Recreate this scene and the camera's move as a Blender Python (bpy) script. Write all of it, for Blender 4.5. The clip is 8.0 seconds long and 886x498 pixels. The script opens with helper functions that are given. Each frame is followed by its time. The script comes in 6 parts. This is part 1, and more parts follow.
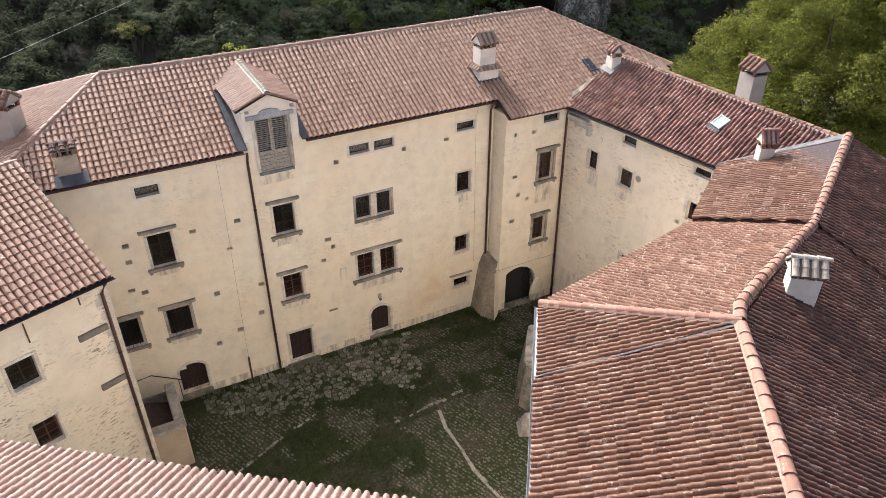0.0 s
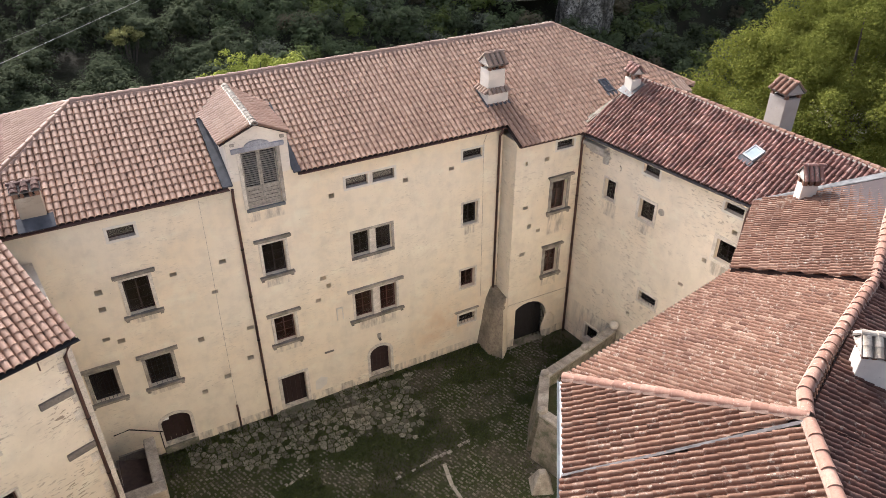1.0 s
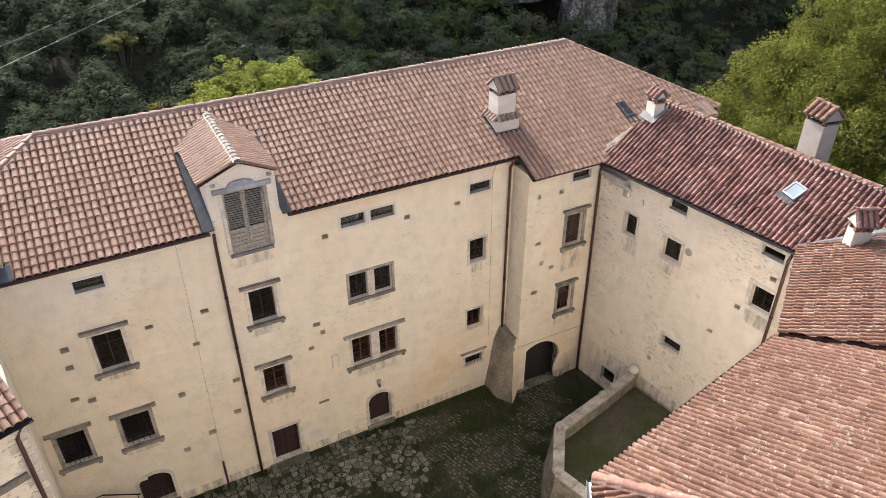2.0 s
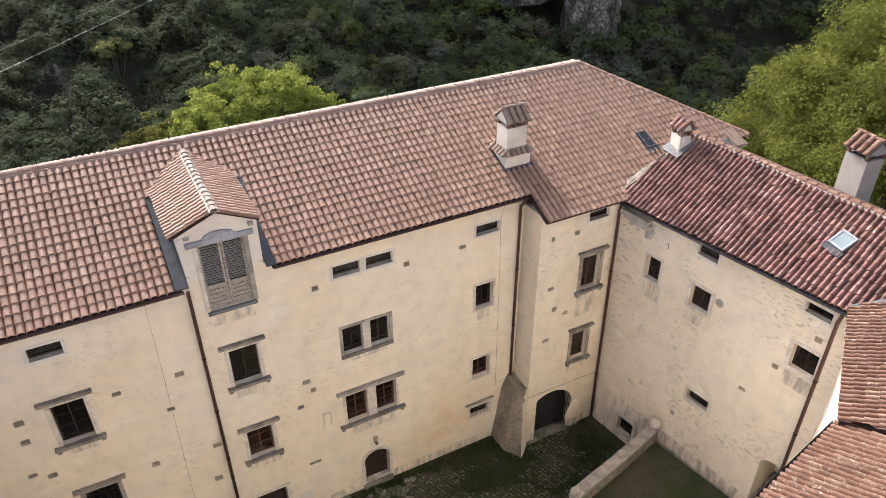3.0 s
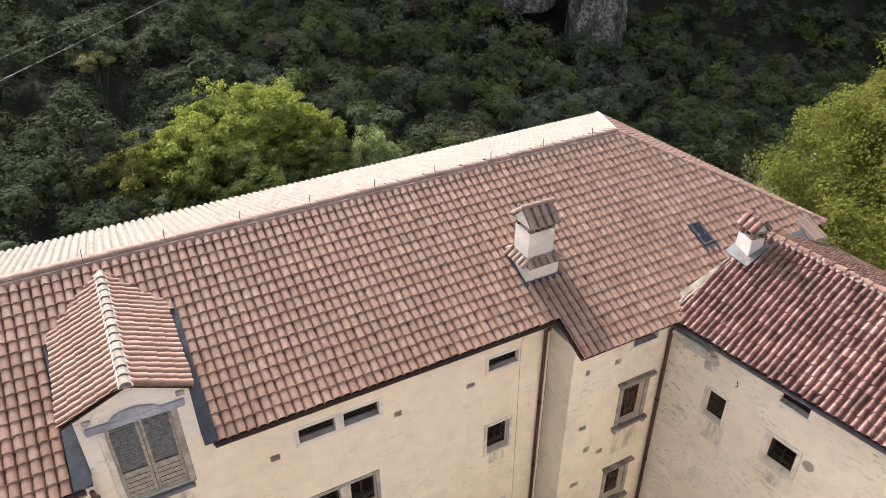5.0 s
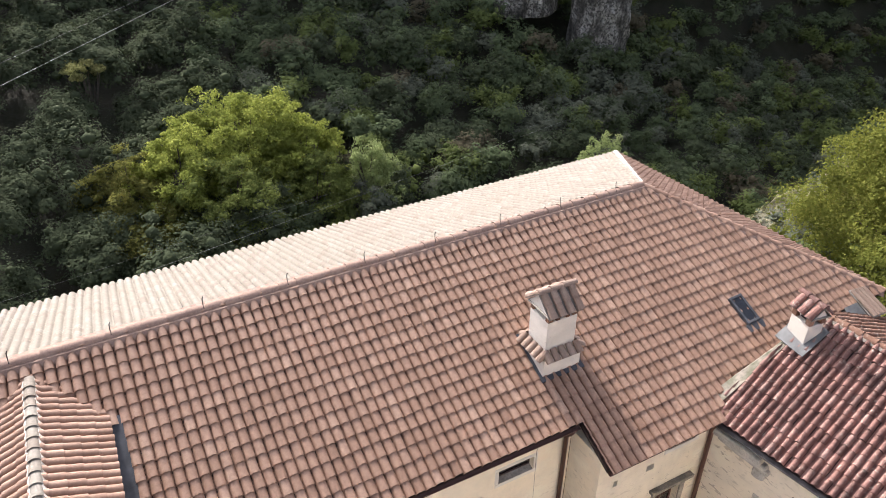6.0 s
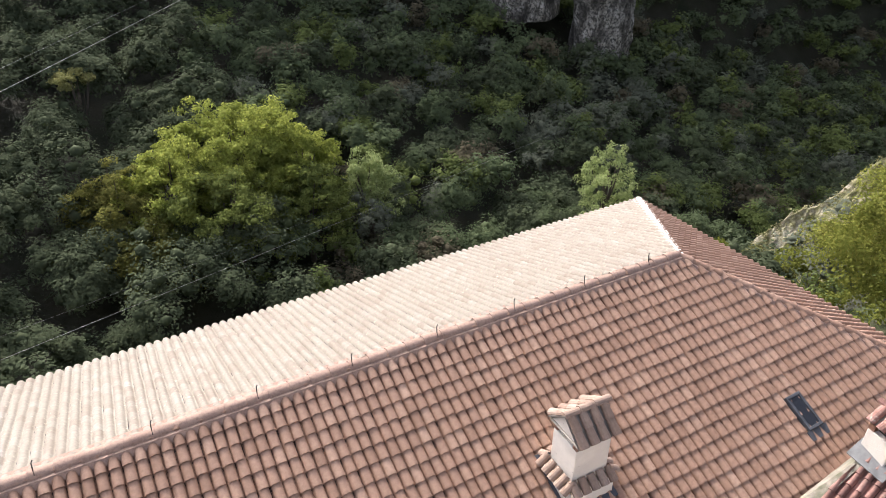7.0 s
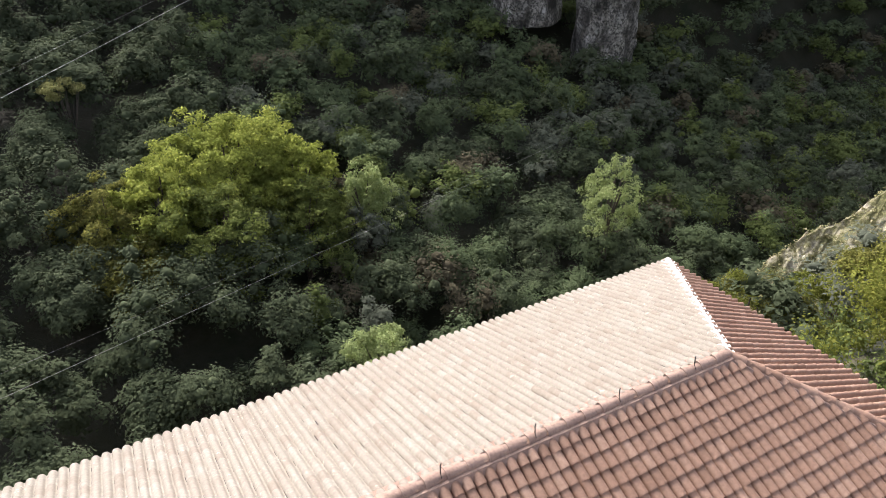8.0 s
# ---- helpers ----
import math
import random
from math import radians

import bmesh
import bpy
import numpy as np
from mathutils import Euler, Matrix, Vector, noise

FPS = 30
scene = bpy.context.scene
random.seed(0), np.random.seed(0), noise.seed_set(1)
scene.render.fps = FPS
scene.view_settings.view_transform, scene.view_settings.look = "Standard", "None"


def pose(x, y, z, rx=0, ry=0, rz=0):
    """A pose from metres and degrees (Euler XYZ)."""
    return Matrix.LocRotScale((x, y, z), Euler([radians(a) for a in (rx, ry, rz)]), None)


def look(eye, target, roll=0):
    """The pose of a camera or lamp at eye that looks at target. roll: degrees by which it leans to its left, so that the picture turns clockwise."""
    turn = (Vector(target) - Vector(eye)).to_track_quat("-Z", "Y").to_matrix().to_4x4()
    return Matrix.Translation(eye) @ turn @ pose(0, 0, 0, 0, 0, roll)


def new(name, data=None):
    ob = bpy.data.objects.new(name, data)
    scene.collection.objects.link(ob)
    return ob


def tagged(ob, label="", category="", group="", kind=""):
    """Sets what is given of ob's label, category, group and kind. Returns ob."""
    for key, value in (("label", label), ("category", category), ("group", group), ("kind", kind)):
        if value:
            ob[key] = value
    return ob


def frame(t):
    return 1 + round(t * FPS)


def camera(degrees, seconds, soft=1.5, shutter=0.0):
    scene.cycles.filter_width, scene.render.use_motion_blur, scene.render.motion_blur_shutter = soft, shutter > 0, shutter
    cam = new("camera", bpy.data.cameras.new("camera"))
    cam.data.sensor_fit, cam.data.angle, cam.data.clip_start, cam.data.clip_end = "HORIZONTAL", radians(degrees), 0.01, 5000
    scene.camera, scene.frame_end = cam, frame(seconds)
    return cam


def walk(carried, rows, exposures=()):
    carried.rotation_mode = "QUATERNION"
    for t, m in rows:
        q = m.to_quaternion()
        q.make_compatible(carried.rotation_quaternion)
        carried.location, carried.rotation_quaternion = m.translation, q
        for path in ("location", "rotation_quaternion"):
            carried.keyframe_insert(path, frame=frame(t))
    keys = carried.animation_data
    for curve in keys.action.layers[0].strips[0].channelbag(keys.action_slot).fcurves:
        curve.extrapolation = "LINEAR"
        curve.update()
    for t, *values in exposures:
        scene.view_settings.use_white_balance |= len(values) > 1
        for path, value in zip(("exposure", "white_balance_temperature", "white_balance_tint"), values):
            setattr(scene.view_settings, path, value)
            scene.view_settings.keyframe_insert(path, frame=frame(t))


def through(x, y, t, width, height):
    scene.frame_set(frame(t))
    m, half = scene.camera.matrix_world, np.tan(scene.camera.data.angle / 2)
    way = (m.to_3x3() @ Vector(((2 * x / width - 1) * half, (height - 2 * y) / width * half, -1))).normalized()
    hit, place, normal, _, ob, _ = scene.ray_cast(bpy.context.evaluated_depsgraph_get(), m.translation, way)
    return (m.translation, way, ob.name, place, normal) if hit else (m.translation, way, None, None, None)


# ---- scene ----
cam = camera(63.1, 8.0, soft=0.55)
PATH = [
    (0, (-6.011, -27.295, 24.383), (-5.225, -25.814, 23.293), 0.1),
    (0.5, (-5.36, -25.833, 24.328), (-4.573, -24.351, 23.239), 0.0),
    (1, (-4.705, -24.38, 24.275), (-3.919, -22.898, 23.186), -0.0),
    (1.5, (-4.036, -22.909, 24.236), (-3.251, -21.427, 23.145), -0.1),
    (3, (-1.937, -18.559, 24.170), (-1.154, -17.077, 23.078), -0.2),
    (3.5, (-1.202, -17.083, 24.155), (-0.42, -15.601, 23.062), -0.2),
    (4, (-0.419, -15.589, 24.15), (0.363, -14.107, 23.059), -0.2),
    (4.5, (0.399, -14.014, 24.154), (1.182, -12.533, 23.062), -0.2),
    (6, (2.93, -9.104, 24.223), (3.715, -7.623, 23.131), -0.0),
    (6.5, (3.754, -7.471, 24.255), (4.539, -5.991, 23.163), -0.0),
    (7, (4.572, -5.834, 24.282), (5.357, -4.355, 23.19), -0.0),
    (7.5, (5.369, -4.209, 24.335), (6.157, -2.73, 23.242), 0.1),
    (8, (6.195, -2.564, 24.361), (6.982, -1.085, 23.269), 0.1),
]
walk(cam, [(t, look(eye, target, roll)) for t, eye, target, roll in PATH], exposures=[(0.0, 1.28, 5960, 15.5), (8.0, 1.28, 5960, 15.5)])

# ---- sky and sun: low late-morning sun from behind the main wing ----
SUN_EL, SUN_AZ = radians(35.0), radians(6.0)      # azimuth: turned from +y towards -x
world = bpy.data.worlds.new("sky")
scene.world = world
world.use_nodes = True
wn = world.node_tree
sky = wn.nodes.new("ShaderNodeTexSky")
sky.sky_type, sky.sun_disc = "NISHITA", False
sky.sun_elevation, sky.sun_rotation = SUN_EL, -SUN_AZ
sky.air_density, sky.dust_density, sky.ozone_density = 0.7, 6.0, 0.3
haze = wn.nodes.new("ShaderNodeHueSaturation")          # thin haze greys the sky
haze.inputs["Saturation"].default_value = 0.48
wn.links.new(sky.outputs[0], haze.inputs["Color"])
wn.links.new(haze.outputs[0], wn.nodes["Background"].inputs["Color"])
wn.nodes["Background"].inputs["Strength"].default_value = 0.15
sun = new("sun", bpy.data.lights.new("sun", "SUN"))
sun.data.energy, sun.data.angle, sun.data.color = 2.35, radians(0.6), (1.0, 0.93, 0.82)
SUN_DIR = Vector((-math.sin(SUN_AZ) * math.cos(SUN_EL), math.cos(SUN_AZ) * math.cos(SUN_EL), math.sin(SUN_EL)))
sun.matrix_world = look(SUN_DIR * 100, (0, 0, 0))

# ---- materials ----
class Nodes:
    """A small builder for node materials."""

    def __init__(self, name):
        self.mat = bpy.data.materials.new(name)
        self.mat.use_nodes = True
        self.tree = self.mat.node_tree
        self.bsdf = self.tree.nodes["Principled BSDF"]
        self.coords = self.add("ShaderNodeNewGeometry").outputs["Position"]

    def add(self, kind, **values):
        node = self.tree.nodes.new(kind)
        for key, value in values.items():
            setattr(node, key, value)
        return node

    def link(self, a, b):
        self.tree.links.new(a, b)

    def set(self, socket, value):
        if isinstance(value, bpy.types.NodeSocket):
            self.link(value, socket)
        elif value is not None:
            socket.default_value = (*value, 1.0) if isinstance(value, tuple) and len(value) == 3 and socket.type == "RGBA" else value

    def mapped(self, scale, where=None):
        node = self.add("ShaderNodeMapping")
        self.link(where or self.coords, node.inputs["Vector"])
        node.inputs["Scale"].default_value = scale
        return node.outputs[0]

    def noise(self, scale, detail=4.0, rough=0.55, where=None, distortion=0.0):
        node = self.add("ShaderNodeTexNoise")
        self.link(where or self.coords, node.inputs["Vector"])
        node.inputs["Scale"].default_value, node.inputs["Detail"].default_value = scale, detail
        node.inputs["Roughness"].default_value, node.inputs["Distortion"].default_value = rough, distortion
        return node.outputs["Fac"]

    def voronoi(self, scale, feature="F1", where=None, out="Distance"):
        node = self.add("ShaderNodeTexVoronoi", feature=feature)
        self.link(where or self.coords, node.inputs["Vector"])
        node.inputs["Scale"].default_value = scale
        return node.outputs[out]

    def ramp(self, fac, *stops):
        node = self.add("ShaderNodeValToRGB")
        self.link(fac, node.inputs[0])
        el = node.color_ramp.elements
        while len(el) < len(stops):
            el.new(0.5)
        for e, (at, c) in zip(el, stops):
            e.position = at
            e.color = (*c, 1.0) if isinstance(c, tuple) else (c, c, c, 1.0)
        return node.outputs[0]

    def mix(self, fac, a, b, mode="MIX"):
        node = self.add("ShaderNodeMix", data_type="RGBA", blend_type=mode)
        self.set(node.inputs[0], fac)
        self.set(node.inputs[6], a)
        self.set(node.inputs[7], b)
        return node.outputs[2]

    def math(self, op, a, b=0.0):
        node = self.add("ShaderNodeMath", operation=op)
        self.set(node.inputs[0], a)
        self.set(node.inputs[1], b)
        return node.outputs[0]

    def done(self, color, rough=0.8, height=None, bump=0.3, depth=0.02, metal=0.0, spec=0.3):
        self.set(self.bsdf.inputs["Base Color"], color)
        self.set(self.bsdf.inputs["Roughness"], rough)
        self.bsdf.inputs["Metallic"].default_value = metal
        self.bsdf.inputs["Specular IOR Level"].default_value = spec
        if height is not None:
            node = self.add("ShaderNodeBump")
            node.inputs["Strength"].default_value, node.inputs["Distance"].default_value = bump, depth
            self.link(height, node.inputs["Height"])
            self.link(node.outputs[0], self.bsdf.inputs["Normal"])
        return self.mat


def tile_material(name, single, dark, mid, light, lichen=0.0, blotch=0.35, soot=0.0, rough=0.78, spec=0.2):
    """Fired clay. single: the tiles are objects of their own; else islands of one mesh."""
    n = Nodes(name)
    pick = n.add("ShaderNodeObjectInfo").outputs["Random"] if single else n.add("ShaderNodeNewGeometry").outputs["Random Per Island"]
    base = n.ramp(pick, (0.0, dark), (0.3, mid), (0.75, mid), (1.0, light))
    wide = n.noise(0.55, 3)
    base = n.mix(n.ramp(wide, (0.35, blotch), (0.65, 0.0)), base, dark)
    fine = n.noise(14, 5, 0.65)
    base = n.mix(n.ramp(fine, (0.35, 0.4), (0.7, 0.0)), base, tuple(c * 0.55 for c in dark))
    if lichen:
        spot = n.math("MULTIPLY", n.ramp(n.noise(8, 6, 0.75), (0.60 - 0.10 * lichen, 0.0), (0.66, 1.0)), n.ramp(n.noise(0.9, 2), (0.38, 0.2), (0.58, 1.0)))
        base = n.mix(n.math("MULTIPLY", spot, 0.75), base, (0.54, 0.48, 0.38))
    if soot:
        base = n.mix(n.math("MULTIPLY", n.ramp(n.noise(1.7, 5, 0.6), (0.45, 0.0), (0.6, 1.0)), soot), base, (0.06, 0.035, 0.03))
    return n.done(base, rough, n.noise(40, 4), 0.3, 0.012, spec=spec)


PINK = ((0.27, 0.158, 0.102), (0.353, 0.216, 0.145), (0.44, 0.288, 0.20))
RED = ((0.135, 0.068, 0.044), (0.235, 0.128, 0.082), (0.36, 0.23, 0.16))
tile_new = [tile_material("clay_pink", s, *PINK, rough=0.6, spec=0.3) for s in (True, False)]
# clay_pink paled: full sun on the north slope put into the colour
SUNLIT_CLAY = ((0.255, 0.212, 0.163), (0.295, 0.262, 0.208), (0.33, 0.302, 0.248))
tile_pale = [tile_material("clay_sunlit_glare", s, *SUNLIT_CLAY, lichen=0.1, blotch=0.25) for s in (True, False)]
tile_old = [tile_material("clay_red", s, *RED, lichen=0.55, blotch=0.45) for s in (True, False)]
tile_mottled = [tile_material("clay_mottled", s, (0.15, 0.078, 0.062), (0.35, 0.185, 0.145), (0.46, 0.29, 0.235), lichen=0.5, blotch=0.55, soot=0.5) for s in (True, False)]
tile_front = [tile_material("clay_light_pink", s, (0.32, 0.215, 0.17), (0.40, 0.28, 0.225), (0.48, 0.355, 0.29), lichen=0.3, blotch=0.2) for s in (True, False)]
tile_ridge = [tile_material("clay_ridge", s, (0.27, 0.145, 0.10), (0.37, 0.21, 0.15), (0.46, 0.285, 0.21), lichen=0.3, blotch=0.3) for s in (True, False)]
# clay_pink made paler for the hats: sun glare carried by the colour
tile_hat = [tile_material("clay_chimney_hat", s, (0.27, 0.185, 0.135), (0.33, 0.24, 0.18), (0.40, 0.31, 0.245)) for s in (True, False)]
# clay_red darkened by the rear slopes' shade, with soot blotches on top
tile_dark = [tile_material("clay_sooty_shaded", s, (0.085, 0.040, 0.029), (0.155, 0.078, 0.055), (0.27, 0.165, 0.125), lichen=0.25, blotch=0.5, soot=0.6) for s in (True, False)]


def plaster(name, base, patch, worn=0.5, stones=0.0, drips=(), axis=0, warm=None):
    """Lime plaster. drips: (from, to, bottom, top) along the wall of grey run-off stains below sills; axis: 0 along x, 1 along y."""
    n = Nodes(name)
    wide = n.noise(0.22, 4, 0.55)
    col = n.mix(n.ramp(wide, (0.40, 0.0), (0.64, 1.0)), base, patch)
    mott = n.noise(1.7, 7, 0.62)
    col = n.mix(n.ramp(mott, (0.44, 0.0), (0.72, 0.6)), col, tuple(c * 0.76 for c in base))
    pale = n.noise(0.8, 6, 0.6, n.mapped((1, 1, 1.6)))
    col = n.mix(n.ramp(pale, (0.54, 0.0), (0.70, 0.4)), col, tuple(min(0.86, c * 1.13 + 0.03) for c in base))
    streak = n.noise(1.0, 5, 0.6, n.mapped((1.3, 1.3, 0.30)), 0.6)
    col = n.mix(n.math("MULTIPLY", n.ramp(streak, (0.54, 0.0), (0.78, 0.28)), worn), col, (0.42, 0.36, 0.28))
    lens = n.noise(1.0, 3, 0.55, n.mapped((4.4, 4.4, 13.0)), 0.5)
    zone = n.ramp(n.noise(0.4, 4), (0.5 - 0.14 * stones, 0.0), (0.6, 1.0))
    marks = n.math("MULTIPLY", n.ramp(lens, (0.585 - 0.02 * stones, 0.0), (0.62, 1.0)), zone)
    col = n.mix(n.math("MULTIPLY", marks, min(1.0, 1.3 * stones)), col, (0.33, 0.27, 0.20))
    pits = n.ramp(n.noise(7, 3, 0.5, n.mapped((1, 1, 1.8))), (0.70, 0.0), (0.73, 0.6))
    col = n.mix(pits, col, (0.36, 0.30, 0.23))
    foot = n.add("ShaderNodeSeparateXYZ")
    n.link(n.coords, foot.inputs[0])
    if drips:
        total = None
        for a, b, c, d in drips:
            m = None
            for sock, lo, hi in ((foot.outputs[axis], a, b), (foot.outputs[2], c, d)):
                for v0, v1 in ((lo, lo + 0.15 * (hi - lo)), (hi, hi - (0.15 * (hi - lo) if sock == foot.outputs[axis] else 0.02))):
                    r = n.add("ShaderNodeMapRange", interpolation_type="SMOOTHSTEP")
                    n.link(sock, r.inputs[0])
                    r.inputs[1].default_value, r.inputs[2].default_value = v0, v1
                    m = r.outputs[0] if m is None else n.math("MULTIPLY", m, r.outputs[0])
            total = m if total is None else n.math("MAXIMUM", total, m)
        run = n.noise(1.0, 5, 0.65, n.mapped((4.0, 4.0, 0.9)))
        wet = n.math("MULTIPLY", total, n.ramp(run, (0.42, 0.0), (0.64, 0.8)))
        col = n.mix(wet, col, (0.30, 0.26, 0.21))
    if warm:      # an ochre patch of older lime wash
        m = None
        for sock, lo, hi in ((foot.outputs[axis], *warm[:2]), (foot.outputs[2], *warm[2:])):
            for v0, v1 in ((lo, lo + 0.4 * (hi - lo)), (hi, hi - 0.4 * (hi - lo))):
                r = n.add("ShaderNodeMapRange", interpolation_type="SMOOTHSTEP")
                n.link(sock, r.inputs[0])
                r.inputs[1].default_value, r.inputs[2].default_value = v0, v1
                m = r.outputs[0] if m is None else n.math("MULTIPLY", m, r.outputs[0])
        col = n.mix(n.math("MULTIPLY", m, n.ramp(n.noise(0.9, 5, 0.6), (0.36, 0.0), (0.62, 0.75))), col, (0.70, 0.50, 0.31))
    height = n.math("ADD", n.noise(9, 6, 0.6), n.math("MULTIPLY", marks, -0.8 * stones - 0.1))
    return n.done(col, 0.9, height, 0.35, 0.03)


FACADE_DRIPS = [(-0.3, 1.45, 10.05, 10.62), (0.0, 1.3, 6.9, 7.4), (3.85, 5.8, 6.85, 7.25), (0.0, 1.3, 3.4, 3.85), (3.8, 5.9, 3.2, 3.75), (9.3, 9.9, 6.75, 7.25), (-5.2, -4.0, 6.95, 7.3), (-5.2, -3.9, 3.3, 3.65),
                (-10, 11, -0.4, 0.45)]
BAY_DRIPS = [(13.1, 14.2, 6.2, 7.4), (13.0, 14.0, 3.3, 3.9), (11.2, 14.8, -0.4, 0.5)]
RIGHT_DRIPS = [(-3.4, -2.5, 7.7, 8.45), (-5.6, -4.4, 7.8, 8.4), (-9.6, -8.3, 7.7, 8.4), (-10.5, -1.1, -0.4, 2.2)]
plaster_cream = plaster("cream_plaster", (0.80, 0.71, 0.555), (0.79, 0.665, 0.48), 0.7, 0.2, FACADE_DRIPS, warm=(6.2, 10.0, 0.4, 3.6))
plaster_bay = plaster("cream_plaster_bay", (0.79, 0.70, 0.545), (0.77, 0.65, 0.475), 0.8, 0.25, BAY_DRIPS)
plaster_right = plaster("worn_pale_plaster", (0.81, 0.72, 0.575), (0.76, 0.655, 0.50), 0.6, 0.5, RIGHT_DRIPS, 1)
plaster_left = plaster("worn_stone_plaster", (0.80, 0.715, 0.565), (0.69, 0.595, 0.45), 0.5, 0.8)
plaster_dormer = plaster("pale_dormer_plaster", (0.80, 0.735, 0.62), (0.72, 0.63, 0.51), 0.6, 0.5)
plaster_rough = plaster("rough_rubble_plaster", (0.46, 0.38, 0.28), (0.30, 0.245, 0.18), 0.9, 1.2)
plaster_white = plaster("white_lime_plaster", (0.72, 0.67, 0.58), (0.64, 0.585, 0.495), 0.4)
plaster_grey = plaster("grey_cement_render", (0.42, 0.39, 0.34), (0.34, 0.315, 0.275), 0.8)


def stone_material(name, base, dark, scale=1.0, moss=0.0):
    n = Nodes(name)
    col = n.mix(n.ramp(n.noise(1.6 * scale, 5, 0.6), (0.38, 0.0), (0.65, 1.0)), base, dark)
    col = n.mix(n.ramp(n.noise(13 * scale, 6, 0.7), (0.45, 0.0), (0.72, 0.6)), col, tuple(c * 0.5 for c in dark))
    if moss:
        col = n.mix(n.math("MULTIPLY", n.ramp(n.noise(2.3, 5, 0.6), (0.48, 0.0), (0.6, 1.0)), moss), col, (0.05, 0.07, 0.02))
    return n.done(col, 0.88, n.noise(18 * scale, 6, 0.65), 0.5, 0.02)


ridge_mortar = stone_material("pinkish_ridge_mortar", (0.37, 0.255, 0.19), (0.30, 0.20, 0.15))
stone_grey = stone_material("weathered_limestone", (0.46, 0.41, 0.34), (0.25, 0.22, 0.18), 1.5)
stone_light = stone_material("pale_limestone", (0.76, 0.69, 0.58), (0.55, 0.485, 0.395), 1.6)
stone_dark = stone_material("stained_limestone", (0.23, 0.20, 0.165), (0.13, 0.115, 0.10))
stone_cornice = stone_material("mossy_cornice_stone", (0.36, 0.31, 0.25), (0.19, 0.165, 0.135), 1.5, 0.2)
stone_blue = stone_material("bluish_carved_stone", (0.43, 0.43, 0.45), (0.27, 0.27, 0.285), 1.5)
stone_moss = stone_material("mossy_stone", (0.31, 0.27, 0.21), (0.18, 0.16, 0.12), 1.0, 0.5)
def cliff_material():
    n = Nodes("limestone_cliff")
    big = n.noise(0.35, 7, 0.65, n.mapped((1, 1, 0.6)))
    col = n.ramp(big, (0.36, (0.05, 0.046, 0.038)), (0.46, (0.15, 0.138, 0.116)), (0.57, (0.38, 0.355, 0.305)), (0.67, (0.62, 0.59, 0.52)))
    col = n.mix(n.ramp(n.noise(1.9, 6, 0.7), (0.48, 0.0), (0.56, 0.85)), col, (0.045, 0.043, 0.036))
    return n.done(col, 0.95, n.noise(1.4, 7, 0.7), 1.0, 0.8)


rock_mat = cliff_material()


def plain(name, color, rough=0.6, metal=0.0, vary=0.25, scale=6.0, spec=0.4):
    n = Nodes(name)
    col = n.mix(n.ramp(n.noise(scale, 5, 0.6), (0.35, 0.0), (0.7, 1.0)), color, tuple(c * (1 - vary) for c in color))
    return n.done(col, rough, n.noise(scale * 6, 3), 0.12, 0.01, metal, spec)


wood_grey = plain("weathered_grey_wood", (0.40, 0.36, 0.30), 0.85, vary=0.5, scale=9)
wood_dark = plain("dark_brown_wood", (0.034, 0.018, 0.015), 0.6, vary=0.4)
vent_board = plain("dusty_grey_board", (0.17, 0.145, 0.125), 0.9, vary=0.4)
wood_brown = plain("brown_shutter_wood", (0.075, 0.05, 0.04), 0.7, vary=0.4)
wood_red = plain("red_brown_window_paint", (0.125, 0.052, 0.038), 0.55)
iron = plain("black_iron", (0.03, 0.028, 0.027), 0.5, 0.6)
copper = plain("dark_brown_sheet_metal", (0.105, 0.05, 0.036), 0.5, 0.15)
zinc = plain("grey_lead_flashing", (0.085, 0.088, 0.096), 0.75, 0.0, 0.45, 3, 0.25)
zinc_light = plain("pale_zinc", (0.34, 0.36, 0.36), 0.5, 0.3, 0.3, 3)
lead_worn = plain("worn_grey_lead", (0.20, 0.20, 0.19), 0.65, 0.1, 0.5, 4)
lead_dull = plain("dull_brown_lead", (0.11, 0.10, 0.095), 0.9, 0.0, 0.5, 4, 0.1)
# near-black colour painting the shade of rooms, flues and the gateway
unlit_shade = plain("interior_shade", (0.03, 0.027, 0.025), 0.9)
cable_mat = plain("pale_cable", (0.30, 0.29, 0.28), 0.5, 0.3)


def glass_material():
    n = Nodes("window_glass")
    n.bsdf.inputs["Base Color"].default_value = (0.55, 0.56, 0.56, 1)
    n.bsdf.inputs["Roughness"].default_value = 0.06
    n.bsdf.inputs["Specular IOR Level"].default_value = 0.5
    n.bsdf.inputs["Transmission Weight"].default_value = 1.0
    return n.mat


glass = glass_material()
roof_glass = plain("dark_roof_glass", (0.02, 0.022, 0.027), 0.25, 0.0, 0.2, 2, 0.4)
# pane whose pale colour holds the sky's reflection
sky_glass = plain("sky_reflection_glass", (0.30, 0.36, 0.36), 0.2, 0.4, 0.2, 2)


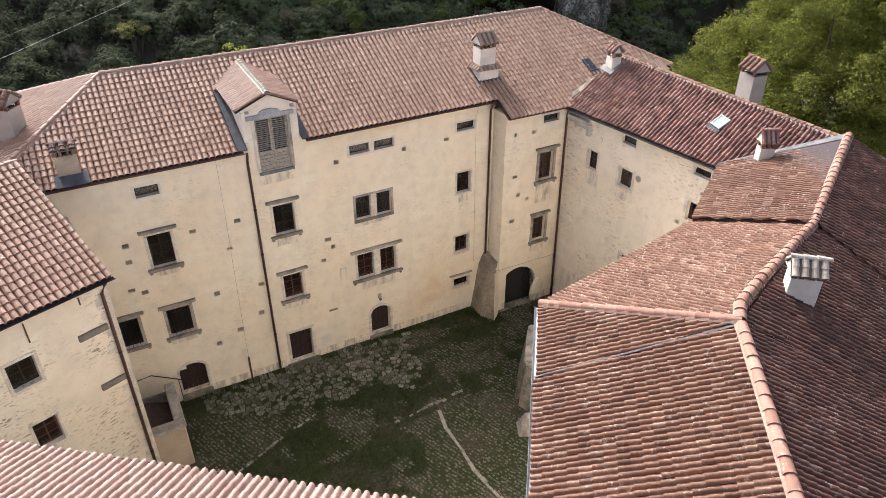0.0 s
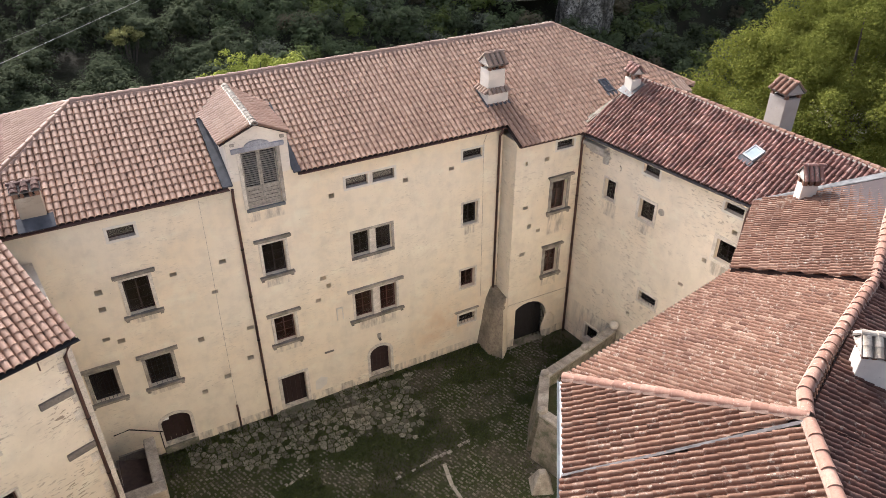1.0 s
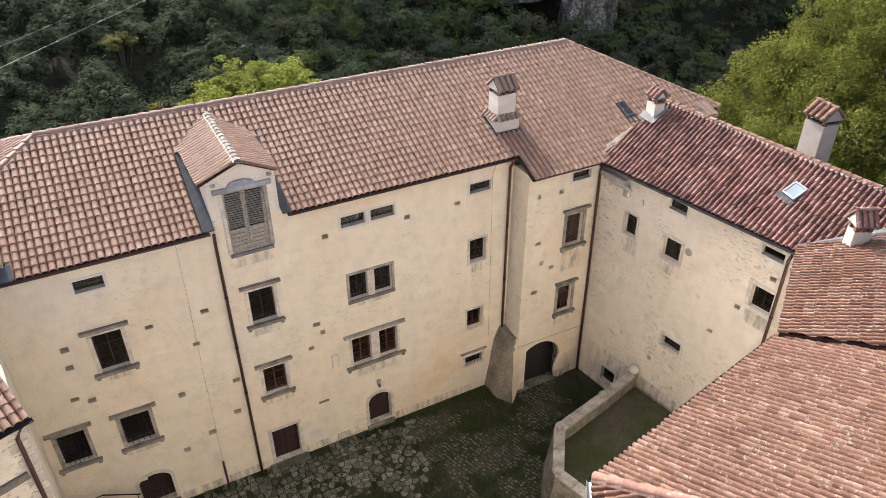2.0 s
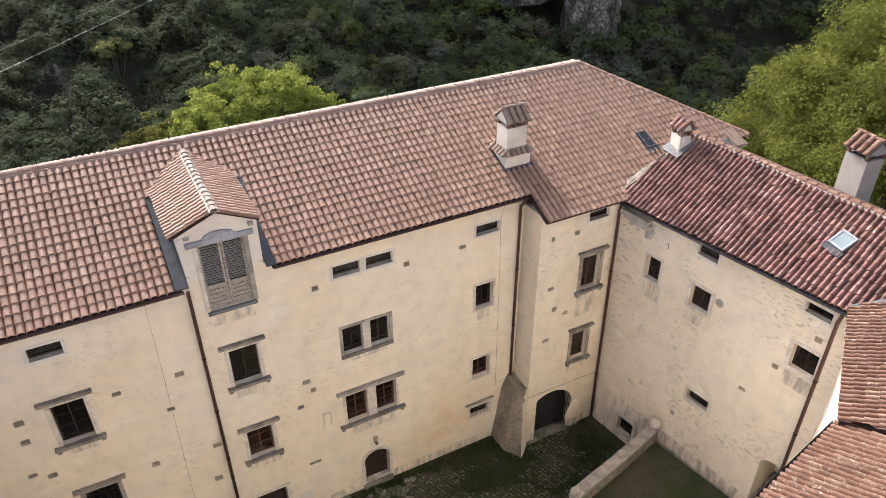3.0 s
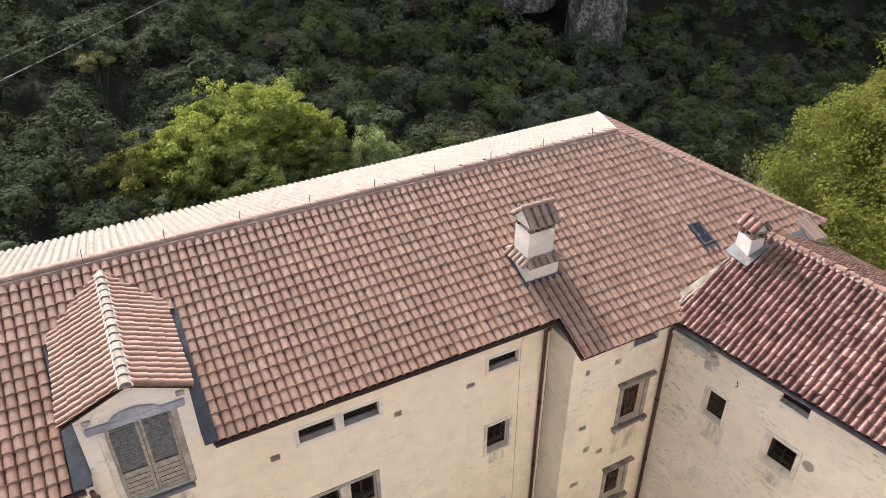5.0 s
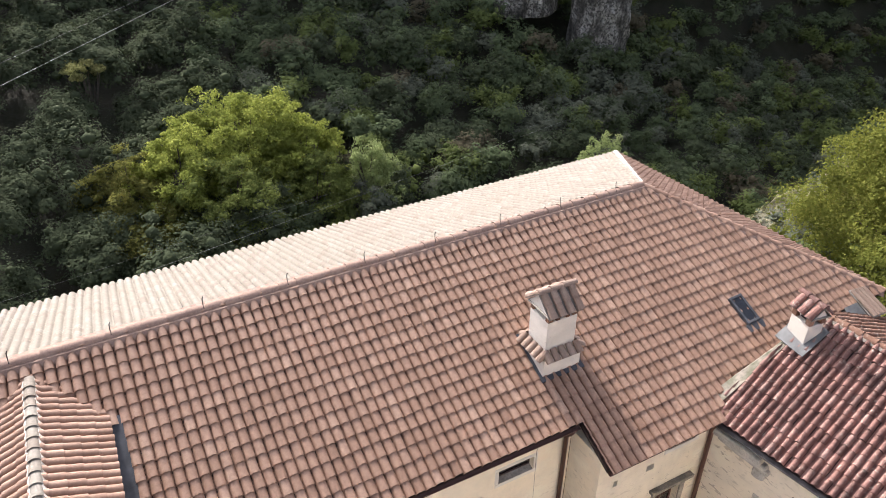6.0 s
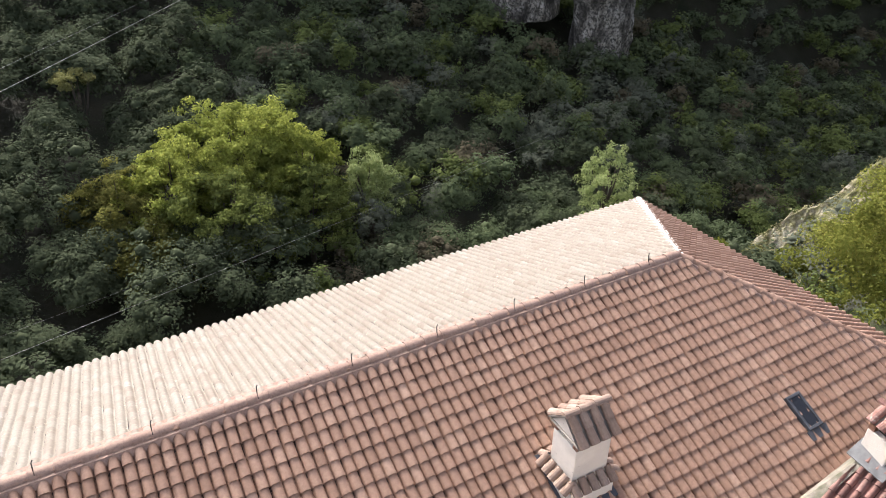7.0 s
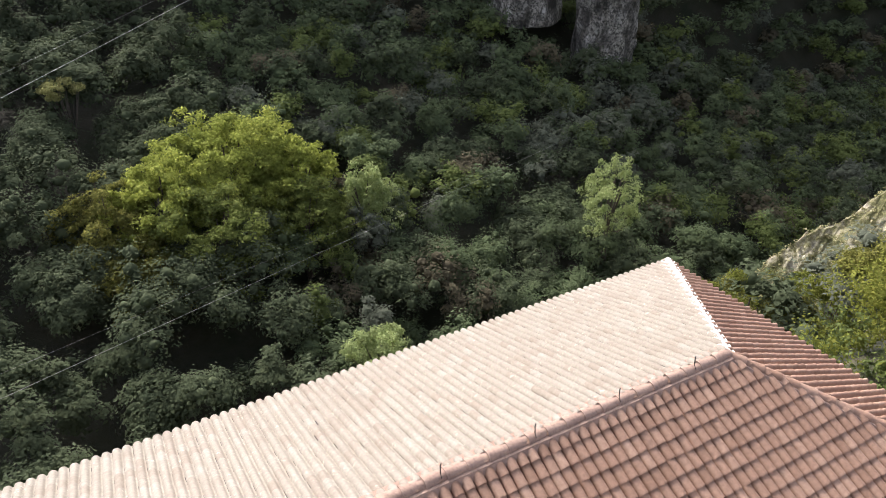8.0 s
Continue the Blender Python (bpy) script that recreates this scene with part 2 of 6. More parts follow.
def leaf_material(name, dark, mid, light, through=0.25):
    n = Nodes(name)
    pick = n.add("ShaderNodeNewGeometry").outputs["Random Per Island"]
    col = n.ramp(pick, (0.0, dark), (0.5, mid), (1.0, light))
    col = n.mix(n.ramp(n.noise(0.12, 3), (0.4, 0.0), (0.65, 0.7)), col, dark)
    n.done(col, 0.8, spec=0.03)
    trans = n.add("ShaderNodeBsdfTranslucent")
    n.link(col, trans.inputs["Color"])
    mixer = n.add("ShaderNodeMixShader")
    mixer.inputs[0].default_value = through
    n.link(n.bsdf.outputs[0], mixer.inputs[1])
    n.link(trans.outputs[0], mixer.inputs[2])
    n.link(mixer.outputs[0], n.tree.nodes["Material Output"].inputs["Surface"])
    return n.mat


WOOD_LEAVES = [
    leaf_material("dark_forest_leaves", (0.088, 0.112, 0.055), (0.102, 0.129, 0.063), (0.116, 0.146, 0.07), 0.3),
    leaf_material("deep_green_leaves", (0.072, 0.087, 0.047), (0.082, 0.099, 0.053), (0.092, 0.110, 0.058), 0.3),
    leaf_material("grey_green_leaves", (0.105, 0.116, 0.082), (0.12, 0.132, 0.092), (0.135, 0.149, 0.102), 0.3),
    leaf_material("brownish_leaves", (0.10, 0.088, 0.056), (0.12, 0.106, 0.066), (0.135, 0.119, 0.074), 0.3),
    leaf_material("fresh_green_leaves", (0.09, 0.115, 0.037), (0.122, 0.15, 0.046), (0.16, 0.19, 0.06), 0.3),
]
leaf_lime = leaf_material("yellow_green_leaves", (0.20, 0.235, 0.05), (0.31, 0.345, 0.075), (0.45, 0.475, 0.11), 0.5)
leaf_gold = leaf_material("golden_green_leaves", (0.13, 0.133, 0.036), (0.18, 0.178, 0.047), (0.245, 0.235, 0.06), 0.4)
leaf_chestnut = leaf_material("olive_chestnut_leaves", (0.135, 0.150, 0.030), (0.175, 0.188, 0.037), (0.235, 0.24, 0.05), 0.4)
# umbrella crown stands in shade: its faint sunlight is put into the leaf colour
leaf_umbrella = leaf_material("sun_brightened_straw_leaves", (0.20, 0.20, 0.075), (0.29, 0.285, 0.11), (0.38, 0.37, 0.15), 0.4)
leaf_mid = leaf_material("mid_green_leaves", (0.13, 0.155, 0.042), (0.18, 0.21, 0.055), (0.24, 0.27, 0.075), 0.35)
leaf_pale = leaf_material("pale_green_leaves", (0.23, 0.28, 0.11), (0.32, 0.375, 0.15), (0.44, 0.49, 0.21), 0.4)
leaf_straw = leaf_material("dry_grass_blades", (0.17, 0.165, 0.07), (0.29, 0.27, 0.13), (0.44, 0.40, 0.24), 0.3)
bark_pale = plain("pale_dead_bark", (0.26, 0.23, 0.19), 0.9, vary=0.4, scale=5)
bark = plain("grey_bark", (0.11, 0.09, 0.07), 0.9, vary=0.5, scale=3)


def ground_material():
    n = Nodes("yard_grass_and_earth")
    a = n.noise(0.45, 5, 0.6)
    col = n.ramp(a, (0.30, (0.03, 0.046, 0.012)), (0.48, (0.045, 0.054, 0.018)), (0.62, (0.085, 0.072, 0.048)), (0.78, (0.13, 0.11, 0.08)))
    col = n.mix(n.ramp(n.noise(9, 6, 0.7), (0.4, 0.0), (0.75, 0.7)), col, (0.025, 0.03, 0.01))
    return n.done(col, 0.95, n.noise(14, 6, 0.7), 0.7, 0.05)


def slope_material():
    n = Nodes("forest_floor")
    col = n.ramp(n.noise(0.15, 5, 0.6), (0.35, (0.022, 0.026, 0.013)), (0.65, (0.042, 0.038, 0.024)))
    return n.done(col, 0.95, n.noise(2, 6, 0.7), 0.6, 0.3)


ground_mat, slope_mat = ground_material(), slope_material()
def spur_material():
    n = Nodes("grassy_rock")
    col = n.ramp(n.noise(0.5, 7, 0.65), (0.36, (0.08, 0.085, 0.03)), (0.47, (0.19, 0.18, 0.08)), (0.56, (0.33, 0.30, 0.20)), (0.68, (0.44, 0.41, 0.34)))
    col = n.mix(n.ramp(n.noise(3, 6, 0.7), (0.50, 0.0), (0.66, 0.7)), col, (0.07, 0.065, 0.04))
    return n.done(col, 0.95, n.noise(1.2, 7, 0.7), 0.9, 0.4)


grass_rock = spur_material()

# ---- building helpers ----
def part(name, bm, material, parent=None, label="", smooth=False):
    """Links a bmesh as one mesh object, under a thing or a part."""
    me = bpy.data.meshes.new(name)
    bm.to_mesh(me)
    bm.free()
    for p in me.polygons:
        p.use_smooth = smooth
    me.materials.append(material)
    ob = new(name, me)
    if parent is not None:
        ob.parent = parent
    return tagged(ob, label)


def thing(name, at=(0, 0, 0), label="", category="", group="", kind="", turn=0.0):
    ob = new(name)
    ob.empty_display_size = 0.2
    ob.matrix_world = pose(*at, 0, 0, turn)
    return tagged(ob, label, category, group, kind)


def box(bm, x0, x1, y0, y1, z0, z1, bevel=0.0, m=None):
    vs = [bm.verts.new((x, y, z)) for z in (z0, z1) for x, y in ((x0, y0), (x1, y0), (x1, y1), (x0, y1))]
    fs = [bm.faces.new([vs[i] for i in f]) for f in ((3, 2, 1, 0), (4, 5, 6, 7), (0, 1, 5, 4), (1, 2, 6, 5), (2, 3, 7, 6), (3, 0, 4, 7))]
    if bevel:
        es = list({e for f in fs for e in f.edges})
        got = bmesh.ops.bevel(bm, geom=es, offset=bevel, segments=1, affect="EDGES")
        vs = list({v for v in vs if v.is_valid} | set(got["verts"]))
    if m is not None:
        bmesh.ops.transform(bm, matrix=m, verts=vs)
    return vs


def boxes(*rows, bevel=0.0, m=None):
    bm = bmesh.new()
    for r in rows:
        box(bm, *r, bevel=bevel, m=m)
    return bm


def prism(bm, ring, depth, m=None):
    """A ring of (x, z) pushed from y=0 to y=depth."""
    a = [bm.verts.new((x, 0, z)) for x, z in ring]
    b = [bm.verts.new((x, depth, z)) for x, z in ring]
    bm.faces.new(a)
    bm.faces.new(b[::-1])
    for i in range(len(ring)):
        j = (i + 1) % len(ring)
        bm.faces.new((a[j], a[i], b[i], b[j]))
    bmesh.ops.recalc_face_normals(bm, faces=bm.faces)
    if m is not None:
        bmesh.ops.transform(bm, matrix=m, verts=a + b)


def slab(bm, pts, thick):
    """A flat polygon of 3D points, with thickness below it."""
    a = [bm.verts.new(p) for p in pts]
    b = [bm.verts.new((p[0], p[1], p[2] - thick)) for p in pts]
    bm.faces.new(a)
    bm.faces.new(b[::-1])
    for i in range(len(a)):
        j = (i + 1) % len(a)
        bm.faces.new((a[i], b[i], b[j], a[j]))
    bmesh.ops.recalc_face_normals(bm, faces=bm.faces)


def tube(bm, pts, radius, sides=8):
    """A round pipe along points."""
    rings, pts = [], [Vector(p) for p in pts]
    for i, p in enumerate(pts):
        d = (pts[min(i + 1, len(pts) - 1)] - pts[max(i - 1, 0)]).normalized()
        a = d.orthogonal().normalized() if abs(d.z) < 0.9 else Vector((1, 0, 0))
        a = (a - d * a.dot(d)).normalized()
        b = d.cross(a)
        r = radius[i] if isinstance(radius, (list, tuple)) else radius
        rings.append([bm.verts.new(p + r * (math.cos(k * math.tau / sides) * a + math.sin(k * math.tau / sides) * b)) for k in range(sides)])
    for u, v in zip(rings, rings[1:]):
        best = min(range(sides), key=lambda o: (u[0].co - v[o].co).length)
        for k in range(sides):
            bm.faces.new((u[k], u[(k + 1) % sides], v[(k + 1 + best) % sides], v[(k + best) % sides]))
    bm.faces.new(rings[0][::-1])
    bm.faces.new(rings[-1])


def wall_frame(p, d):
    """The matrix of a wall: x along it, y into it, z up, from its foot p along the plan direction d."""
    d = Vector((d[0], d[1], 0)).normalized()
    n = Vector((-d.y, d.x, 0))
    m = Matrix((d, n, Vector((0, 0, 1)))).transposed().to_4x4()
    m.translation = (p[0], p[1], p[2] if len(p) > 2 else 0)
    return m


def arch_ring(x0, x1, z0, z1, rise, n=12):
    """An opening's outline with a rounded head, from lower left round to lower right."""
    c, r = (x0 + x1) / 2, (x1 - x0) / 2
    return [(x0, z0)] + [(c - r * math.cos(math.pi * i / n), z1 - rise + rise * math.sin(math.pi * i / n)) for i in range(n + 1)] + [(x1, z0)]


def wall(name, m, length, z0, z1, thick, openings, material, label="", start=0.0):
    """A wall with holes through it. openings: (x0, x1, z0, z1, rise of the arch or 0)."""
    bm = bmesh.new()
    xs = sorted({start, length, *[v for o in openings for v in o[:2]]})
    zs = sorted({z0, z1, *[v for o in openings for v in o[2:4]]})
    xs, zs = [x for x in xs if start <= x <= length], [z for z in zs if z0 <= z <= z1]

    def hole(x, z):
        return any(o[0] < x < o[1] and o[2] < z < o[3] for o in openings)

    made = {}

    def vert(x, y, z):
        key = (round(x, 4), y, round(z, 4))
        if key not in made:
            made[key] = bm.verts.new((x, y, z))
        return made[key]

    solid = {(i, j): not hole((xs[i] + xs[i + 1]) / 2, (zs[j] + zs[j + 1]) / 2) for i in range(len(xs) - 1) for j in range(len(zs) - 1)}
    for (i, j), full in solid.items():
        if not full:
            continue
        a, b, c, d = xs[i], xs[i + 1], zs[j], zs[j + 1]
        bm.faces.new((vert(a, 0, c), vert(b, 0, c), vert(b, 0, d), vert(a, 0, d)))
        bm.faces.new((vert(b, thick, c), vert(a, thick, c), vert(a, thick, d), vert(b, thick, d)))
        for di, dj, (px, pz), (qx, qz) in ((-1, 0, (a, d), (a, c)), (1, 0, (b, c), (b, d)), (0, -1, (a, c), (b, c)), (0, 1, (b, d), (a, d))):
            if not solid.get((i + di, j + dj), False):
                bm.faces.new((vert(px, 0, pz), vert(px, thick, pz), vert(qx, thick, qz), vert(qx, 0, qz)))
    for x0, x1, a0, a1, rise in openings:
        if rise:
            ring = arch_ring(x0, x1, a0, a1, rise)[1:-1]
            mid = len(ring) // 2
            for side in (ring[:mid + 1] + [(x0, a1)], ring[mid:] + [(x1, a1)]):
                prism(bm, side, thick)
    bmesh.ops.recalc_face_normals(bm, faces=bm.faces)
    ob = part(name, bm, material)
    ob.matrix_world = m
    return tagged(ob, label, "wall", kind="structure")


def clip_poly(poly, halves):
    """Cuts a polygon of (s, r, h) by half planes (a, b, c): a*s + b*r + c >= 0."""
    for a, b, c in halves:
        out = []
        for i, p in enumerate(poly):
            q = poly[(i + 1) % len(poly)]
            dp, dq = a * p[0] + b * p[1] + c, a * q[0] + b * q[1] + c
            if dp >= 0:
                out.append(p)
            if (dp >= 0) != (dq >= 0):
                k = dp / (dp - dq)
                out.append(tuple(p[i] + k * (q[i] - p[i]) for i in range(3)))
        poly = out
        if len(poly) < 3:
            return []
    return poly


PROFILE = {
    "roman": [(0, .06), (.03, -.07), (.085, -.07), (.12, .21), (.27, .38), (.57, .47), (.87, .38), (.985, .21), (1, .06)],
    "cover": [(0, .09), (.08, .06), (.16, .09), (.2, .2), (.34, .36), (.58, .43), (.82, .36), (.96, .2), (1, .09)],
    "barrel": [(0, .03), (.14, -.03), (.28, .03), (.33, .24), (.44, .41), (.64, .5), (.84, .41), (.95, .24), (1, .03)],
}


def tile_faces(w, ex, kind):
    """One roof tile, in tile coordinates: along the eave, up the slope, off the slope."""
    pr = [(s * w, h * w) for s, h in PROFILE[kind]]
    lift, drop = (0.015, 0.021) if kind == "roman" else (0.024, 0.03)
    over = 0.035
    faces = []
    mid = max(pr, key=lambda p: p[1])[0]
    head = [(s if i < 3 or i == len(pr) - 1 else mid + (s - mid) * 0.9, h * 0.88 if h > 0.1 * w else h) for i, (s, h) in enumerate(pr)]      # the roll narrows uphill
    for (s0, h0), (s1, h1), (s2, h2), (s3, h3) in zip(pr, pr[1:], head, head[1:]):
        faces.append(((s0, -over, h0 + lift), (s1, -over, h1 + lift), (s3, ex, h3), (s2, ex, h2)))
        faces.append(((s0, -over, h0 + lift - drop), (s1, -over, h1 + lift - drop), (s1, -over, h1 + lift), (s0, -over, h0 + lift)))
    return faces


def mesh_of(name, faces, smooth_angle=None):
    verts, idx, seen = [], [], {}
    for f in faces:
        row = []
        for v in f:
            key = tuple(round(c, 5) for c in v)
            if key not in seen:
                seen[key] = len(verts)
                verts.append(v)
            row.append(seen[key])
        if len(set(row)) == len(row):
            idx.append(row)
    me = bpy.data.meshes.new(name)
    me.from_pydata(verts, [], idx)
    return me


TILE_MESH = {}


def roof(name, pts, eave, mats, w=0.226, ex=0.325, kind="roman", label="", single=0, near=None, wild=0.0, thick=0.12, cuts=(), decks=None):
    """A tiled slope. pts: its convex outline in 3D, counterclockwise from above; eave: two of its points along which the tiles lie.
    single: how many tiles are objects of their own, nearest to the plan point near. cuts: convex plan outlines left open (dormer)."""
    P = [Vector(p) for p in pts]
    n = (P[1] - P[0]).cross(P[2] - P[0]).normalized()
    if n.z < 0:
        n, P = -n, P[::-1]
    o = Vector(eave[0])
    e = (Vector(eave[1]) - o)
    e = (e - n * e.dot(n)).normalized()
    u = n.cross(e)
    if u.z < 0:
        o, e = Vector(eave[1]), -e
        u = n.cross(e)
    M = Matrix((e, u, n)).transposed().to_4x4()
    M.translation = o
    L = [M.inverted() @ p for p in P]
    L = [(p.x, p.y) for p in L]
    area = sum(L[i][0] * L[(i + 1) % len(L)][1] - L[(i + 1) % len(L)][0] * L[i][1] for i in range(len(L)))
    if area < 0:
        L = L[::-1]
    halves = []
    for i, (x0, y0) in enumerate(L):
        x1, y1 = L[(i + 1) % len(L)]
        k = math.hypot(x1 - x0, y1 - y0)
        if k > 1e-6:
            halves.append((-(y1 - y0) / k, (x1 - x0) / k, ((y1 - y0) * x0 - (x1 - x0) * y0) / k))
    bm = bmesh.new()
    for piece in decks or [P]:
        slab(bm, [Vector(p) - n * 0.01 for p in piece], thick)
    deck = part(name, bm, wood_dark)
    tagged(deck, label, "roof", kind="structure")
    holes = []
    for c in cuts:
        q = [M.inverted() @ Vector(p) for p in c]
        q = [(p.x, p.y) for p in q]
        if sum(q[i][0] * q[(i + 1) % len(q)][1] - q[(i + 1) % len(q)][0] * q[i][1] for i in range(len(q))) < 0:
            q = q[::-1]
        holes.append(q)

    def in_hole(x, y):
        return any(all((q[(i + 1) % len(q)][0] - q[i][0]) * (y - q[i][1]) - (q[(i + 1) % len(q)][1] - q[i][1]) * (x - q[i][0]) > 0 for i in range(len(q))) for q in holes)

    shape = tile_faces(w, ex, kind)
    s0, s1 = min(p[0] for p in L), max(p[0] for p in L)
    r0, r1 = min(p[1] for p in L), max(p[1] for p in L)
    rng = random.Random(name)
    spots, rest = [], []
    for j in range(math.floor(r0 / ex), math.ceil(r1 / ex)):
        for i in range(math.floor(s0 / w) - 1, math.ceil(s1 / w) + 1):
            S, R = i * w, j * ex
            if in_hole(S + w / 2, R + ex / 2):
                continue
            corners = [(S, R), (S + w, R), (S + w, R + ex), (S, R + ex)]
            d = [min(a * x + b * y + c for x, y in corners) for a, b, c in halves]
            far = [max(a * x + b * y + c for x, y in corners) for a, b, c in halves]
            if min(far) <= 0.02:
                continue
            inside = min(d) > -0.01
            js, jr, jh, tw = rng.gauss(0, .004 + .006 * wild), rng.gauss(0, .006 + .014 * wild), rng.uniform(0, .004 + .012 * wild), rng.gauss(0, .004 + .02 * wild)
            if inside:
                spots.append((S, R, js, jr, jh, tw))
            else:
                rest.append((S, R, 0, jr * (R > 0.1), jh, 0))
    if single and near is not None:
        here = M.inverted() @ Vector((near[0], near[1], P[0].z))
        spots.sort(key=lambda q: (q[0] - here.x) ** 2 + (q[1] - here.y) ** 2)
        lone, spots = spots[:single], spots[single:]
        key = (w, ex, kind, mats[0].name)
        if key not in TILE_MESH:
            me = mesh_of("tile", shape)
            me.materials.append(mats[0])
            for p in me.polygons:
                p.use_smooth = True
            me.set_sharp_from_angle(angle=radians(50))
            TILE_MESH[key] = me
        for S, R, js, jr, jh, tw in lone:
            ob = new("tile", TILE_MESH[key])
            ob.parent = deck
            ob.matrix_basis = M @ Matrix.Translation((S + js, R + jr, jh)) @ Matrix.Rotation(tw, 4, "Z")
    verts, faces = [], []
    for row, whole in [(q, True) for q in spots] + [(q, False) for q in rest]:
        S, R, js, jr, jh, tw = row
        c, s = math.cos(tw), math.sin(tw)
        seen = {}
        for f in shape:
            g = [(S + js + c * p[0] - s * p[1], R + jr + s * p[0] + c * p[1], p[2] + jh) for p in f]
            if not whole:
                low = [h for h in halves]
                if R < 0.01:
                    low = [h for h in halves if not (abs(h[0]) < 0.05 and h[1] > 0.9)]
                g = clip_poly(g, low)
                if len(g) < 3:
                    continue
            ids = []
            for p in g:
                k = (round(p[0], 5), round(p[1], 5), round(p[2], 5))
                if k not in seen:
                    seen[k] = len(verts)
                    verts.append(M @ Vector(p))
                ids.append(seen[k])
            if len(set(ids)) == len(ids):
                faces.append(ids)
    me = bpy.data.meshes.new("tiles")
    me.from_pydata(verts, [], faces)
    for p in me.polygons:
        p.use_smooth = True
    me.set_sharp_from_angle(angle=radians(50))
    me.materials.append(mats[1])
    ob = new("tiles", me)
    ob.parent = deck
    tagged(ob, kind="stuff")
    return deck, M


def half_barrel(r, length, taper=0.86, n=8, thick=0.02):
    """A ridge tile along +y from the origin, open below."""
    bm = bmesh.new()
    rings = []
    for y, k, lift in ((0, 1.0, 0.018), (length, taper, 0.0)):
        for t in (0, -thick):
            rings.append([bm.verts.new((-(r * k + t) * math.cos(math.pi * i / n), y, (r * k + t) * math.sin(math.pi * i / n) * 0.85 + lift)) for i in range(n + 1)])
    a, ai, b, bi = rings
    for i in range(n):
        bm.faces.new((a[i], a[i + 1], b[i + 1], b[i]))
        bm.faces.new((a[i + 1], a[i], ai[i], ai[i + 1]))
    bmesh.ops.recalc_face_normals(bm, faces=bm.faces)
    return bm


RIDGE_MESH = {}


def ridge(name, pts, mat, r=0.12, step=0.36, parent=None, label="", mortar=0.0, mortar_mat=None, back=0.0):
    """Ridge tiles along a line, each one an object, bedded on a strip of mortar."""
    top = thing(name, pts[0], label, "roof ridge", kind="structure")
    key = (r, step, mat.name)
    if key not in RIDGE_MESH:
        me = bpy.data.meshes.new("ridge_tile")
        bm = half_barrel(r, step + 0.05)
        bm.to_mesh(me)
        bm.free()
        for p in me.polygons:
            p.use_smooth = True
        me.set_sharp_from_angle(angle=radians(45))
        me.materials.append(mat)
        RIDGE_MESH[key] = me
    inv = top.matrix_world.inverted()
    rng = random.Random(name)
    pts = [Vector(p) for p in pts]
    for a, b in zip(pts, pts[1:]):
        d = b - a
        count = max(1, round(d.length / step))
        for i in range(count):
            at = a + d * (i / count)
            y = d.normalized()
            x = Vector((y.y, -y.x, 0)).normalized()
            z = x.cross(y)
            m = Matrix((x, y, z)).transposed().to_4x4()
            m.translation = at + Vector((0, 0, rng.uniform(-.006, .006)))
            ob = new("ridge_tile", RIDGE_MESH[key])
            ob.parent = top
            ob.matrix_basis = inv @ m @ Matrix.Rotation(rng.gauss(0, .02), 4, "Z")
    if mortar:
        bm = bmesh.new()
        for a, b in zip(pts, pts[1:]):
            d = (b - a).normalized()
            x = Vector((d.y, -d.x, 0)).normalized()
            wide = back or mortar
            ring = [bm.verts.new(p + x * s + Vector((0, 0, z))) for p in (a, b) for s, z in ((-wide, -.45 * wide + .05), (-.7 * wide, .04), (.7 * mortar, .04), (mortar, -.45 * mortar + .035))]
            for i in range(3):
                bm.faces.new((ring[i], ring[i + 1], ring[i + 5], ring[i + 4]))
            bm.faces.new((ring[3], ring[0], ring[4], ring[7]))
        bmesh.ops.recalc_face_normals(bm, faces=bm.faces)
        bmesh.ops.transform(bm, matrix=inv, verts=bm.verts)
        part("mortar_bed", bm, mortar_mat or stone_light, top)
    return top

# ---- land: one sheet from the yard over the gorge to the far slope and an added, unseen crest ----
def tops(x, y):
    """Height of the far wood's tree tops."""
    return -18 - 0.2 * (x - 18) + 0.25 * (y - 84)


def smooth(a, b, v):
    t = min(1.0, max(0.0, (v - a) / (b - a)))
    return t * t * (3 - 2 * t)


def land(x, y):
    far = tops(x, y) - 10
    edge = 11.5 if x < 24 else 11.5 + 0.12 * (x - 24)
    away = max(y - edge, (-24 - x) * 0.8, (x - 62) * 0.6, (-42 - y) * 0.7)
    near = -0.5 * smooth(-2, 2, y - 10) - (0.0 if x < 23 else 0.16 * (x - 23))
    k = smooth(0, 20, away)
    h = near * (1 - k) + min(far, near) * k
    ahead = 0.35 * x + 0.94 * y
    # unseen crest, its height chosen to cast shade over the far wood
    h += 86.5 * smooth(165, 260, ahead) * smooth(-60, 20, y)
    # rocky spur running in from the east
    along, across = 0.85 * (x - 68) - 0.53 * (y - 32.8), 0.53 * (x - 68) + 0.85 * (y - 32.8)
    rough = 1.6 * noise.noise(Vector((x * 0.2, y * 0.2, 4))) + 0.7 * noise.noise(Vector((x * 0.6, y * 0.6, 9)))
    spur = min(-2.0, -11.4 + 0.95 * along) - (2.0 if across > 0 else 0.9) * abs(across) + 0.4 * rough - 2.2 * max(0.0, -5.0 - along)
    if x > 54 and spur > -40:
        h = max(h, spur)
    if k > 0.3:
        h += 2.2 * noise.noise(Vector((x * 0.05, y * 0.05, 0))) * k
    return h


def on_spur(x, y):
    along, across = 0.85 * (x - 68) - 0.53 * (y - 32.8), 0.53 * (x - 68) + 0.85 * (y - 32.8)
    return x > 54 and abs(across) < 14 and along > -9


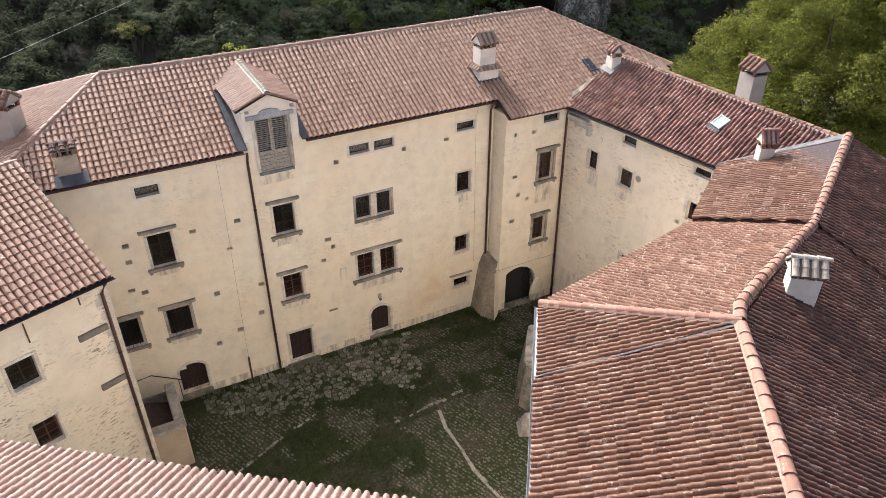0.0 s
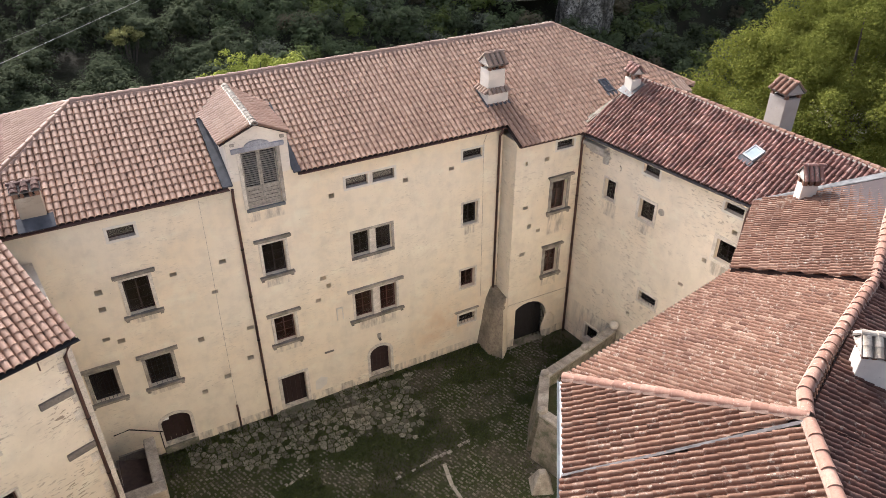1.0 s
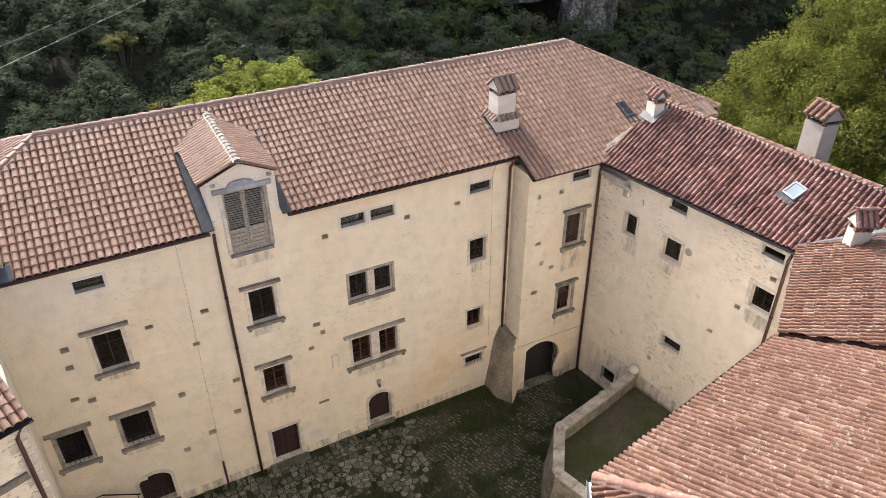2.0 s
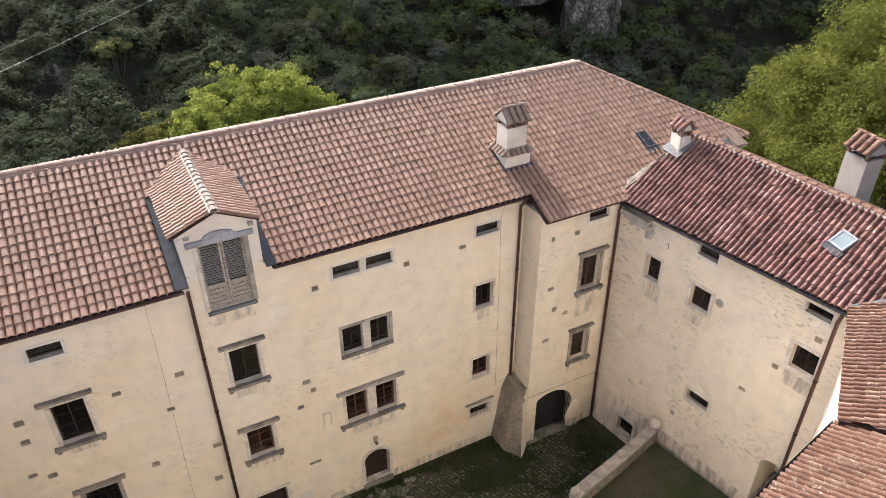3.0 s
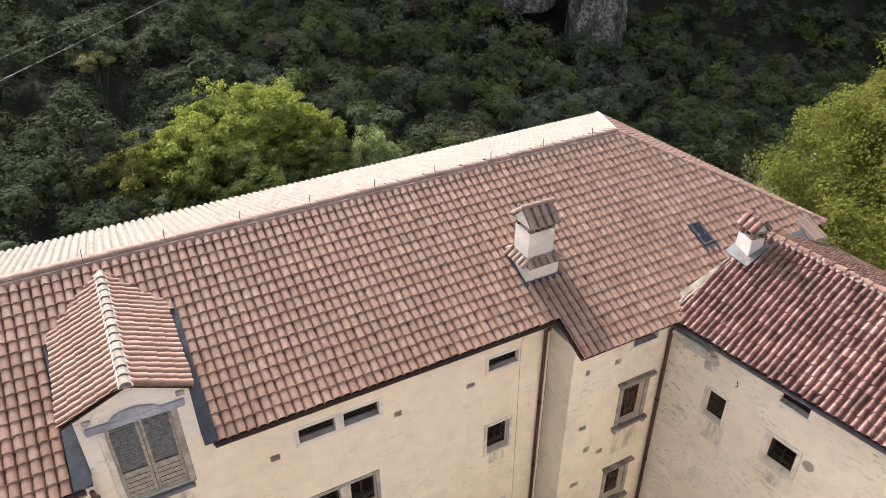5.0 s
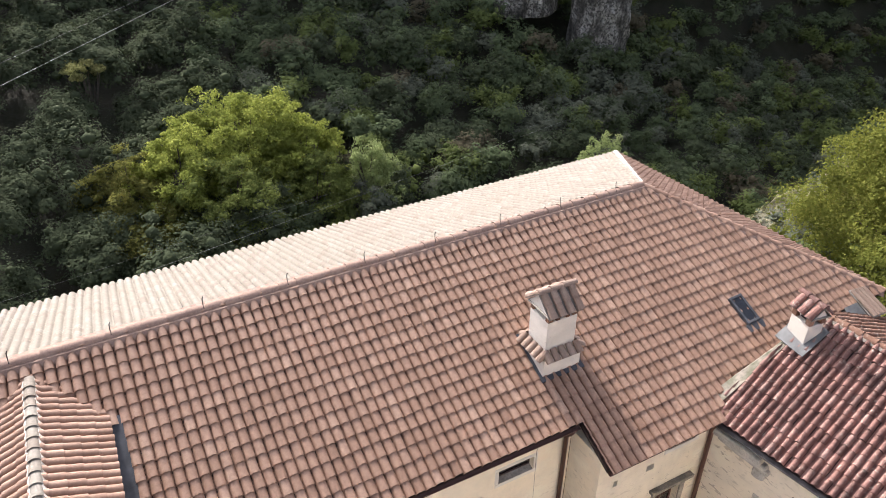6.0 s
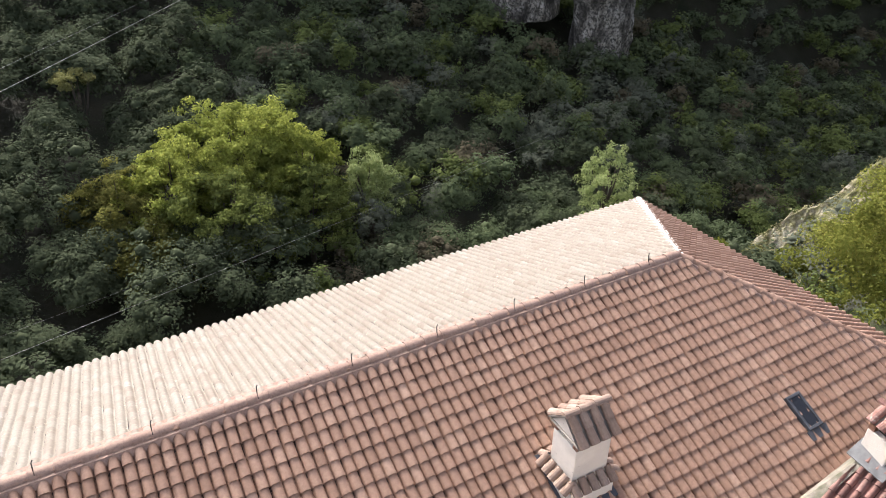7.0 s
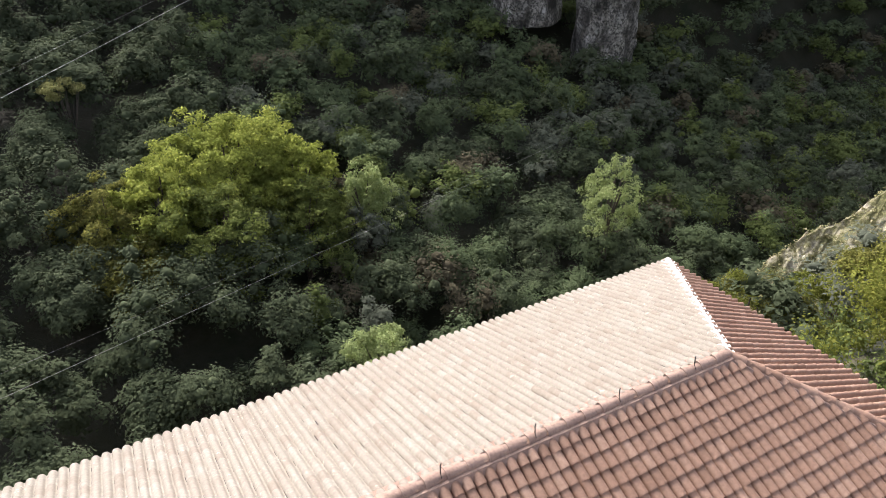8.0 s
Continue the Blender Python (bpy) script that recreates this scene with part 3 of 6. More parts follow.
def build_land():
    xs = np.concatenate([np.arange(-600, -60, 30), np.arange(-60, 100, 2.0), np.arange(100, 250, 5.0), np.arange(250, 701, 30)])
    ys = np.concatenate([np.arange(-500, -60, 30), np.arange(-60, 60, 2.0), np.arange(60, 280, 5.0), np.arange(280, 801, 30)])
    verts = [(float(x), float(y), land(float(x), float(y))) for y in ys for x in xs]
    w = len(xs)
    faces = [(j * w + i, j * w + i + 1, (j + 1) * w + i + 1, (j + 1) * w + i) for j in range(len(ys) - 1) for i in range(w - 1)]
    me = bpy.data.meshes.new("ground")
    me.from_pydata(verts, [], faces)
    for p in me.polygons:
        p.use_smooth = True
        c = p.center
        p.material_index = 2 if on_spur(c.x, c.y) else 0 if (-24 < c.x < 60 and -30 < c.y < 14) else 1
    me.materials.append(ground_mat)
    me.materials.append(slope_mat)
    me.materials.append(grass_rock)
    return tagged(new("ground", me), "grassy yard ground falling to a wooded gorge", "ground", kind="structure")


build_land()

# ---- roofs ----
EAVE, RIDGE, PITCH = 11.9, 14.19, 0.4507


def main_z(y):
    return EAVE + PITCH * (y + 0.27)


SW, SE = (-10.45, -0.27, EAVE), (21.9, -0.27, EAVE)
NW, NE = (-10.45, 10.25, 11.95), (20.85, 10.35, 12.0)
HL, HR = (-5.03, 4.81, RIDGE), (16.9, 4.81, RIDGE)
DORMER = [(-0.88, -0.3), (2.02, -0.3), (2.02, 2.9), (0.57, 4.35), (-0.88, 2.9)]
main_south, M_S = roof("roof_south_slope", [SW, SE, HR, HL], (SW, SE), tile_new, label="pink-brown clay tile slope over the main facade",
                       single=300, near=(9.0, 2.0), cuts=[[(x, y, main_z(y)) for x, y in DORMER]],
                       decks=[[SW, (-0.75, -0.27, EAVE), (-0.75, 4.81, RIDGE), HL], [(-0.75, 3.2, main_z(3.2)), (1.9, 3.2, main_z(3.2)), (1.9, 4.81, RIDGE), (-0.75, 4.81, RIDGE)], [(1.9, -0.27, EAVE), SE, HR, (1.9, 4.81, RIDGE)]])
bay_roof, _ = roof("roof_bay_slope", [(11.17, -1.35, main_z(-1.35)), (18.6, -1.35, main_z(-1.35)), (18.6, -0.27, EAVE), (11.17, -0.27, EAVE)], (SW, SE), tile_new,
                   label="pink-brown clay tiles over the projecting bay")
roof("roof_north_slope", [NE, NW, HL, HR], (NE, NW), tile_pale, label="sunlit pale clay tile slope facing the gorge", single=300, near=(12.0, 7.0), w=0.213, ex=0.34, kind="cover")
roof("roof_east_slope", [SE, NE, HR], (SE, NE), tile_new, label="pink-brown clay tile hip end", single=120, near=(18, 6), w=0.213, ex=0.34, kind="barrel")
roof("roof_west_slope", [NW, SW, HL], (NW, SW), tile_new, label="pink-brown clay tile hip end")
ridge("ridge_main", [HL, HR], ridge_mortar, 0.155, 0.42, label="mortared clay ridge of the main roof", mortar=0.27, mortar_mat=ridge_mortar, back=0.36)
ridge("hip_south_east", [SE, HR], tile_new[0], 0.13, 0.4, label="clay hip ridge", mortar=0.23, mortar_mat=ridge_mortar)
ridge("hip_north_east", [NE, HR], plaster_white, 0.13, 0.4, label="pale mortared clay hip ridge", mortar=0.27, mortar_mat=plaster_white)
ridge("hip_south_west", [(-9.0, 1.08, 12.56), HL], tile_new[0], 0.13, 0.4, label="clay hip ridge", mortar=0.23, mortar_mat=ridge_mortar)
ridge("hip_north_west", [NW, HL], tile_new[0], 0.13, 0.4, label="clay hip ridge", mortar=0.23, mortar_mat=ridge_mortar)


def right_z(x, y):
    return 12.02 + 0.588 * (x - 16.12) + 0.071 * (y + 4.58)


def R(x, y):
    return (x, y, right_z(x, y))


roof("roof_right_wing", [R(14.5, -1.0), R(15.78, -9.65), R(18.95, -12.5), R(17.72, -1.05)], (R(14.5, -1.0), R(15.78, -9.65)), tile_mottled, 0.19, 0.29, "barrel",
     "red barrel tiles with lichen over the right wing", 300, (16.0, -4.5), 0.6)
roof("roof_right_wing_rear", [R(17.72, -1.05), R(18.95, -12.5), (23.2, -12.0, 11.0), (22.0, -0.6, 11.1)], ((23.2, -12.0, 11.0), (22.0, -0.6, 11.1)), tile_old, 0.19, 0.3, "barrel",
     "red barrel tiles on the rear slope", 0, None, 0.6)
ridge("ridge_right_wing", [R(18.95, -12.5), R(17.72, -1.05)], tile_old[0], 0.12, 0.36, label="weathered clay ridge tiles", mortar=0.15, mortar_mat=stone_grey)

# the yard wing: slopes meet in one peak
C0, VL, Q = (4.33, -13.85, 11.55), (2.45, -16.5, 11.57), (6.6, -18.68, 13.5)
S1, M1 = (11.77, -12.36, 11.55), (12.95, -15.84, 12.95)
S2, RRE, T1, M2 = (11.62, -12.42, 11.74), (15.80, -9.62, 11.62), (18.95, -12.45, 13.28), (12.85, -15.86, 13.07)
VB, EB, P2, N2 = (2.42, -16.42, 11.63), (-2.2, -22.98, 11.63), (6.45, -18.85, 13.56), (1.45, -25.72, 13.5)
roof("roof_hip_slope", [C0, VL, Q], (C0, VL), tile_old, 0.168, 0.275, "barrel", "lichen-spotted red barrel tile hip", 150, (4.5, -16.0), 0.2)
roof("roof_yard_slope", [VB, EB, N2, P2], (VB, EB), tile_old, 0.168, 0.275, "barrel", "lichen-spotted red barrel tile slope over the yard", 300, (3.5, -19.5), 0.2)
roof("roof_inner_slope", [S1, C0, Q, M1], (S1, C0), tile_old, 0.168, 0.275, "barrel", "sunlit orange barrel tile slope", 300, (8.5, -15.0), 0.2)
roof("roof_upper_slope", [RRE, S2, M2, T1], (RRE, S2), tile_old, 0.168, 0.275, "barrel", "red barrel tile slope stepped above the next", 200, (14.5, -12.5), 0.2)
DN, FALL = 7.5, 0.45


def down(p, d):
    return Vector((p[0] + d[0] * DN, p[1] + d[1] * DN, p[2] - FALL * DN))


E1b, E1q = down(N2, (0.81, -0.59)), down(Q, (0.81, -0.59))
E2m, E2q = down(M1, (0.37, -0.93)), down(Q, (0.37, -0.93))
n1 = (Vector(N2) - Vector(Q)).cross(E1q - Vector(Q))
n2 = (Vector(M1) - Vector(Q)).cross(E2q - Vector(Q))
valley = n1.cross(n2).normalized()
valley = valley if valley.z < 0 else -valley
VA = Vector(Q) + valley * (FALL * DN / -valley.z)
E3b = down(T1, (0.49, -0.87))
roof("roof_rear_slope", [Q, N2, E1b, VA], (VA, E1b), tile_dark, 0.168, 0.275, "barrel", "weathered barrel tile slope, its shade in the dark colour", 0, None, 0.4)
roof("roof_rear_slope_middle", [M1, Q, VA, E2m], (VA, VA + Vector((0.64, 0.77, 0.0))), tile_dark, 0.168, 0.275, "barrel", "weathered barrel tile slope, its shade in the dark colour", 0, None, 0.4)
roof("roof_rear_slope_upper", [T1, M2, E2m, E3b], (E2m, E2m + Vector((0.66, 0.75, 0.0))), tile_dark, 0.168, 0.275, "barrel", "weathered barrel tile slope, its shade in the dark colour", 0, None, 0.4)
def lifted(pts, up):
    return [(p[0], p[1], p[2] + up) for p in pts]


ridge("ridge_yard_wing", lifted([N2, P2], 0.06), tile_ridge[0], 0.145, 0.40, label="orange clay ridge tiles with mortar joints", mortar=0.17, mortar_mat=ridge_mortar)
ridge("ridge_inner", lifted([Q, (7.2, -18.15, 13.45), (8.4, -17.62, 13.34), (10.6, -16.75, 13.14), M1, T1], 0.06), tile_ridge[0], 0.15, 0.38, label="curving orange clay ridge", mortar=0.17, mortar_mat=ridge_mortar)
ridge("hip_yard_corner", lifted([C0, Q], 0.09), tile_ridge[0], 0.125, 0.36, label="orange clay hip tiles", mortar=0.15, mortar_mat=ridge_mortar)

LA = (-6.55, -5.05, 10.7)


def left(s, r):
    return (LA[0] - 0.937 * s - 0.35 * r, LA[1] - 0.35 * s + 0.937 * r, LA[2] + 0.393 * r)


roof("roof_left_wing", [left(9, 0), left(0, 0), left(0, 5.75), left(9, 5.75)], (left(9, 0), left(0, 0)), tile_new, label="pink clay tile slope of the left wing", single=250, near=(-7.5, -4.0))
roof("roof_left_wing_rear", [left(0, 5.75), left(9, 5.75), (*left(9, 11)[:2], 10.9), (*left(0, 11)[:2], 10.9)], ((*left(0, 11)[:2], 10.9), (*left(9, 11)[:2], 10.9)), tile_new, label="rear tile slope of the left wing")
ridge("ridge_left_wing", [left(9, 5.75), left(0, 5.75)], tile_new[0], 0.13, 0.4, label="clay ridge tiles", mortar=0.16)


def front(s, r):
    return (-2.46 - 0.795 * s - 0.607 * r, -17.26 + 0.607 * s - 0.795 * r, 10.9 + 0.42 * r)


roof("roof_front_wing", [front(12, 0), front(-4.3, 0), front(-4.3, 5), front(12, 5)][::-1], (front(12, 0), front(-4.3, 0)), tile_front, 0.215, 0.36, "barrel",
     label="sunlit pink barrel tiles over the front wing", single=200, near=(-6, -15.5), wild=0.3)
roof("roof_front_wing_rear", [front(-4.3, 5), front(12, 5), (*front(12, 10)[:2], 10.9), (*front(-4.3, 10)[:2], 10.9)], ((*front(12, 10)[:2], 10.9), (*front(-4.3, 10)[:2], 10.9)), tile_new, 0.215, 0.36, "barrel",
     label="rear tile slope of the front wing")

# ---- walls ----
# putlog holes: small square scaffold holes left in the masonry
FACADE_HOLES = [(6.46, 10.32), (3.2, 10.41), (8.64, 10.34), (2.7, 6.17), (2.17, 5.57), (2.49, 6.63), (-1.4, 8.71), (-3.25, 8.71), (-5.87, 8.75), (-5.91, 8.0), (-6.1, 6.65), (-5.62, 6.4),
                (-1.91, 7.44), (-0.83, 5.22), (-1.04, 3.67), (-2.11, 3.07), (-3.14, 2.63), (-2.81, 5.36)]
BAY_HOLES = [(0.51, 10.33), (1.63, 10.3), (0.66, 8.09), (0.93, 7.04), (1.46, 6.68), (0.65, 5.58)]
RIGHT_HOLES = [(7.01, 8.17), (7.98, 9.95), (6.19, 6.52), (3.82, 3.42)]


def putlogs(rows):
    rng = random.Random(3)
    out = []
    for x, z in rows:
        w, h = rng.uniform(0.10, 0.145), rng.uniform(0.075, 0.115)
        out.append((x - w, x + w, z - h, z + h, 0))
    return out


# openings of the main facade: x0, x1, z0, z1, rise of the arch
FACADE = {
    "tall_a": (0.16, 1.06, 7.52, 8.98, 0), "tall_b": (0.18, 1.05, 3.96, 5.30, 0), "door": (0.08, 1.18, 0.12, 1.94, 0),
    "double_upper_l": (3.95, 4.69, 7.25, 8.42, 0), "double_upper_r": (4.98, 5.71, 7.25, 8.42, 0),
    "double_lower_l": (3.83, 4.66, 3.93, 5.33, 0), "double_lower_r": (5.02, 5.82, 3.93, 5.33, 0),
    "vent_a": (3.84, 4.77, 10.58, 11.02, 0), "vent_b": (5.0, 5.95, 10.58, 11.02, 0), "vent_c": (9.2, 10.15, 10.6, 11.02, 0),
    "small_upper": (9.24, 9.99, 7.32, 8.42, 0), "small_lower": (9.18, 9.94, 3.80, 4.82, 0), "vent_low": (9.12, 10.0, 1.63, 2.17, 0),
    "arch_door": (4.33, 5.38, 0.25, 1.97, 0.42),
    "vent_d": (-5.03, -4.15, 10.72, 11.16, 0), "tall_c": (-5.03, -4.12, 7.43, 8.98, 0), "grid_a": (-5.03, -4.05, 3.78, 5.2, 0), "grid_b": (-7.1, -6.19, 3.8, 5.27, 0),
    "arch_left": (-5.14, -3.96, 0.35, 2.02, 0.38), "dormer": (-0.08, 1.24, 10.68, 11.92, 0),
}
facade_m = wall_frame((0, 0, 0), (1, 0))
wall("wall_main", facade_m, 11.19, -0.8, 11.92, 0.55, list(FACADE.values()) + putlogs(FACADE_HOLES), plaster_cream, "cream plastered facade with stone-framed windows", start=-10.2)
BAY = {"vent": (2.13, 3.02, 10.64, 11.02, 0), "tall": (2.06, 2.88, 7.55, 9.05, 0), "low": (1.97, 2.72, 4.0, 5.4, 0), "gate": (0.05, 2.40, -0.05, 2.56, 1.15)}
bay_m = wall_frame((11.2, -1.1, 0), (1, 0))
wall("wall_bay", bay_m, 3.75, -0.8, 11.36, 0.5, list(BAY.values()) + putlogs(BAY_HOLES), plaster_bay, "cream plastered projecting bay above a gateway", start=0.004)
wall("wall_bay_side", wall_frame((11.2, -0.004, 0), (0, -1)), 1.094, -0.8, 11.4, 0.5, [], plaster_bay, "stained cream plaster return of the bay")
RIGHT = {"vent_a": (3.38, 4.18, 10.62, 11.02, 0), "small_a": (1.43, 2.05, 8.56, 9.53, 0), "small_b": (3.46, 4.25, 8.5, 9.41, 0), "small_c": (7.38, 8.2, 8.5, 9.41, 0), "vent_b": (7.33, 8.15, 10.66, 11.02, 0),
         "grate_a": (4.25, 5.17, 4.55, 5.05, 0), "grate_b": (1.43, 2.22, 0.45, 1.25, 0), "niche": (7.55, 8.75, 1.7, 4.45, 0.3)}
right_m = wall_frame((14.85, -1.15, 0), (0.13, -1.0))
wall("wall_right", right_m, 9.6, -0.8, 11.3, 0.55, list(RIGHT.values()) + putlogs(RIGHT_HOLES), plaster_right, "pale worn plaster wall with exposed stones", start=-0.3)
LEFT = {"window_a": (-3.62, -2.76, 8.0, 9.05, 0), "window_b": (-3.57, -2.77, 5.27, 6.43, 0)}
left_m = wall_frame((-6.8, -4.85, 0), (0.937, 0.35))
wall("wall_left", left_m, 0.0, -0.8, 10.75, 0.5, list(LEFT.values()), plaster_left, "rough plaster wall with stones showing through", start=-9.0)
wall("wall_left_side", wall_frame((-6.8, -4.85, 0), (-0.15, 1.0)), 4.9, -0.8, 10.6, 0.5, [], plaster_left, "narrow stone side wall of the left wing")
wall("wall_yard_wing", wall_frame((4.55, -14.0, 0), (-0.575, -0.82)), 11.5, -0.8, 11.45, 0.5, [], plaster_white, "white plastered wall under the tiled eave")
wall("wall_inner_wing", wall_frame((11.9, -12.6, 0), (-0.98, -0.2)), 7.4, -0.8, 11.4, 0.5, [], plaster_right, "worn pale plastered wall facing the terrace")
wall("wall_inner_upper", wall_frame((16.0, -9.9, 0), (-0.827, -0.562)), 4.7, -0.8, 11.45, 0.5, [], plaster_right, "worn pale plastered wall below the stepped roof")
wall("wall_front", wall_frame((front(-4.3, 0.3)[0], front(-4.3, 0.3)[1], 0), (-0.795, 0.607)), 16.0, -0.8, 10.9, 0.5, [], plaster_left, "plastered wall of the front wing")
wall("wall_north", wall_frame((20.6, 10.0, 0), (-1, 0)), 30.8, -30, 11.9, 0.6, [], plaster_left, "stone wall above the gorge")
wall("wall_east", wall_frame((21.6, 0.0, 0), (-0.1, 1)), 10.0, -25, 11.8, 0.6, [], plaster_left, "plastered end wall")
wall("wall_west", wall_frame((-10.2, 10.0, 0), (0, -1)), 10.0, -15, 11.8, 0.6, [], plaster_left, "plastered end wall")
wall("wall_right_rear", wall_frame((21.6, -12.0, 0), (-0.1, 1)), 12.0, -5, 11.4, 0.5, [], plaster_white, "plastered rear wall")

# ---- windows and doors ----
COUNT = {"window": 0, "door": 0}


def opening_thing(kind, m, label):
    COUNT[kind] += 1
    ob = new(f"{kind}_{COUNT[kind]}")
    ob.empty_display_size = 0.2
    ob.matrix_world = m
    return tagged(ob, label, kind, kind="structure")


def surround(top, x0, x1, z0, z1, w, mat, proud=0.03, deep=0.16, sides=("l", "r", "t", "b")):
    """A stone frame set into the opening's rim."""
    rows = {"l": ("jamb", x0 - w, x0, z0, z1), "r": ("jamb", x1, x1 + w, z0, z1), "t": ("lintel", x0 - w, x1 + w, z1, z1 + w), "b": ("sill", x0 - w, x1 + w, z0 - w, z0)}
    for s in sides:
        name, a, b, c, d = rows[s]
        part(name, boxes((a, b, -proud, 0.02, c + 0.002, d - 0.002), bevel=0.012), mat, top)


def glazing(top, x0, x1, z0, z1, frame, cols=2, rows=3, depth=0.2, bar=0.028, rim=0.05):
    """A wooden casement with its panes; behind it a dark panel for the unlit room."""
    part("casement", boxes((x0, x0 + rim, depth, depth + .05, z0, z1), (x1 - rim, x1, depth, depth + .05, z0, z1), (x0 + rim, x1 - rim, depth, depth + .05, z0, z0 + rim), (x0 + rim, x1 - rim, depth, depth + .05, z1 - rim, z1)), frame, top)
    a, b, c, d = x0 + rim, x1 - rim, z0 + rim, z1 - rim
    for i in range(1, cols):
        x = a + (b - a) * i / cols
        k = bar * (1.5 if cols == 2 else 1)
        part("mullion", boxes((x - k / 2, x + k / 2, depth, depth + .045, c, d)), frame, top)
    for j in range(1, rows):
        z = c + (d - c) * j / rows
        part("glazing_bar", boxes((a, b, depth + .004, depth + .04, z - bar / 2, z + bar / 2)), frame, top)
    for i in range(cols):
        for j in range(rows):
            ob = part("pane", boxes((a + (b - a) * i / cols + .01, a + (b - a) * (i + 1) / cols - .01, depth + .018, depth + .024, c + (d - c) * j / rows + .01, c + (d - c) * (j + 1) / rows - .01)), glass, top)
            ob.matrix_basis = Matrix.Translation((0, 0, 0))
    part("inner_shutter", boxes((x0, (x0 + x1) / 2 - .006, depth + .09, depth + .12, z0, z1), ((x0 + x1) / 2 + .006, x1, depth + .09, depth + .12, z0, z1)), wood_red if frame == wood_red else wood_brown, top, "closed wooden inner shutters")
    part("dark_lining", boxes((x0 - .02, x1 + .02, 0.46, 0.5, z0 - .02, z1 + .02)), unlit_shade, top, "dark panel standing in for the unlit room")


def worn(bm, by=0.018):
    """Break a block's straight edges, as frost and moss do."""
    bmesh.ops.subdivide_edges(bm, edges=bm.edges[:], cuts=3, use_grid_fill=True)
    for v in bm.verts:
        q = v.co * 7.0
        v.co += by * Vector((noise.noise(q), noise.noise(q + Vector((5, 0, 0))), noise.noise(q + Vector((0, 5, 0)))))
    return bm


def hood(top, x0, x1, z, mat, reach=0.15, h=0.15):
    """A moulded cornice over a window: a slab on a smaller fillet."""
    part("cornice", worn(boxes((x0, x1, -reach, 0.02, z + 0.05, z + h), (x0 + .05, x1 - .05, -reach * 0.6, 0.02, z, z + 0.05))), mat, top, "stained stone cornice")


def ledge(top, x0, x1, z, mat, reach=0.15, h=0.17):
    """A window's projecting sill on two small corbels."""
    part("window_sill", worn(boxes((x0, x1, -reach, 0.02, z - h * 0.55, z), (x0 + .03, x1 - .03, -reach * 0.6, 0.02, z - h, z - h * 0.55))), mat, top, "stained stone sill")
    for x in (x0 + .04, x1 - .16):
        part("corbel", boxes((x, x + .12, -reach * 0.75, 0.02, z - h - .07, z - h), bevel=0.015), mat, top)


def bars(top, x0, x1, z0, z1, cols, rows, y=0.05, r=0.011):
    for i in range(1, cols):
        bm = bmesh.new()
        x = x0 + (x1 - x0) * i / cols
        tube(bm, [(x, y, z0), (x, y, z1)], r, 6)
        part("iron_bar", bm, iron, top)
    for j in range(1, rows):
        bm = bmesh.new()
        z = z0 + (z1 - z0) * j / rows
        tube(bm, [(x0, y + .012, z), (x1, y + .012, z)], r, 6)
        part("iron_bar", bm, iron, top)


def tall_window(m, o, label, frame=wood_dark, stone=stone_light, grid=None, sash=(2, 3), w=0.13, hooded=True, extra=0.22):
    x0, x1, z0, z1 = o[:4]
    top = opening_thing("window", m, label)
    surround(top, x0, x1, z0, z1, w, stone, sides=("l", "r", "t"))
    ledge(top, x0 - w - extra * 0.6, x1 + w + extra * 0.6, z0, stone_cornice)
    if hooded:
        hood(top, x0 - w - extra * 0.75, x1 + w + extra * 0.75, z1 + w + 0.0, stone_cornice)
    glazing(top, x0, x1, z0, z1, frame, *sash)
    if grid:
        bars(top, x0, x1, z0, z1, *grid)
    return top


def small_window(m, o, label, frame=wood_dark, stone=stone_light, sash=(2, 2), w=0.105, grid=None):
    x0, x1, z0, z1 = o[:4]
    top = opening_thing("window", m, label)
    surround(top, x0, x1, z0, z1, w, stone)
    glazing(top, x0, x1, z0, z1, frame, *sash)
    if grid:
        bars(top, x0, x1, z0, z1, *grid)
    return top


def vent(m, o, label):
    """A low attic opening with a pale rim, a sloping sill and a board behind."""
    x0, x1, z0, z1 = o[:4]
    top = opening_thing("window", m, label)
    surround(top, x0, x1, z0, z1, 0.11, plaster_white, proud=0.012)
    bm = bmesh.new()
    prism(bm, [(0.0, z0), (0.2, z0), (0.2, z0 + 0.05)], x1 - x0, Matrix.Translation((x0, 0, 0)) @ Matrix(((0, 1, 0, 0), (1, 0, 0, 0), (0, 0, 1, 0), (0, 0, 0, 1))))
    part("sloping_sill", bm, stone_grey, top)
    part("casement", boxes((x0, x1, 0.15, 0.19, z0 + .03, z0 + .09), (x0, x0 + .05, 0.15, 0.19, z0 + .09, z1), (x1 - .05, x1, 0.15, 0.19, z0 + .09, z1)), wood_dark, top)
    part("pane", boxes((x0 + .05, x1 - .05, 0.165, 0.17, z0 + .09, z1)), glass, top)
    part("inner_board", boxes((x0, x1, 0.24, 0.27, z0, z1)), vent_board, top, "dusty grey board behind the glass")
    # dark panel in place of the attic's shade
    part("dark_lining", boxes((x0 - .02, x1 + .02, 0.47, 0.5, z0 - .02, z1 + .02)), unlit_shade, top)
    return top


F = FACADE
tall_window(facade_m, F["tall_a"], "tall window in a pale stone frame with a stained cornice")
tall_window(facade_m, F["tall_b"], "red-brown window in a pale stone frame with a stained cornice", wood_red, sash=(2, 3))
tall_window(facade_m, F["tall_c"], "tall dark window in a pale stone frame", stone=stone_light)
tall_window(facade_m, F["grid_a"], "stone-framed window behind an iron grid", stone=stone_grey, grid=(5, 6), sash=(1, 1))
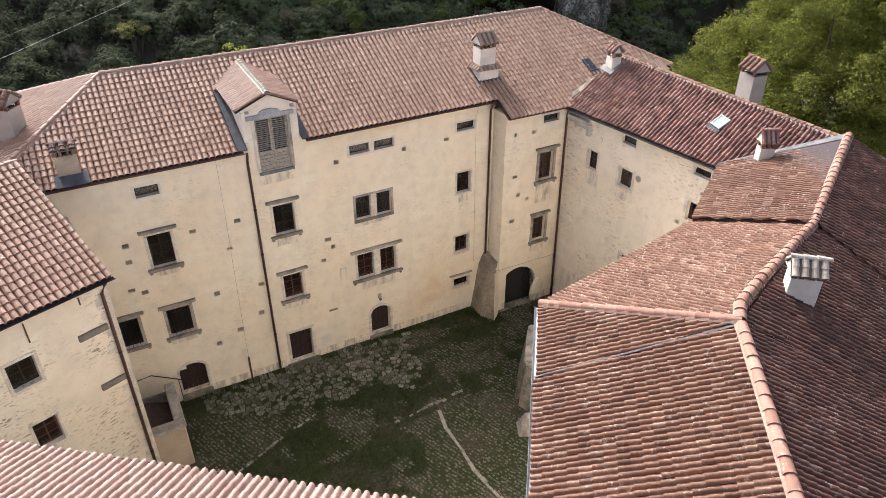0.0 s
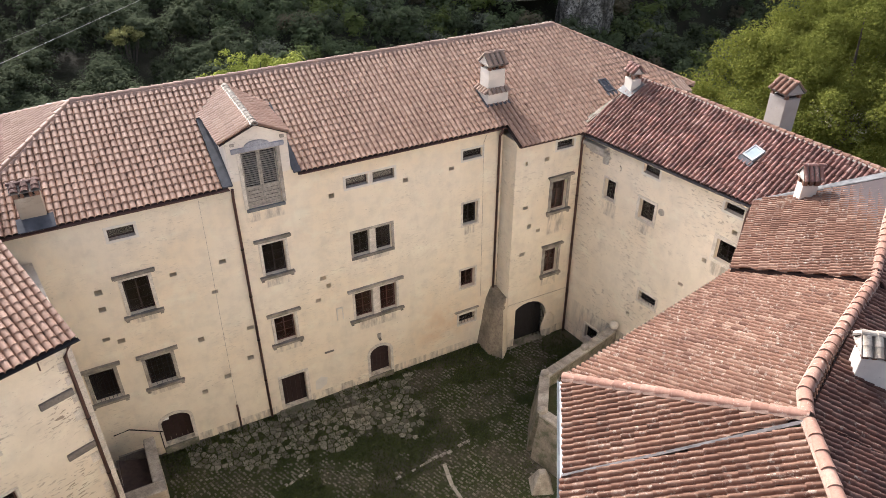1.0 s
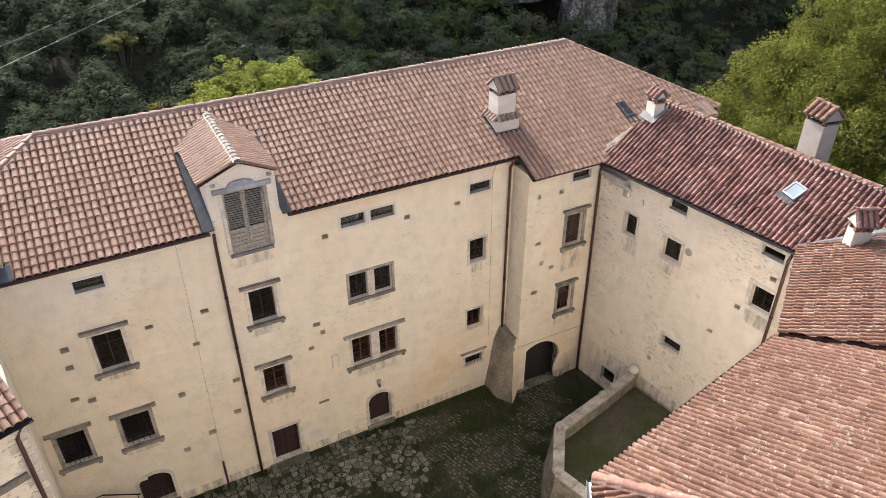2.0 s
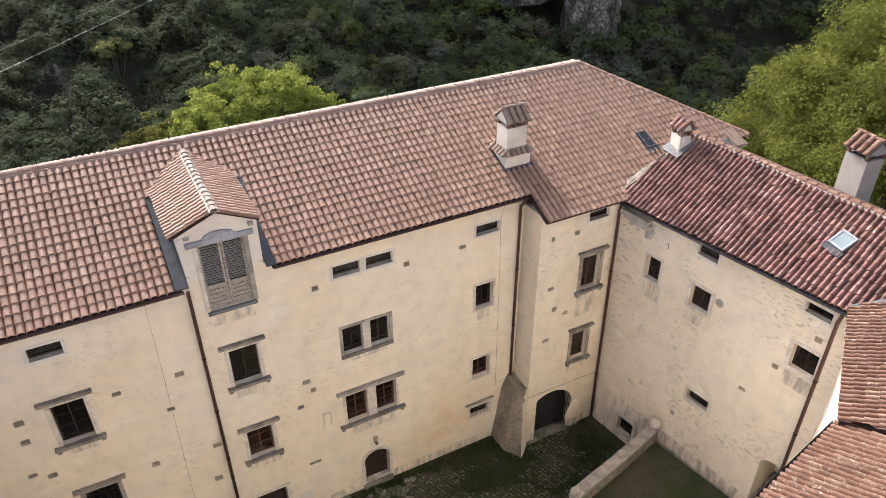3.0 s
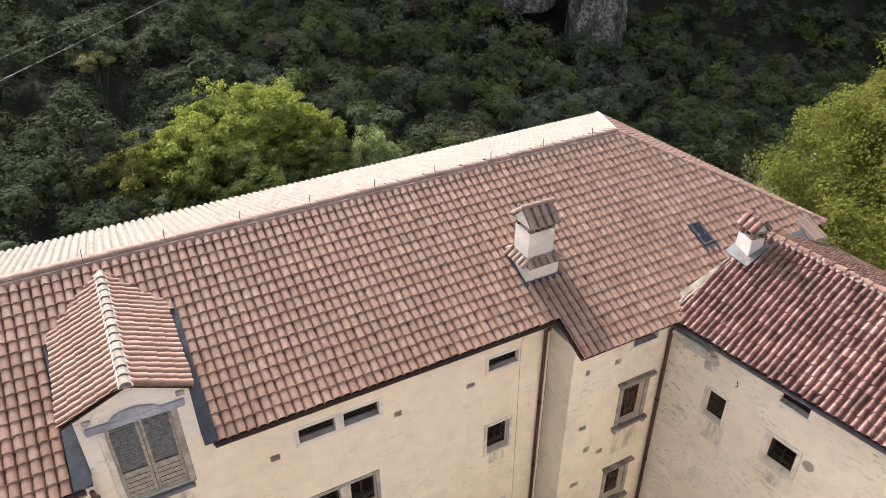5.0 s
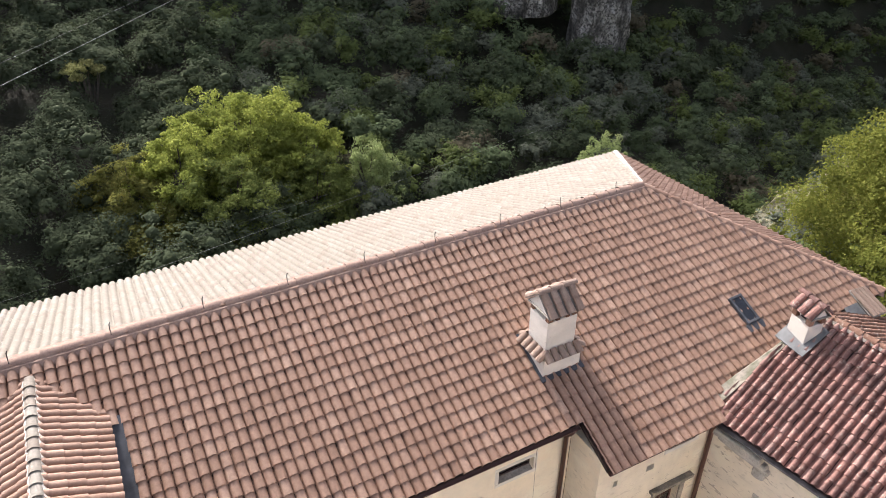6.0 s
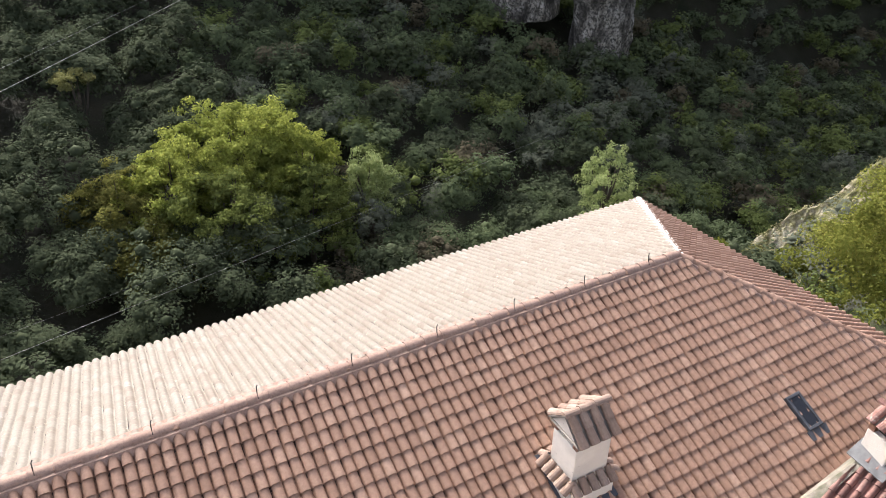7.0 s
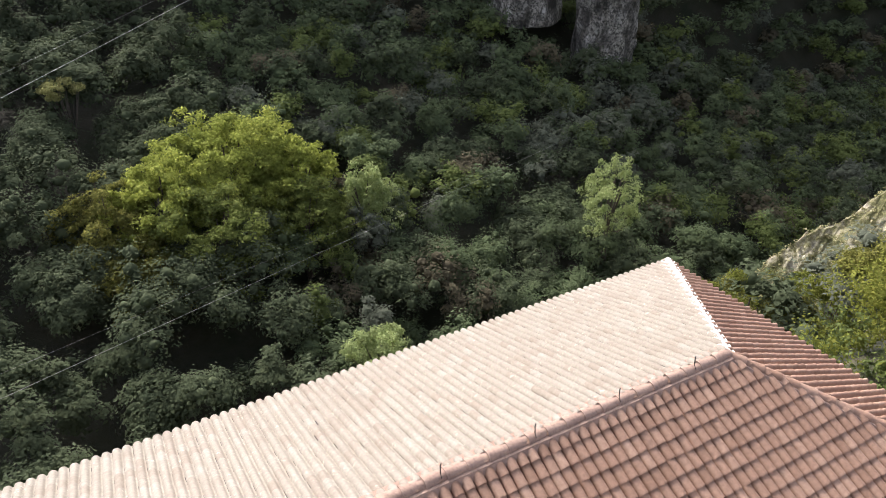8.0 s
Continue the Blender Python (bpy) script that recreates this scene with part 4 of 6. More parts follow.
tall_window(facade_m, F["grid_b"], "stone-framed window behind a dense iron grid", stone=stone_grey, grid=(6, 7), sash=(1, 1))
for key in ("vent_a", "vent_b", "vent_c", "vent_d"):
    vent(facade_m, F[key], "low attic vent window under the eave")
small_window(facade_m, F["small_upper"], "small dark window in a grey stone frame")
small_window(facade_m, F["small_lower"], "small red-brown window in a grey stone frame", wood_red)
low = small_window(facade_m, F["vent_low"], "low barred cellar window under a stone cornice", grid=(5, 3), sash=(1, 1), w=0.12)
hood(low, 8.86, 10.2, 2.35, stone_grey, 0.1, 0.1)


def double_window(m, a, b, label, frame, hooded):
    top = opening_thing("window", m, label)
    w = 0.12
    surround(top, a[0], b[1], a[2], a[3], w, stone_light if hooded else stone_grey, sides=("l", "r", "t"))
    part("stone_mullion", boxes((a[1] - .002, b[0] + .002, -0.025, 0.3, a[2], a[3]), bevel=0.012), stone_light, top)
    if hooded:
        ledge(top, a[0] - .32, b[1] + .32, a[2], stone_cornice)
        hood(top, a[0] - .34, b[1] + .34, a[3] + w, stone_grey)
    else:
        part("window_sill", boxes((a[0] - w, b[1] + w, -0.06, 0.02, a[2] - .15, a[2]), bevel=0.015), stone_dark, top)
    for o in (a, b):
        glazing(top, *o[:4], frame, 2, 3)
    return top


double_window(facade_m, F["double_upper_l"], F["double_upper_r"], "double dark window with a stone mullion", wood_dark, False)
double_window(facade_m, F["double_lower_l"], F["double_lower_r"], "double red-brown window with stone mullion and cornice", wood_red, True)
vent(bay_m, BAY["vent"], "low attic vent window in the bay")
tall_window(bay_m, BAY["tall"], "tall window in a worn stone frame on the bay", wood_red, stone_grey, w=0.16, extra=0.14)
tall_window(bay_m, BAY["low"], "red-brown window in a worn stone frame on the bay", wood_red, stone_grey, w=0.15, extra=0.1)
Rt = RIGHT
for key in ("vent_a", "vent_b"):
    vent(right_m, Rt[key], "low attic vent window under the eave")
small_window(right_m, Rt["small_a"], "small dark window with a stone sill", stone=stone_light, w=0.09)
small_window(right_m, Rt["small_b"], "small dark window in a worn stone frame", w=0.14, stone=stone_light, sash=(2, 2))
small_window(right_m, Rt["small_c"], "small dark window in a broad worn stone frame", w=0.17, stone=stone_light, sash=(2, 2))
small_window(right_m, Rt["grate_a"], "low window behind a rusty iron grate", grid=(5, 3), sash=(1, 1), w=0.12)
small_window(right_m, Rt["grate_b"], "dark cellar window in a stone frame", sash=(1, 1), w=0.12)
small_window(left_m, LEFT["window_a"], "dark window in a pale rim", stone=stone_light, w=0.12)
small_window(left_m, LEFT["window_b"], "red-brown four-pane window in a pale rim", wood_red, stone_light, sash=(2, 3), w=0.1)


def plank_leaf(top, x0, x1, z0, z1, rise, mat, depth=0.28, planks=5):
    """A door leaf of upright planks under the opening's head."""
    for i in range(planks):
        a, b = x0 + (x1 - x0) * i / planks, x0 + (x1 - x0) * (i + 1) / planks
        mid, r = (x0 + x1) / 2, (x1 - x0) / 2
        heads = []
        for x in (a, b):
            k = max(0.0, 1 - ((x - mid) / r) ** 2)
            heads.append(z1 - rise + rise * math.sqrt(k) if rise else z1)
        bm = bmesh.new()
        prism(bm, [(a + .004, z0 - .12), (b - .004, z0 - .12), (b - .004, heads[1]), (a + .004, heads[0])], 0.05, Matrix.Translation((0, depth, 0)))
        part("plank", bm, mat, top)


def arch_frame(top, x0, x1, z0, z1, rise, w, mat, proud=0.04, deep=0.1):
    """Voussoirs round an arched opening, each a block of its own."""
    ring = arch_ring(x0, x1, z0, z1, rise, 10)
    c = ((x0 + x1) / 2, z1 - rise)
    outer = []
    for x, z in ring:
        if z <= c[1]:
            outer.append((x + (w if x > c[0] else -w), z))
        else:
            d = Vector((x - c[0], z - c[1])).normalized()
            outer.append((x + d.x * w, z + d.y * w))
    for i in range(len(ring) - 1):
        bm = bmesh.new()
        prism(bm, [ring[i], ring[i + 1], outer[i + 1], outer[i]], proud + 0.02, Matrix.Translation((0, -proud, 0)))
        part("voussoir", bm, mat, top)


door = opening_thing("door", facade_m, "dark doorway in a pale stone frame with a step")
x0, x1, z0, z1 = F["door"][:4]
surround(door, x0, x1, z0, z1, 0.15, stone_light, sides=("l", "r", "t"))
plank_leaf(door, x0, x1, z0, z1, 0, wood_dark)
part("step", boxes((x0 - .3, x1 + .25, -0.42, 0.3, -0.15, z0 - .02), bevel=0.03), stone_moss, door, "worn stone step")
for key, label in (("arch_door", "low arched doorway with a dark plank door"), ("arch_left", "arched dark door with a small white notice")):
    x0, x1, z0, z1, rise = F[key]
    door = opening_thing("door", facade_m, label)
    arch_frame(door, x0, x1, z0, z1, rise, 0.13, stone_light)
    plank_leaf(door, x0, x1, z0, z1, rise, wood_dark)
    part("step", boxes((x0 - .12, x1 + .12, -0.12, 0.3, -0.2, z0 - .02), bevel=0.03), stone_moss, door, "worn stone threshold")
    if key == "arch_left":
        part("notice", boxes((x0 + .1, x0 + .36, 0.255, 0.262, z1 - .45, z1 - .3)), plain("white_card", (0.75, 0.75, 0.72), 0.6), door, "small white notice")

gate = opening_thing("door", bay_m, "round-arched gateway with an open iron grille")
x0, x1, z0, z1, rise = BAY["gate"]
# the gateway's shade is painted on: planks take the near-black interior colour
plank_leaf(gate, x0, x1, z0, z1, rise, unlit_shade, 0.44, 8)
for i in range(9):
    bm = bmesh.new()
    x = x1 - 0.05 - 0.07 * i
    head = z1 - rise + rise * math.sqrt(max(0, 1 - ((x - (x0 + x1) / 2) / ((x1 - x0) / 2)) ** 2))
    tube(bm, [(x, 0.12 + 0.02 * i, z0), (x, 0.12 + 0.02 * i, head - 0.05)], 0.014, 6)
    part("grille_bar", bm, iron, gate)
bm = bmesh.new()
tube(bm, [(x1 - .03, 0.12, 1.2), (x1 - .65, 0.3, 1.2)], 0.016, 6)
part("grille_rail", bm, iron, gate)
part("threshold", boxes((x0, x1, -0.12, 0.4, -0.2, 0.05), bevel=0.03), stone_moss, gate)

niche = opening_thing("door", right_m, "deep doorway with stone steps in the worn wall")
x0, x1, z0, z1, rise = Rt["niche"]
part("lining", boxes((x0 - .02, x1 + .02, 1.5, 1.55, z0, z1 + .02), (x0 - .06, x0 - .01, 0.5, 1.5, z0, z1), (x1 + .01, x1 + .06, 0.5, 1.5, z0, z1), (x0 - .06, x1 + .06, 0.5, 1.5, z1, z1 + .06)), plaster_right, niche)
for i in range(5):
    part("step", boxes((x0, x1, 0.05 + 0.26 * i, 1.5, z0 + 0.18 * i, z0 + 0.18 * (i + 1)), bevel=0.015), stone_grey, niche)

# light reflected onto the wall beside the door, built as a pale plaster slab
px = F["door"][1]
bm = bmesh.new()
prism(bm, [(px + .38, .62), (px + .62, .55), (px + .95, .78), (px + 1.0, 1.12), (px + .72, 1.3), (px + .42, 1.12)], 0.01, facade_m @ Matrix.Translation((0, -0.006, 0)))
tagged(part("plaster_patch", bm, plaster_white), "pale slab for light reflected beside the doorway", "plaster patch", kind="structure")

# wall ends, stains and fittings
tag = thing("wall_niche_plaque", (3.07, 0, 4.5), "small pale framed tablet on the facade", "plaque")
part("tablet", boxes((-.11, .11, -.03, .01, -.3, .3), bevel=0.01), plaster_cream, tag)
part("tablet_rim", boxes((-.15, .15, -.045, .01, .3, .36), (-.15, -.11, -.045, .01, -.3, .3), (.11, .15, -.045, .01, -.3, .3), bevel=0.008), plaster_white, tag)
lamp = thing("wall_bracket", (4.86, 0, 2.5), "small rusty bracket above the arched door", "bracket")
part("arm", boxes((-.05, .05, -.16, .01, -.12, -.02), bevel=0.01), stone_dark, lamp)
part("plate", boxes((-.09, .09, -.05, .01, -.02, .22), bevel=0.01), stone_grey, lamp)
# a dark stain streak, built as a shallow block on the wall
scar = thing("stone_stub", (2.4, 0, 2.6), "dark stain streak on the facade, built as a thin block", "ledge")
part("stub", boxes((-.22, .22, -.05, .01, -.05, .05), bevel=0.02), stone_dark, scar)

# ---- dormer with grey louvred shutters ----
dormer = thing("dormer", (0.58, 0, 11.9), "plastered dormer with weathered grey louvred shutters", "dormer", kind="structure")
# gable front, local x from -1.13 to 1.17, around the shutter opening
hw, eh, ah = 1.13, 1.6, 2.12
bm = bmesh.new()
o0, o1, q0, q1 = -0.66, 0.66, -1.22, 1.1
for ring in ([(-hw, .021), (o0, .021), (o0, eh), (-hw, eh)], [(o1, .021), (hw, .021), (hw, eh), (o1, eh)], [(o0, q1), (o1, q1), (o1, eh), (o0, eh)], [(-hw, eh), (hw, eh), (0, ah)]):
    prism(bm, ring, 0.45)
part("gable_wall", bm, plaster_dormer, dormer)
for sx in (-1, 1):
    bm = bmesh.new()
    ring = [(0.45, 0.2), (3.4, 1.55), (0.45, 1.55)]
    prism(bm, ring, 0.25, Matrix.Translation((sx * hw if sx < 0 else hw - .25, 0, 0)) @ Matrix(((0, 1, 0, 0), (1, 0, 0, 0), (0, 0, 1, 0), (0, 0, 0, 1))))
    part("cheek_wall", bm, plaster_white, dormer)
    bm = bmesh.new()
    a = sx * (hw + 0.01)
    b = sx * (hw + 0.38)
    slab(bm, [(a, -0.3, 0.06), (b, -0.3, 0.06), (b, 3.1, 0.06 + PITCH * 3.4), (a, 3.1, 0.06 + PITCH * 3.4)], 0.05)
    part("lead_gutter", bm, zinc, dormer, "dark lead gutter beside the dormer")
    part("side_jamb", boxes((sx * 0.66 - .0 if sx > 0 else -.80, .80 if sx > 0 else -.66, -0.03, 0.02, q0, q1 + .02), bevel=0.012), stone_light if sx < 0 else stone_grey, dormer)
bm = boxes((-.98, .98, -0.07, 0.02, q1 + .02, q1 + .2), bevel=0.02)
prism(bm, [(-.5, q1 + .19), (.5, q1 + .19), (.38, q1 + .30), (.1, q1 + .40), (-.25, q1 + .38), (-.45, q1 + .29)], 0.07, Matrix.Translation((0, -0.055, 0)))
part("lintel", worn(bm, 0.02), stone_blue, dormer, "bluish carved stone lintel, worn and broken")
for x, z in ((-.98, q1 + .3), (.86, q1 + .3)):
    part("corbel", worn(boxes((x, x + .17, -.06, .02, z, z + .12), bevel=0.02)), stone_grey, dormer)
part("sill", boxes((-.75, .75, -0.10, 0.02, q0 - .12, q0), bevel=0.015), lead_worn, dormer, "grey lead-covered sill")
# dark panel in place of the shade behind the shutters
part("dark_lining", boxes((o0, o1, 0.40, 0.43, q0, q1)), unlit_shade, dormer)
for sx in (-1, 1):
    a, b = (o0, -0.005) if sx < 0 else (0.005, o1)
    leaf = part("shutter", boxes((a, a + .07, .08, .13, q0, q1), (b - .07, b, .08, .13, q0, q1), (a + .07, b - .07, .08, .13, q0, q0 + .1), (a + .07, b - .07, .08, .13, q1 - .09, q1),
                                 (a + .07, b - .07, .08, .13, q0 + .78, q0 + .87), bevel=0.006), wood_grey, dormer, "weathered grey louvred shutter")
    part("lower_panel", boxes((a + .07, b - .07, .10, .12, q0 + .1, q0 + .78)), wood_grey, leaf)
    for k in range(4):
        z = q0 + .22 + .15 * k
        part("board_joint", boxes((a + .07, b - .07, .092, .099, z, z + .012)), wood_dark, leaf)
    for k in range(15):
        z = q0 + .90 + (q1 - .12 - q0 - .90) * (k + .5) / 15
        part("slat", boxes((a + .06, b - .06, -.028, .028, -.008, .008), m=Matrix.Translation((0, .105, z)) @ Matrix.Rotation(radians(22), 4, "X")), wood_grey, leaf)
DE, DRZ = 13.46, 14.02
for sx, nm in ((-1, "roof_dormer_west"), (1, "roof_dormer_east")):
    xe = 0.58 + (1.2 if sx > 0 else -1.34)
    yb, yr = (DE - EAVE) / PITCH - 0.2, (DRZ - EAVE) / PITCH - 0.05
    pts = [(xe, -0.06, DE), (xe, yb, DE), (0.58, yr, DRZ), (0.58, -0.06, DRZ)]
    roof(nm, pts if sx > 0 else pts[::-1], (pts[0], pts[1]), tile_new, 0.19, 0.3, "roman", "small pink clay tile slope of the dormer", 40, (0.58, 1.5), thick=0.04)
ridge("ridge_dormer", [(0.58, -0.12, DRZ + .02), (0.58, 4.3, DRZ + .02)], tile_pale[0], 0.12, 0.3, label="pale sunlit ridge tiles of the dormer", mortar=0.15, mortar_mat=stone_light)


# ---- chimneys ----
stone_hat = stone_material("lichen_grey_hat_tile", (0.52, 0.46, 0.37), (0.36, 0.30, 0.23), 1.5)
def chimney(at, turn, w, d, z0, z1, label, wall_mat, tiles, hat=0.36, plinth=None, lead=True, overhang=0.12, cols=4, gap=0.2):
    """A plastered shaft with a tiled gabled hat on short posts. z0: where it leaves the roof, z1: the shaft's top."""
    top = thing("chimney", (at[0], at[1], z0), label, "chimney", "chimneys on the roofs", turn=turn)
    h = z1 - z0
    part("shaft", boxes((-w / 2, w / 2, -d / 2, d / 2, -0.9, h), bevel=0.015), wall_mat, top)
    for sx in (-1, 1):
        for sy in (-1, 1):
            part("post", boxes((sx * w / 2 - sx * .14 if sx > 0 else -w / 2, w / 2 if sx > 0 else -w / 2 + .14, -d / 2 if sy < 0 else d / 2 - .12, -d / 2 + .12 if sy < 0 else d / 2, h, h + gap)), tile_old[0], top)
    n = max(1, int(w / 0.3))
    for i in range(n):
        x = -w / 2 + w * (i + 1) / (n + 1)
        part("post", boxes((x - .05, x + .05, -d / 2, -d / 2 + .1, h, h + gap)), tile_old[0], top)
    # shade of the flue's mouth, as a near-black slab
    part("flue", boxes((-w / 2 + .15, w / 2 - .15, -d / 2 + .13, d / 2 - .13, h - .02, h + .04)), unlit_shade, top)
    part("cap_slab", boxes((-w / 2 - .06, w / 2 + .06, -d / 2 - .06, d / 2 + .06, h + gap, h + gap + .045), bevel=0.01), stone_grey, top)
    zb = h + gap + .045
    hy = d / 2 + overhang
    for sx in (-1, 1):
        bm = bmesh.new()
        x = -w / 2 - .02 if sx < 0 else w / 2 - .06
        prism(bm, [(-hy + .1, zb), (hy - .1, zb), (0, zb + hat - .03)], 0.08, Matrix.Translation((x, 0, 0)) @ Matrix(((0, 1, 0, 0), (1, 0, 0, 0), (0, 0, 1, 0), (0, 0, 0, 1))))
        part("gable", bm, wall_mat, top)
    slope = math.hypot(hy, hat)
    tw = (w + 0.16) / cols
    for sy in (-1, 1):
        for i in range(cols):
            for j in range(2):
                bm = half_barrel(tw * 0.42, slope / 2 + 0.05, 0.82, 6)
                ang = math.atan2(hat, hy)
                m = Matrix.Translation((-w / 2 - .08 + tw * (i + .5), 0, zb)) @ (Matrix.Rotation(math.pi, 4, "Z") if sy > 0 else Matrix.Identity(4)) @ Matrix.Translation((0, -hy, 0)) @ Matrix.Rotation(ang, 4, "X") @ Matrix.Translation((0, slope / 2 * j - .02, 0.01 * (1 - j)))
                bmesh.ops.transform(bm, matrix=m, verts=bm.verts)
                part("tile", bm, tiles, top, smooth=False)
        bm = bmesh.new()
        y = sy * hy
        slab(bm, [(-w / 2 - .07, y, zb), (w / 2 + .07, y, zb), (w / 2 + .07, 0, zb + hat), (-w / 2 - .07, 0, zb + hat)][::sy], 0.035)
        part("hat_board", bm, stone_dark, top)
    for i in range(3):
        bm = half_barrel(0.09, (w + .2) / 3 + .04, 0.86, 6)
        bmesh.ops.transform(bm, matrix=Matrix.Translation((-w / 2 - .1 + (w + .2) * i / 3, 0, zb + hat + .0)) @ Matrix.Rotation(-math.pi / 2, 4, "Z"), verts=bm.verts)
        part("ridge_tile", bm, tiles, top)
    if plinth:
        pw, pd, pz = plinth
        part("plinth", boxes((-pw / 2, pw / 2, -pd / 2, pd / 2, -1.2, pz - z0), bevel=0.012), wall_mat, top)
        zt = pz - z0
        for side in range(4):
            L, D = (pw, (pd - d) / 2) if side % 2 == 0 else (pd, (pw - w) / 2)
            reach = D + 0.1
            cnt = max(3, int(L / 0.2))
            for i in range(cnt):
                bm = half_barrel(L / cnt * 0.46, math.hypot(reach, .2), 0.85, 6)
                m = Matrix.Rotation(math.pi / 2 * side, 4, "Z") @ Matrix.Translation((-L / 2 + L / cnt * (i + .5), -(pd if side % 2 == 0 else pw) / 2 - .1, zt)) @ Matrix.Rotation(math.atan2(.2, reach), 4, "X")
                bmesh.ops.transform(bm, matrix=m, verts=bm.verts)
                part("skirt_tile", bm, tiles, top)
        part("skirt_bed", boxes((-pw / 2 + .02, pw / 2 - .02, -pd / 2 + .02, pd / 2 - .02, zt - .02, zt + .05)), stone_grey, top)
    return top


def flashing(name, pts, label, mat=zinc, thick=0.02):
    bm = bmesh.new()
    slab(bm, pts, thick)
    return tagged(part(name, bm, mat), label, "flashing", kind="structure")


chimney((11.37, 1.35), 0, 0.82, 0.72, 12.5, 13.95, "white plastered chimney with tiled hat and tiled skirt", plaster_white, tile_hat[0], 0.42, (1.06, 1.0, 12.95), gap=0.17)
chimney((17.1, -1.15), 82, 0.58, 0.46, 12.55, 13.34, "grey plastered chimney with a red tiled hat", plaster_white, tile_mottled[0], 0.3, cols=3, overhang=0.06)
chimney((16.62, -10.85), -28, 0.54, 0.44, 11.8, 12.72, "small pale chimney with a tall red tiled hat", plaster_white, tile_mottled[0], 0.42, cols=4, gap=0.2)
chimney((22.9, -4.6), 82, 1.0, 0.8, 10.4, 12.62, "large weathered chimney with a gabled tile hat behind the ridge", plaster_grey, tile_old[0], 0.5)
chimney((9.42, -18.18), -39, 0.78, 0.5, 12.75, 13.68, "white plastered chimney with pale barrel tile hat", plaster_white, stone_hat, 0.34, gap=0.12)
chimney((-7.0, 0.32), 0, 0.78, 0.5, 12.0, 12.95, "low stained plaster chimney at the eave with a flat tile hat", plaster_rough, tile_dark[0], 0.16, cols=3)
chimney((-8.75, 3.75), -38, 1.15, 0.75, 12.6, 13.85, "broad grey chimney on the hip slope", plaster_grey, tile_old[0], 0.4)
flashing("flashing_eave_chimney", [(-7.55, -0.42, 11.97), (-6.42, -0.42, 11.97), (-6.42, 0.12, 12.22), (-7.55, 0.12, 12.22)], "dark lead apron below the eave chimney")
flashing("flashing_rear_chimney", [(9.1, -18.95, 12.62), (10.1, -18.35, 12.62), (9.85, -17.75, 12.98), (8.85, -18.4, 12.98)], "dark lead round the foot of the white chimney")
flashing("flashing_main_chimney", [(10.76, 0.74, main_z(.74) + .1), (11.98, 0.74, main_z(.74) + .1), (11.98, 1.95, main_z(1.95) + .1), (10.76, 1.95, main_z(1.95) + .1)], "dark lead round the chimney foot")
flashing("flashing_right_verge", [(14.45, -1.12, 11.42), (17.75, -1.12, 13.27), (17.75, -0.75, 12.6), (14.45, -0.72, 11.38)][::-1], "mossy weathered lead strip along the roof junction", stone_moss)
flashing("flashing_ridge_chimney", [R(16.62, -1.6)[:2] + (right_z(16.62, -1.6) + .13,), R(17.4, -1.6)[:2] + (right_z(17.4, -1.6) + .13,), R(17.4, -0.78)[:2] + (right_z(17.4, -.78) + .13,), R(16.62, -0.78)[:2] + (right_z(16.62, -.78) + .13,)], "grey lead apron round the chimney foot", lead_worn)
flashing("flashing_step_valley", [(VB[0], VB[1] + .0, VB[2] + .07), (P2[0], P2[1] + .0, P2[2] + .07), (P2[0] + .06, P2[1] + .13, P2[2] - .0), (VB[0] + .05, VB[1] + .11, VB[2] + .0)], "dark lead strip between two tile slopes", lead_dull)
flashing("flashing_right_junction", [(15.72, -9.55, 11.66), (15.95, -9.9, 11.75), (18.9, -12.62, 13.34), (18.95, -12.3, 13.34)], "grey lead strip where two roofs meet", lead_worn)


def skylight(name, pts, label, up):
    """A roof window: frame, glass and lead apron, on a slope given by four corners from lower left."""
    P = [Vector(p) for p in pts]
    x, y = (P[1] - P[0]), (P[3] - P[0])
    n = x.cross(y).normalized()
    m = Matrix((x.normalized(), y.normalized(), n)).transposed().to_4x4()
    m.translation = P[0]
    w, h = x.length, y.length
    ob = new(name)
    ob.matrix_world = m
    tagged(ob, label, "skylight", kind="structure")
    part("window_frame", boxes((0, w, 0, .07, 0, up), (0, w, h - .07, h, 0, up), (0, .07, .07, h - .07, 0, up), (w - .07, w, .07, h - .07, 0, up), bevel=0.008), zinc if up < 0.12 else zinc_light, ob)
    part("pane", boxes((.07, w - .07, .07, h - .07, up - .04, up - .02)), roof_glass if up < 0.12 else sky_glass, ob)
    part("lead_apron", boxes((-.08, w + .08, -.22, 0, 0.03, 0.075)), zinc, ob)
    return ob


def on_main(x, y, up=0.0):
    return (x, y, main_z(y) + up)


skylight("skylight_1", [on_main(16.93, .24, .03), on_main(17.38, .24, .03), on_main(17.34, 1.0, .03), on_main(16.89, 1.0, .03)], "dark roof window in the main slope", 0.11)
skylight("skylight_2", [(16.99, -7.72, right_z(16.99, -7.72) + .03), (16.95, -8.27, right_z(16.95, -8.27) + .03), (17.47, -8.33, right_z(17.47, -8.33) + .03), (17.52, -7.8, right_z(17.52, -7.8) + .03)], "roof window with a pale metal frame reflecting the sky", 0.14)


# small lead-covered hatch at the south-east corner of the main roof
hatch = thing("roof_hatch", (20.55, -0.5, 11.6), "small white hatch with a lead sheet at the roof corner", "roof hatch", kind="structure")
part("hatch_wall", boxes((0.1, .62, -.3, .15, -.5, .40), bevel=0.02), plaster_white, hatch)
bm = bmesh.new()
slab(bm, [(-.95, -.5, .33), (.0, -.5, .33), (.0, .1, .60), (-.75, .1, .60)], 0.03)
part("lead_sheet", bm, lead_worn, hatch, "crumpled grey lead sheet")
bm = bmesh.new()
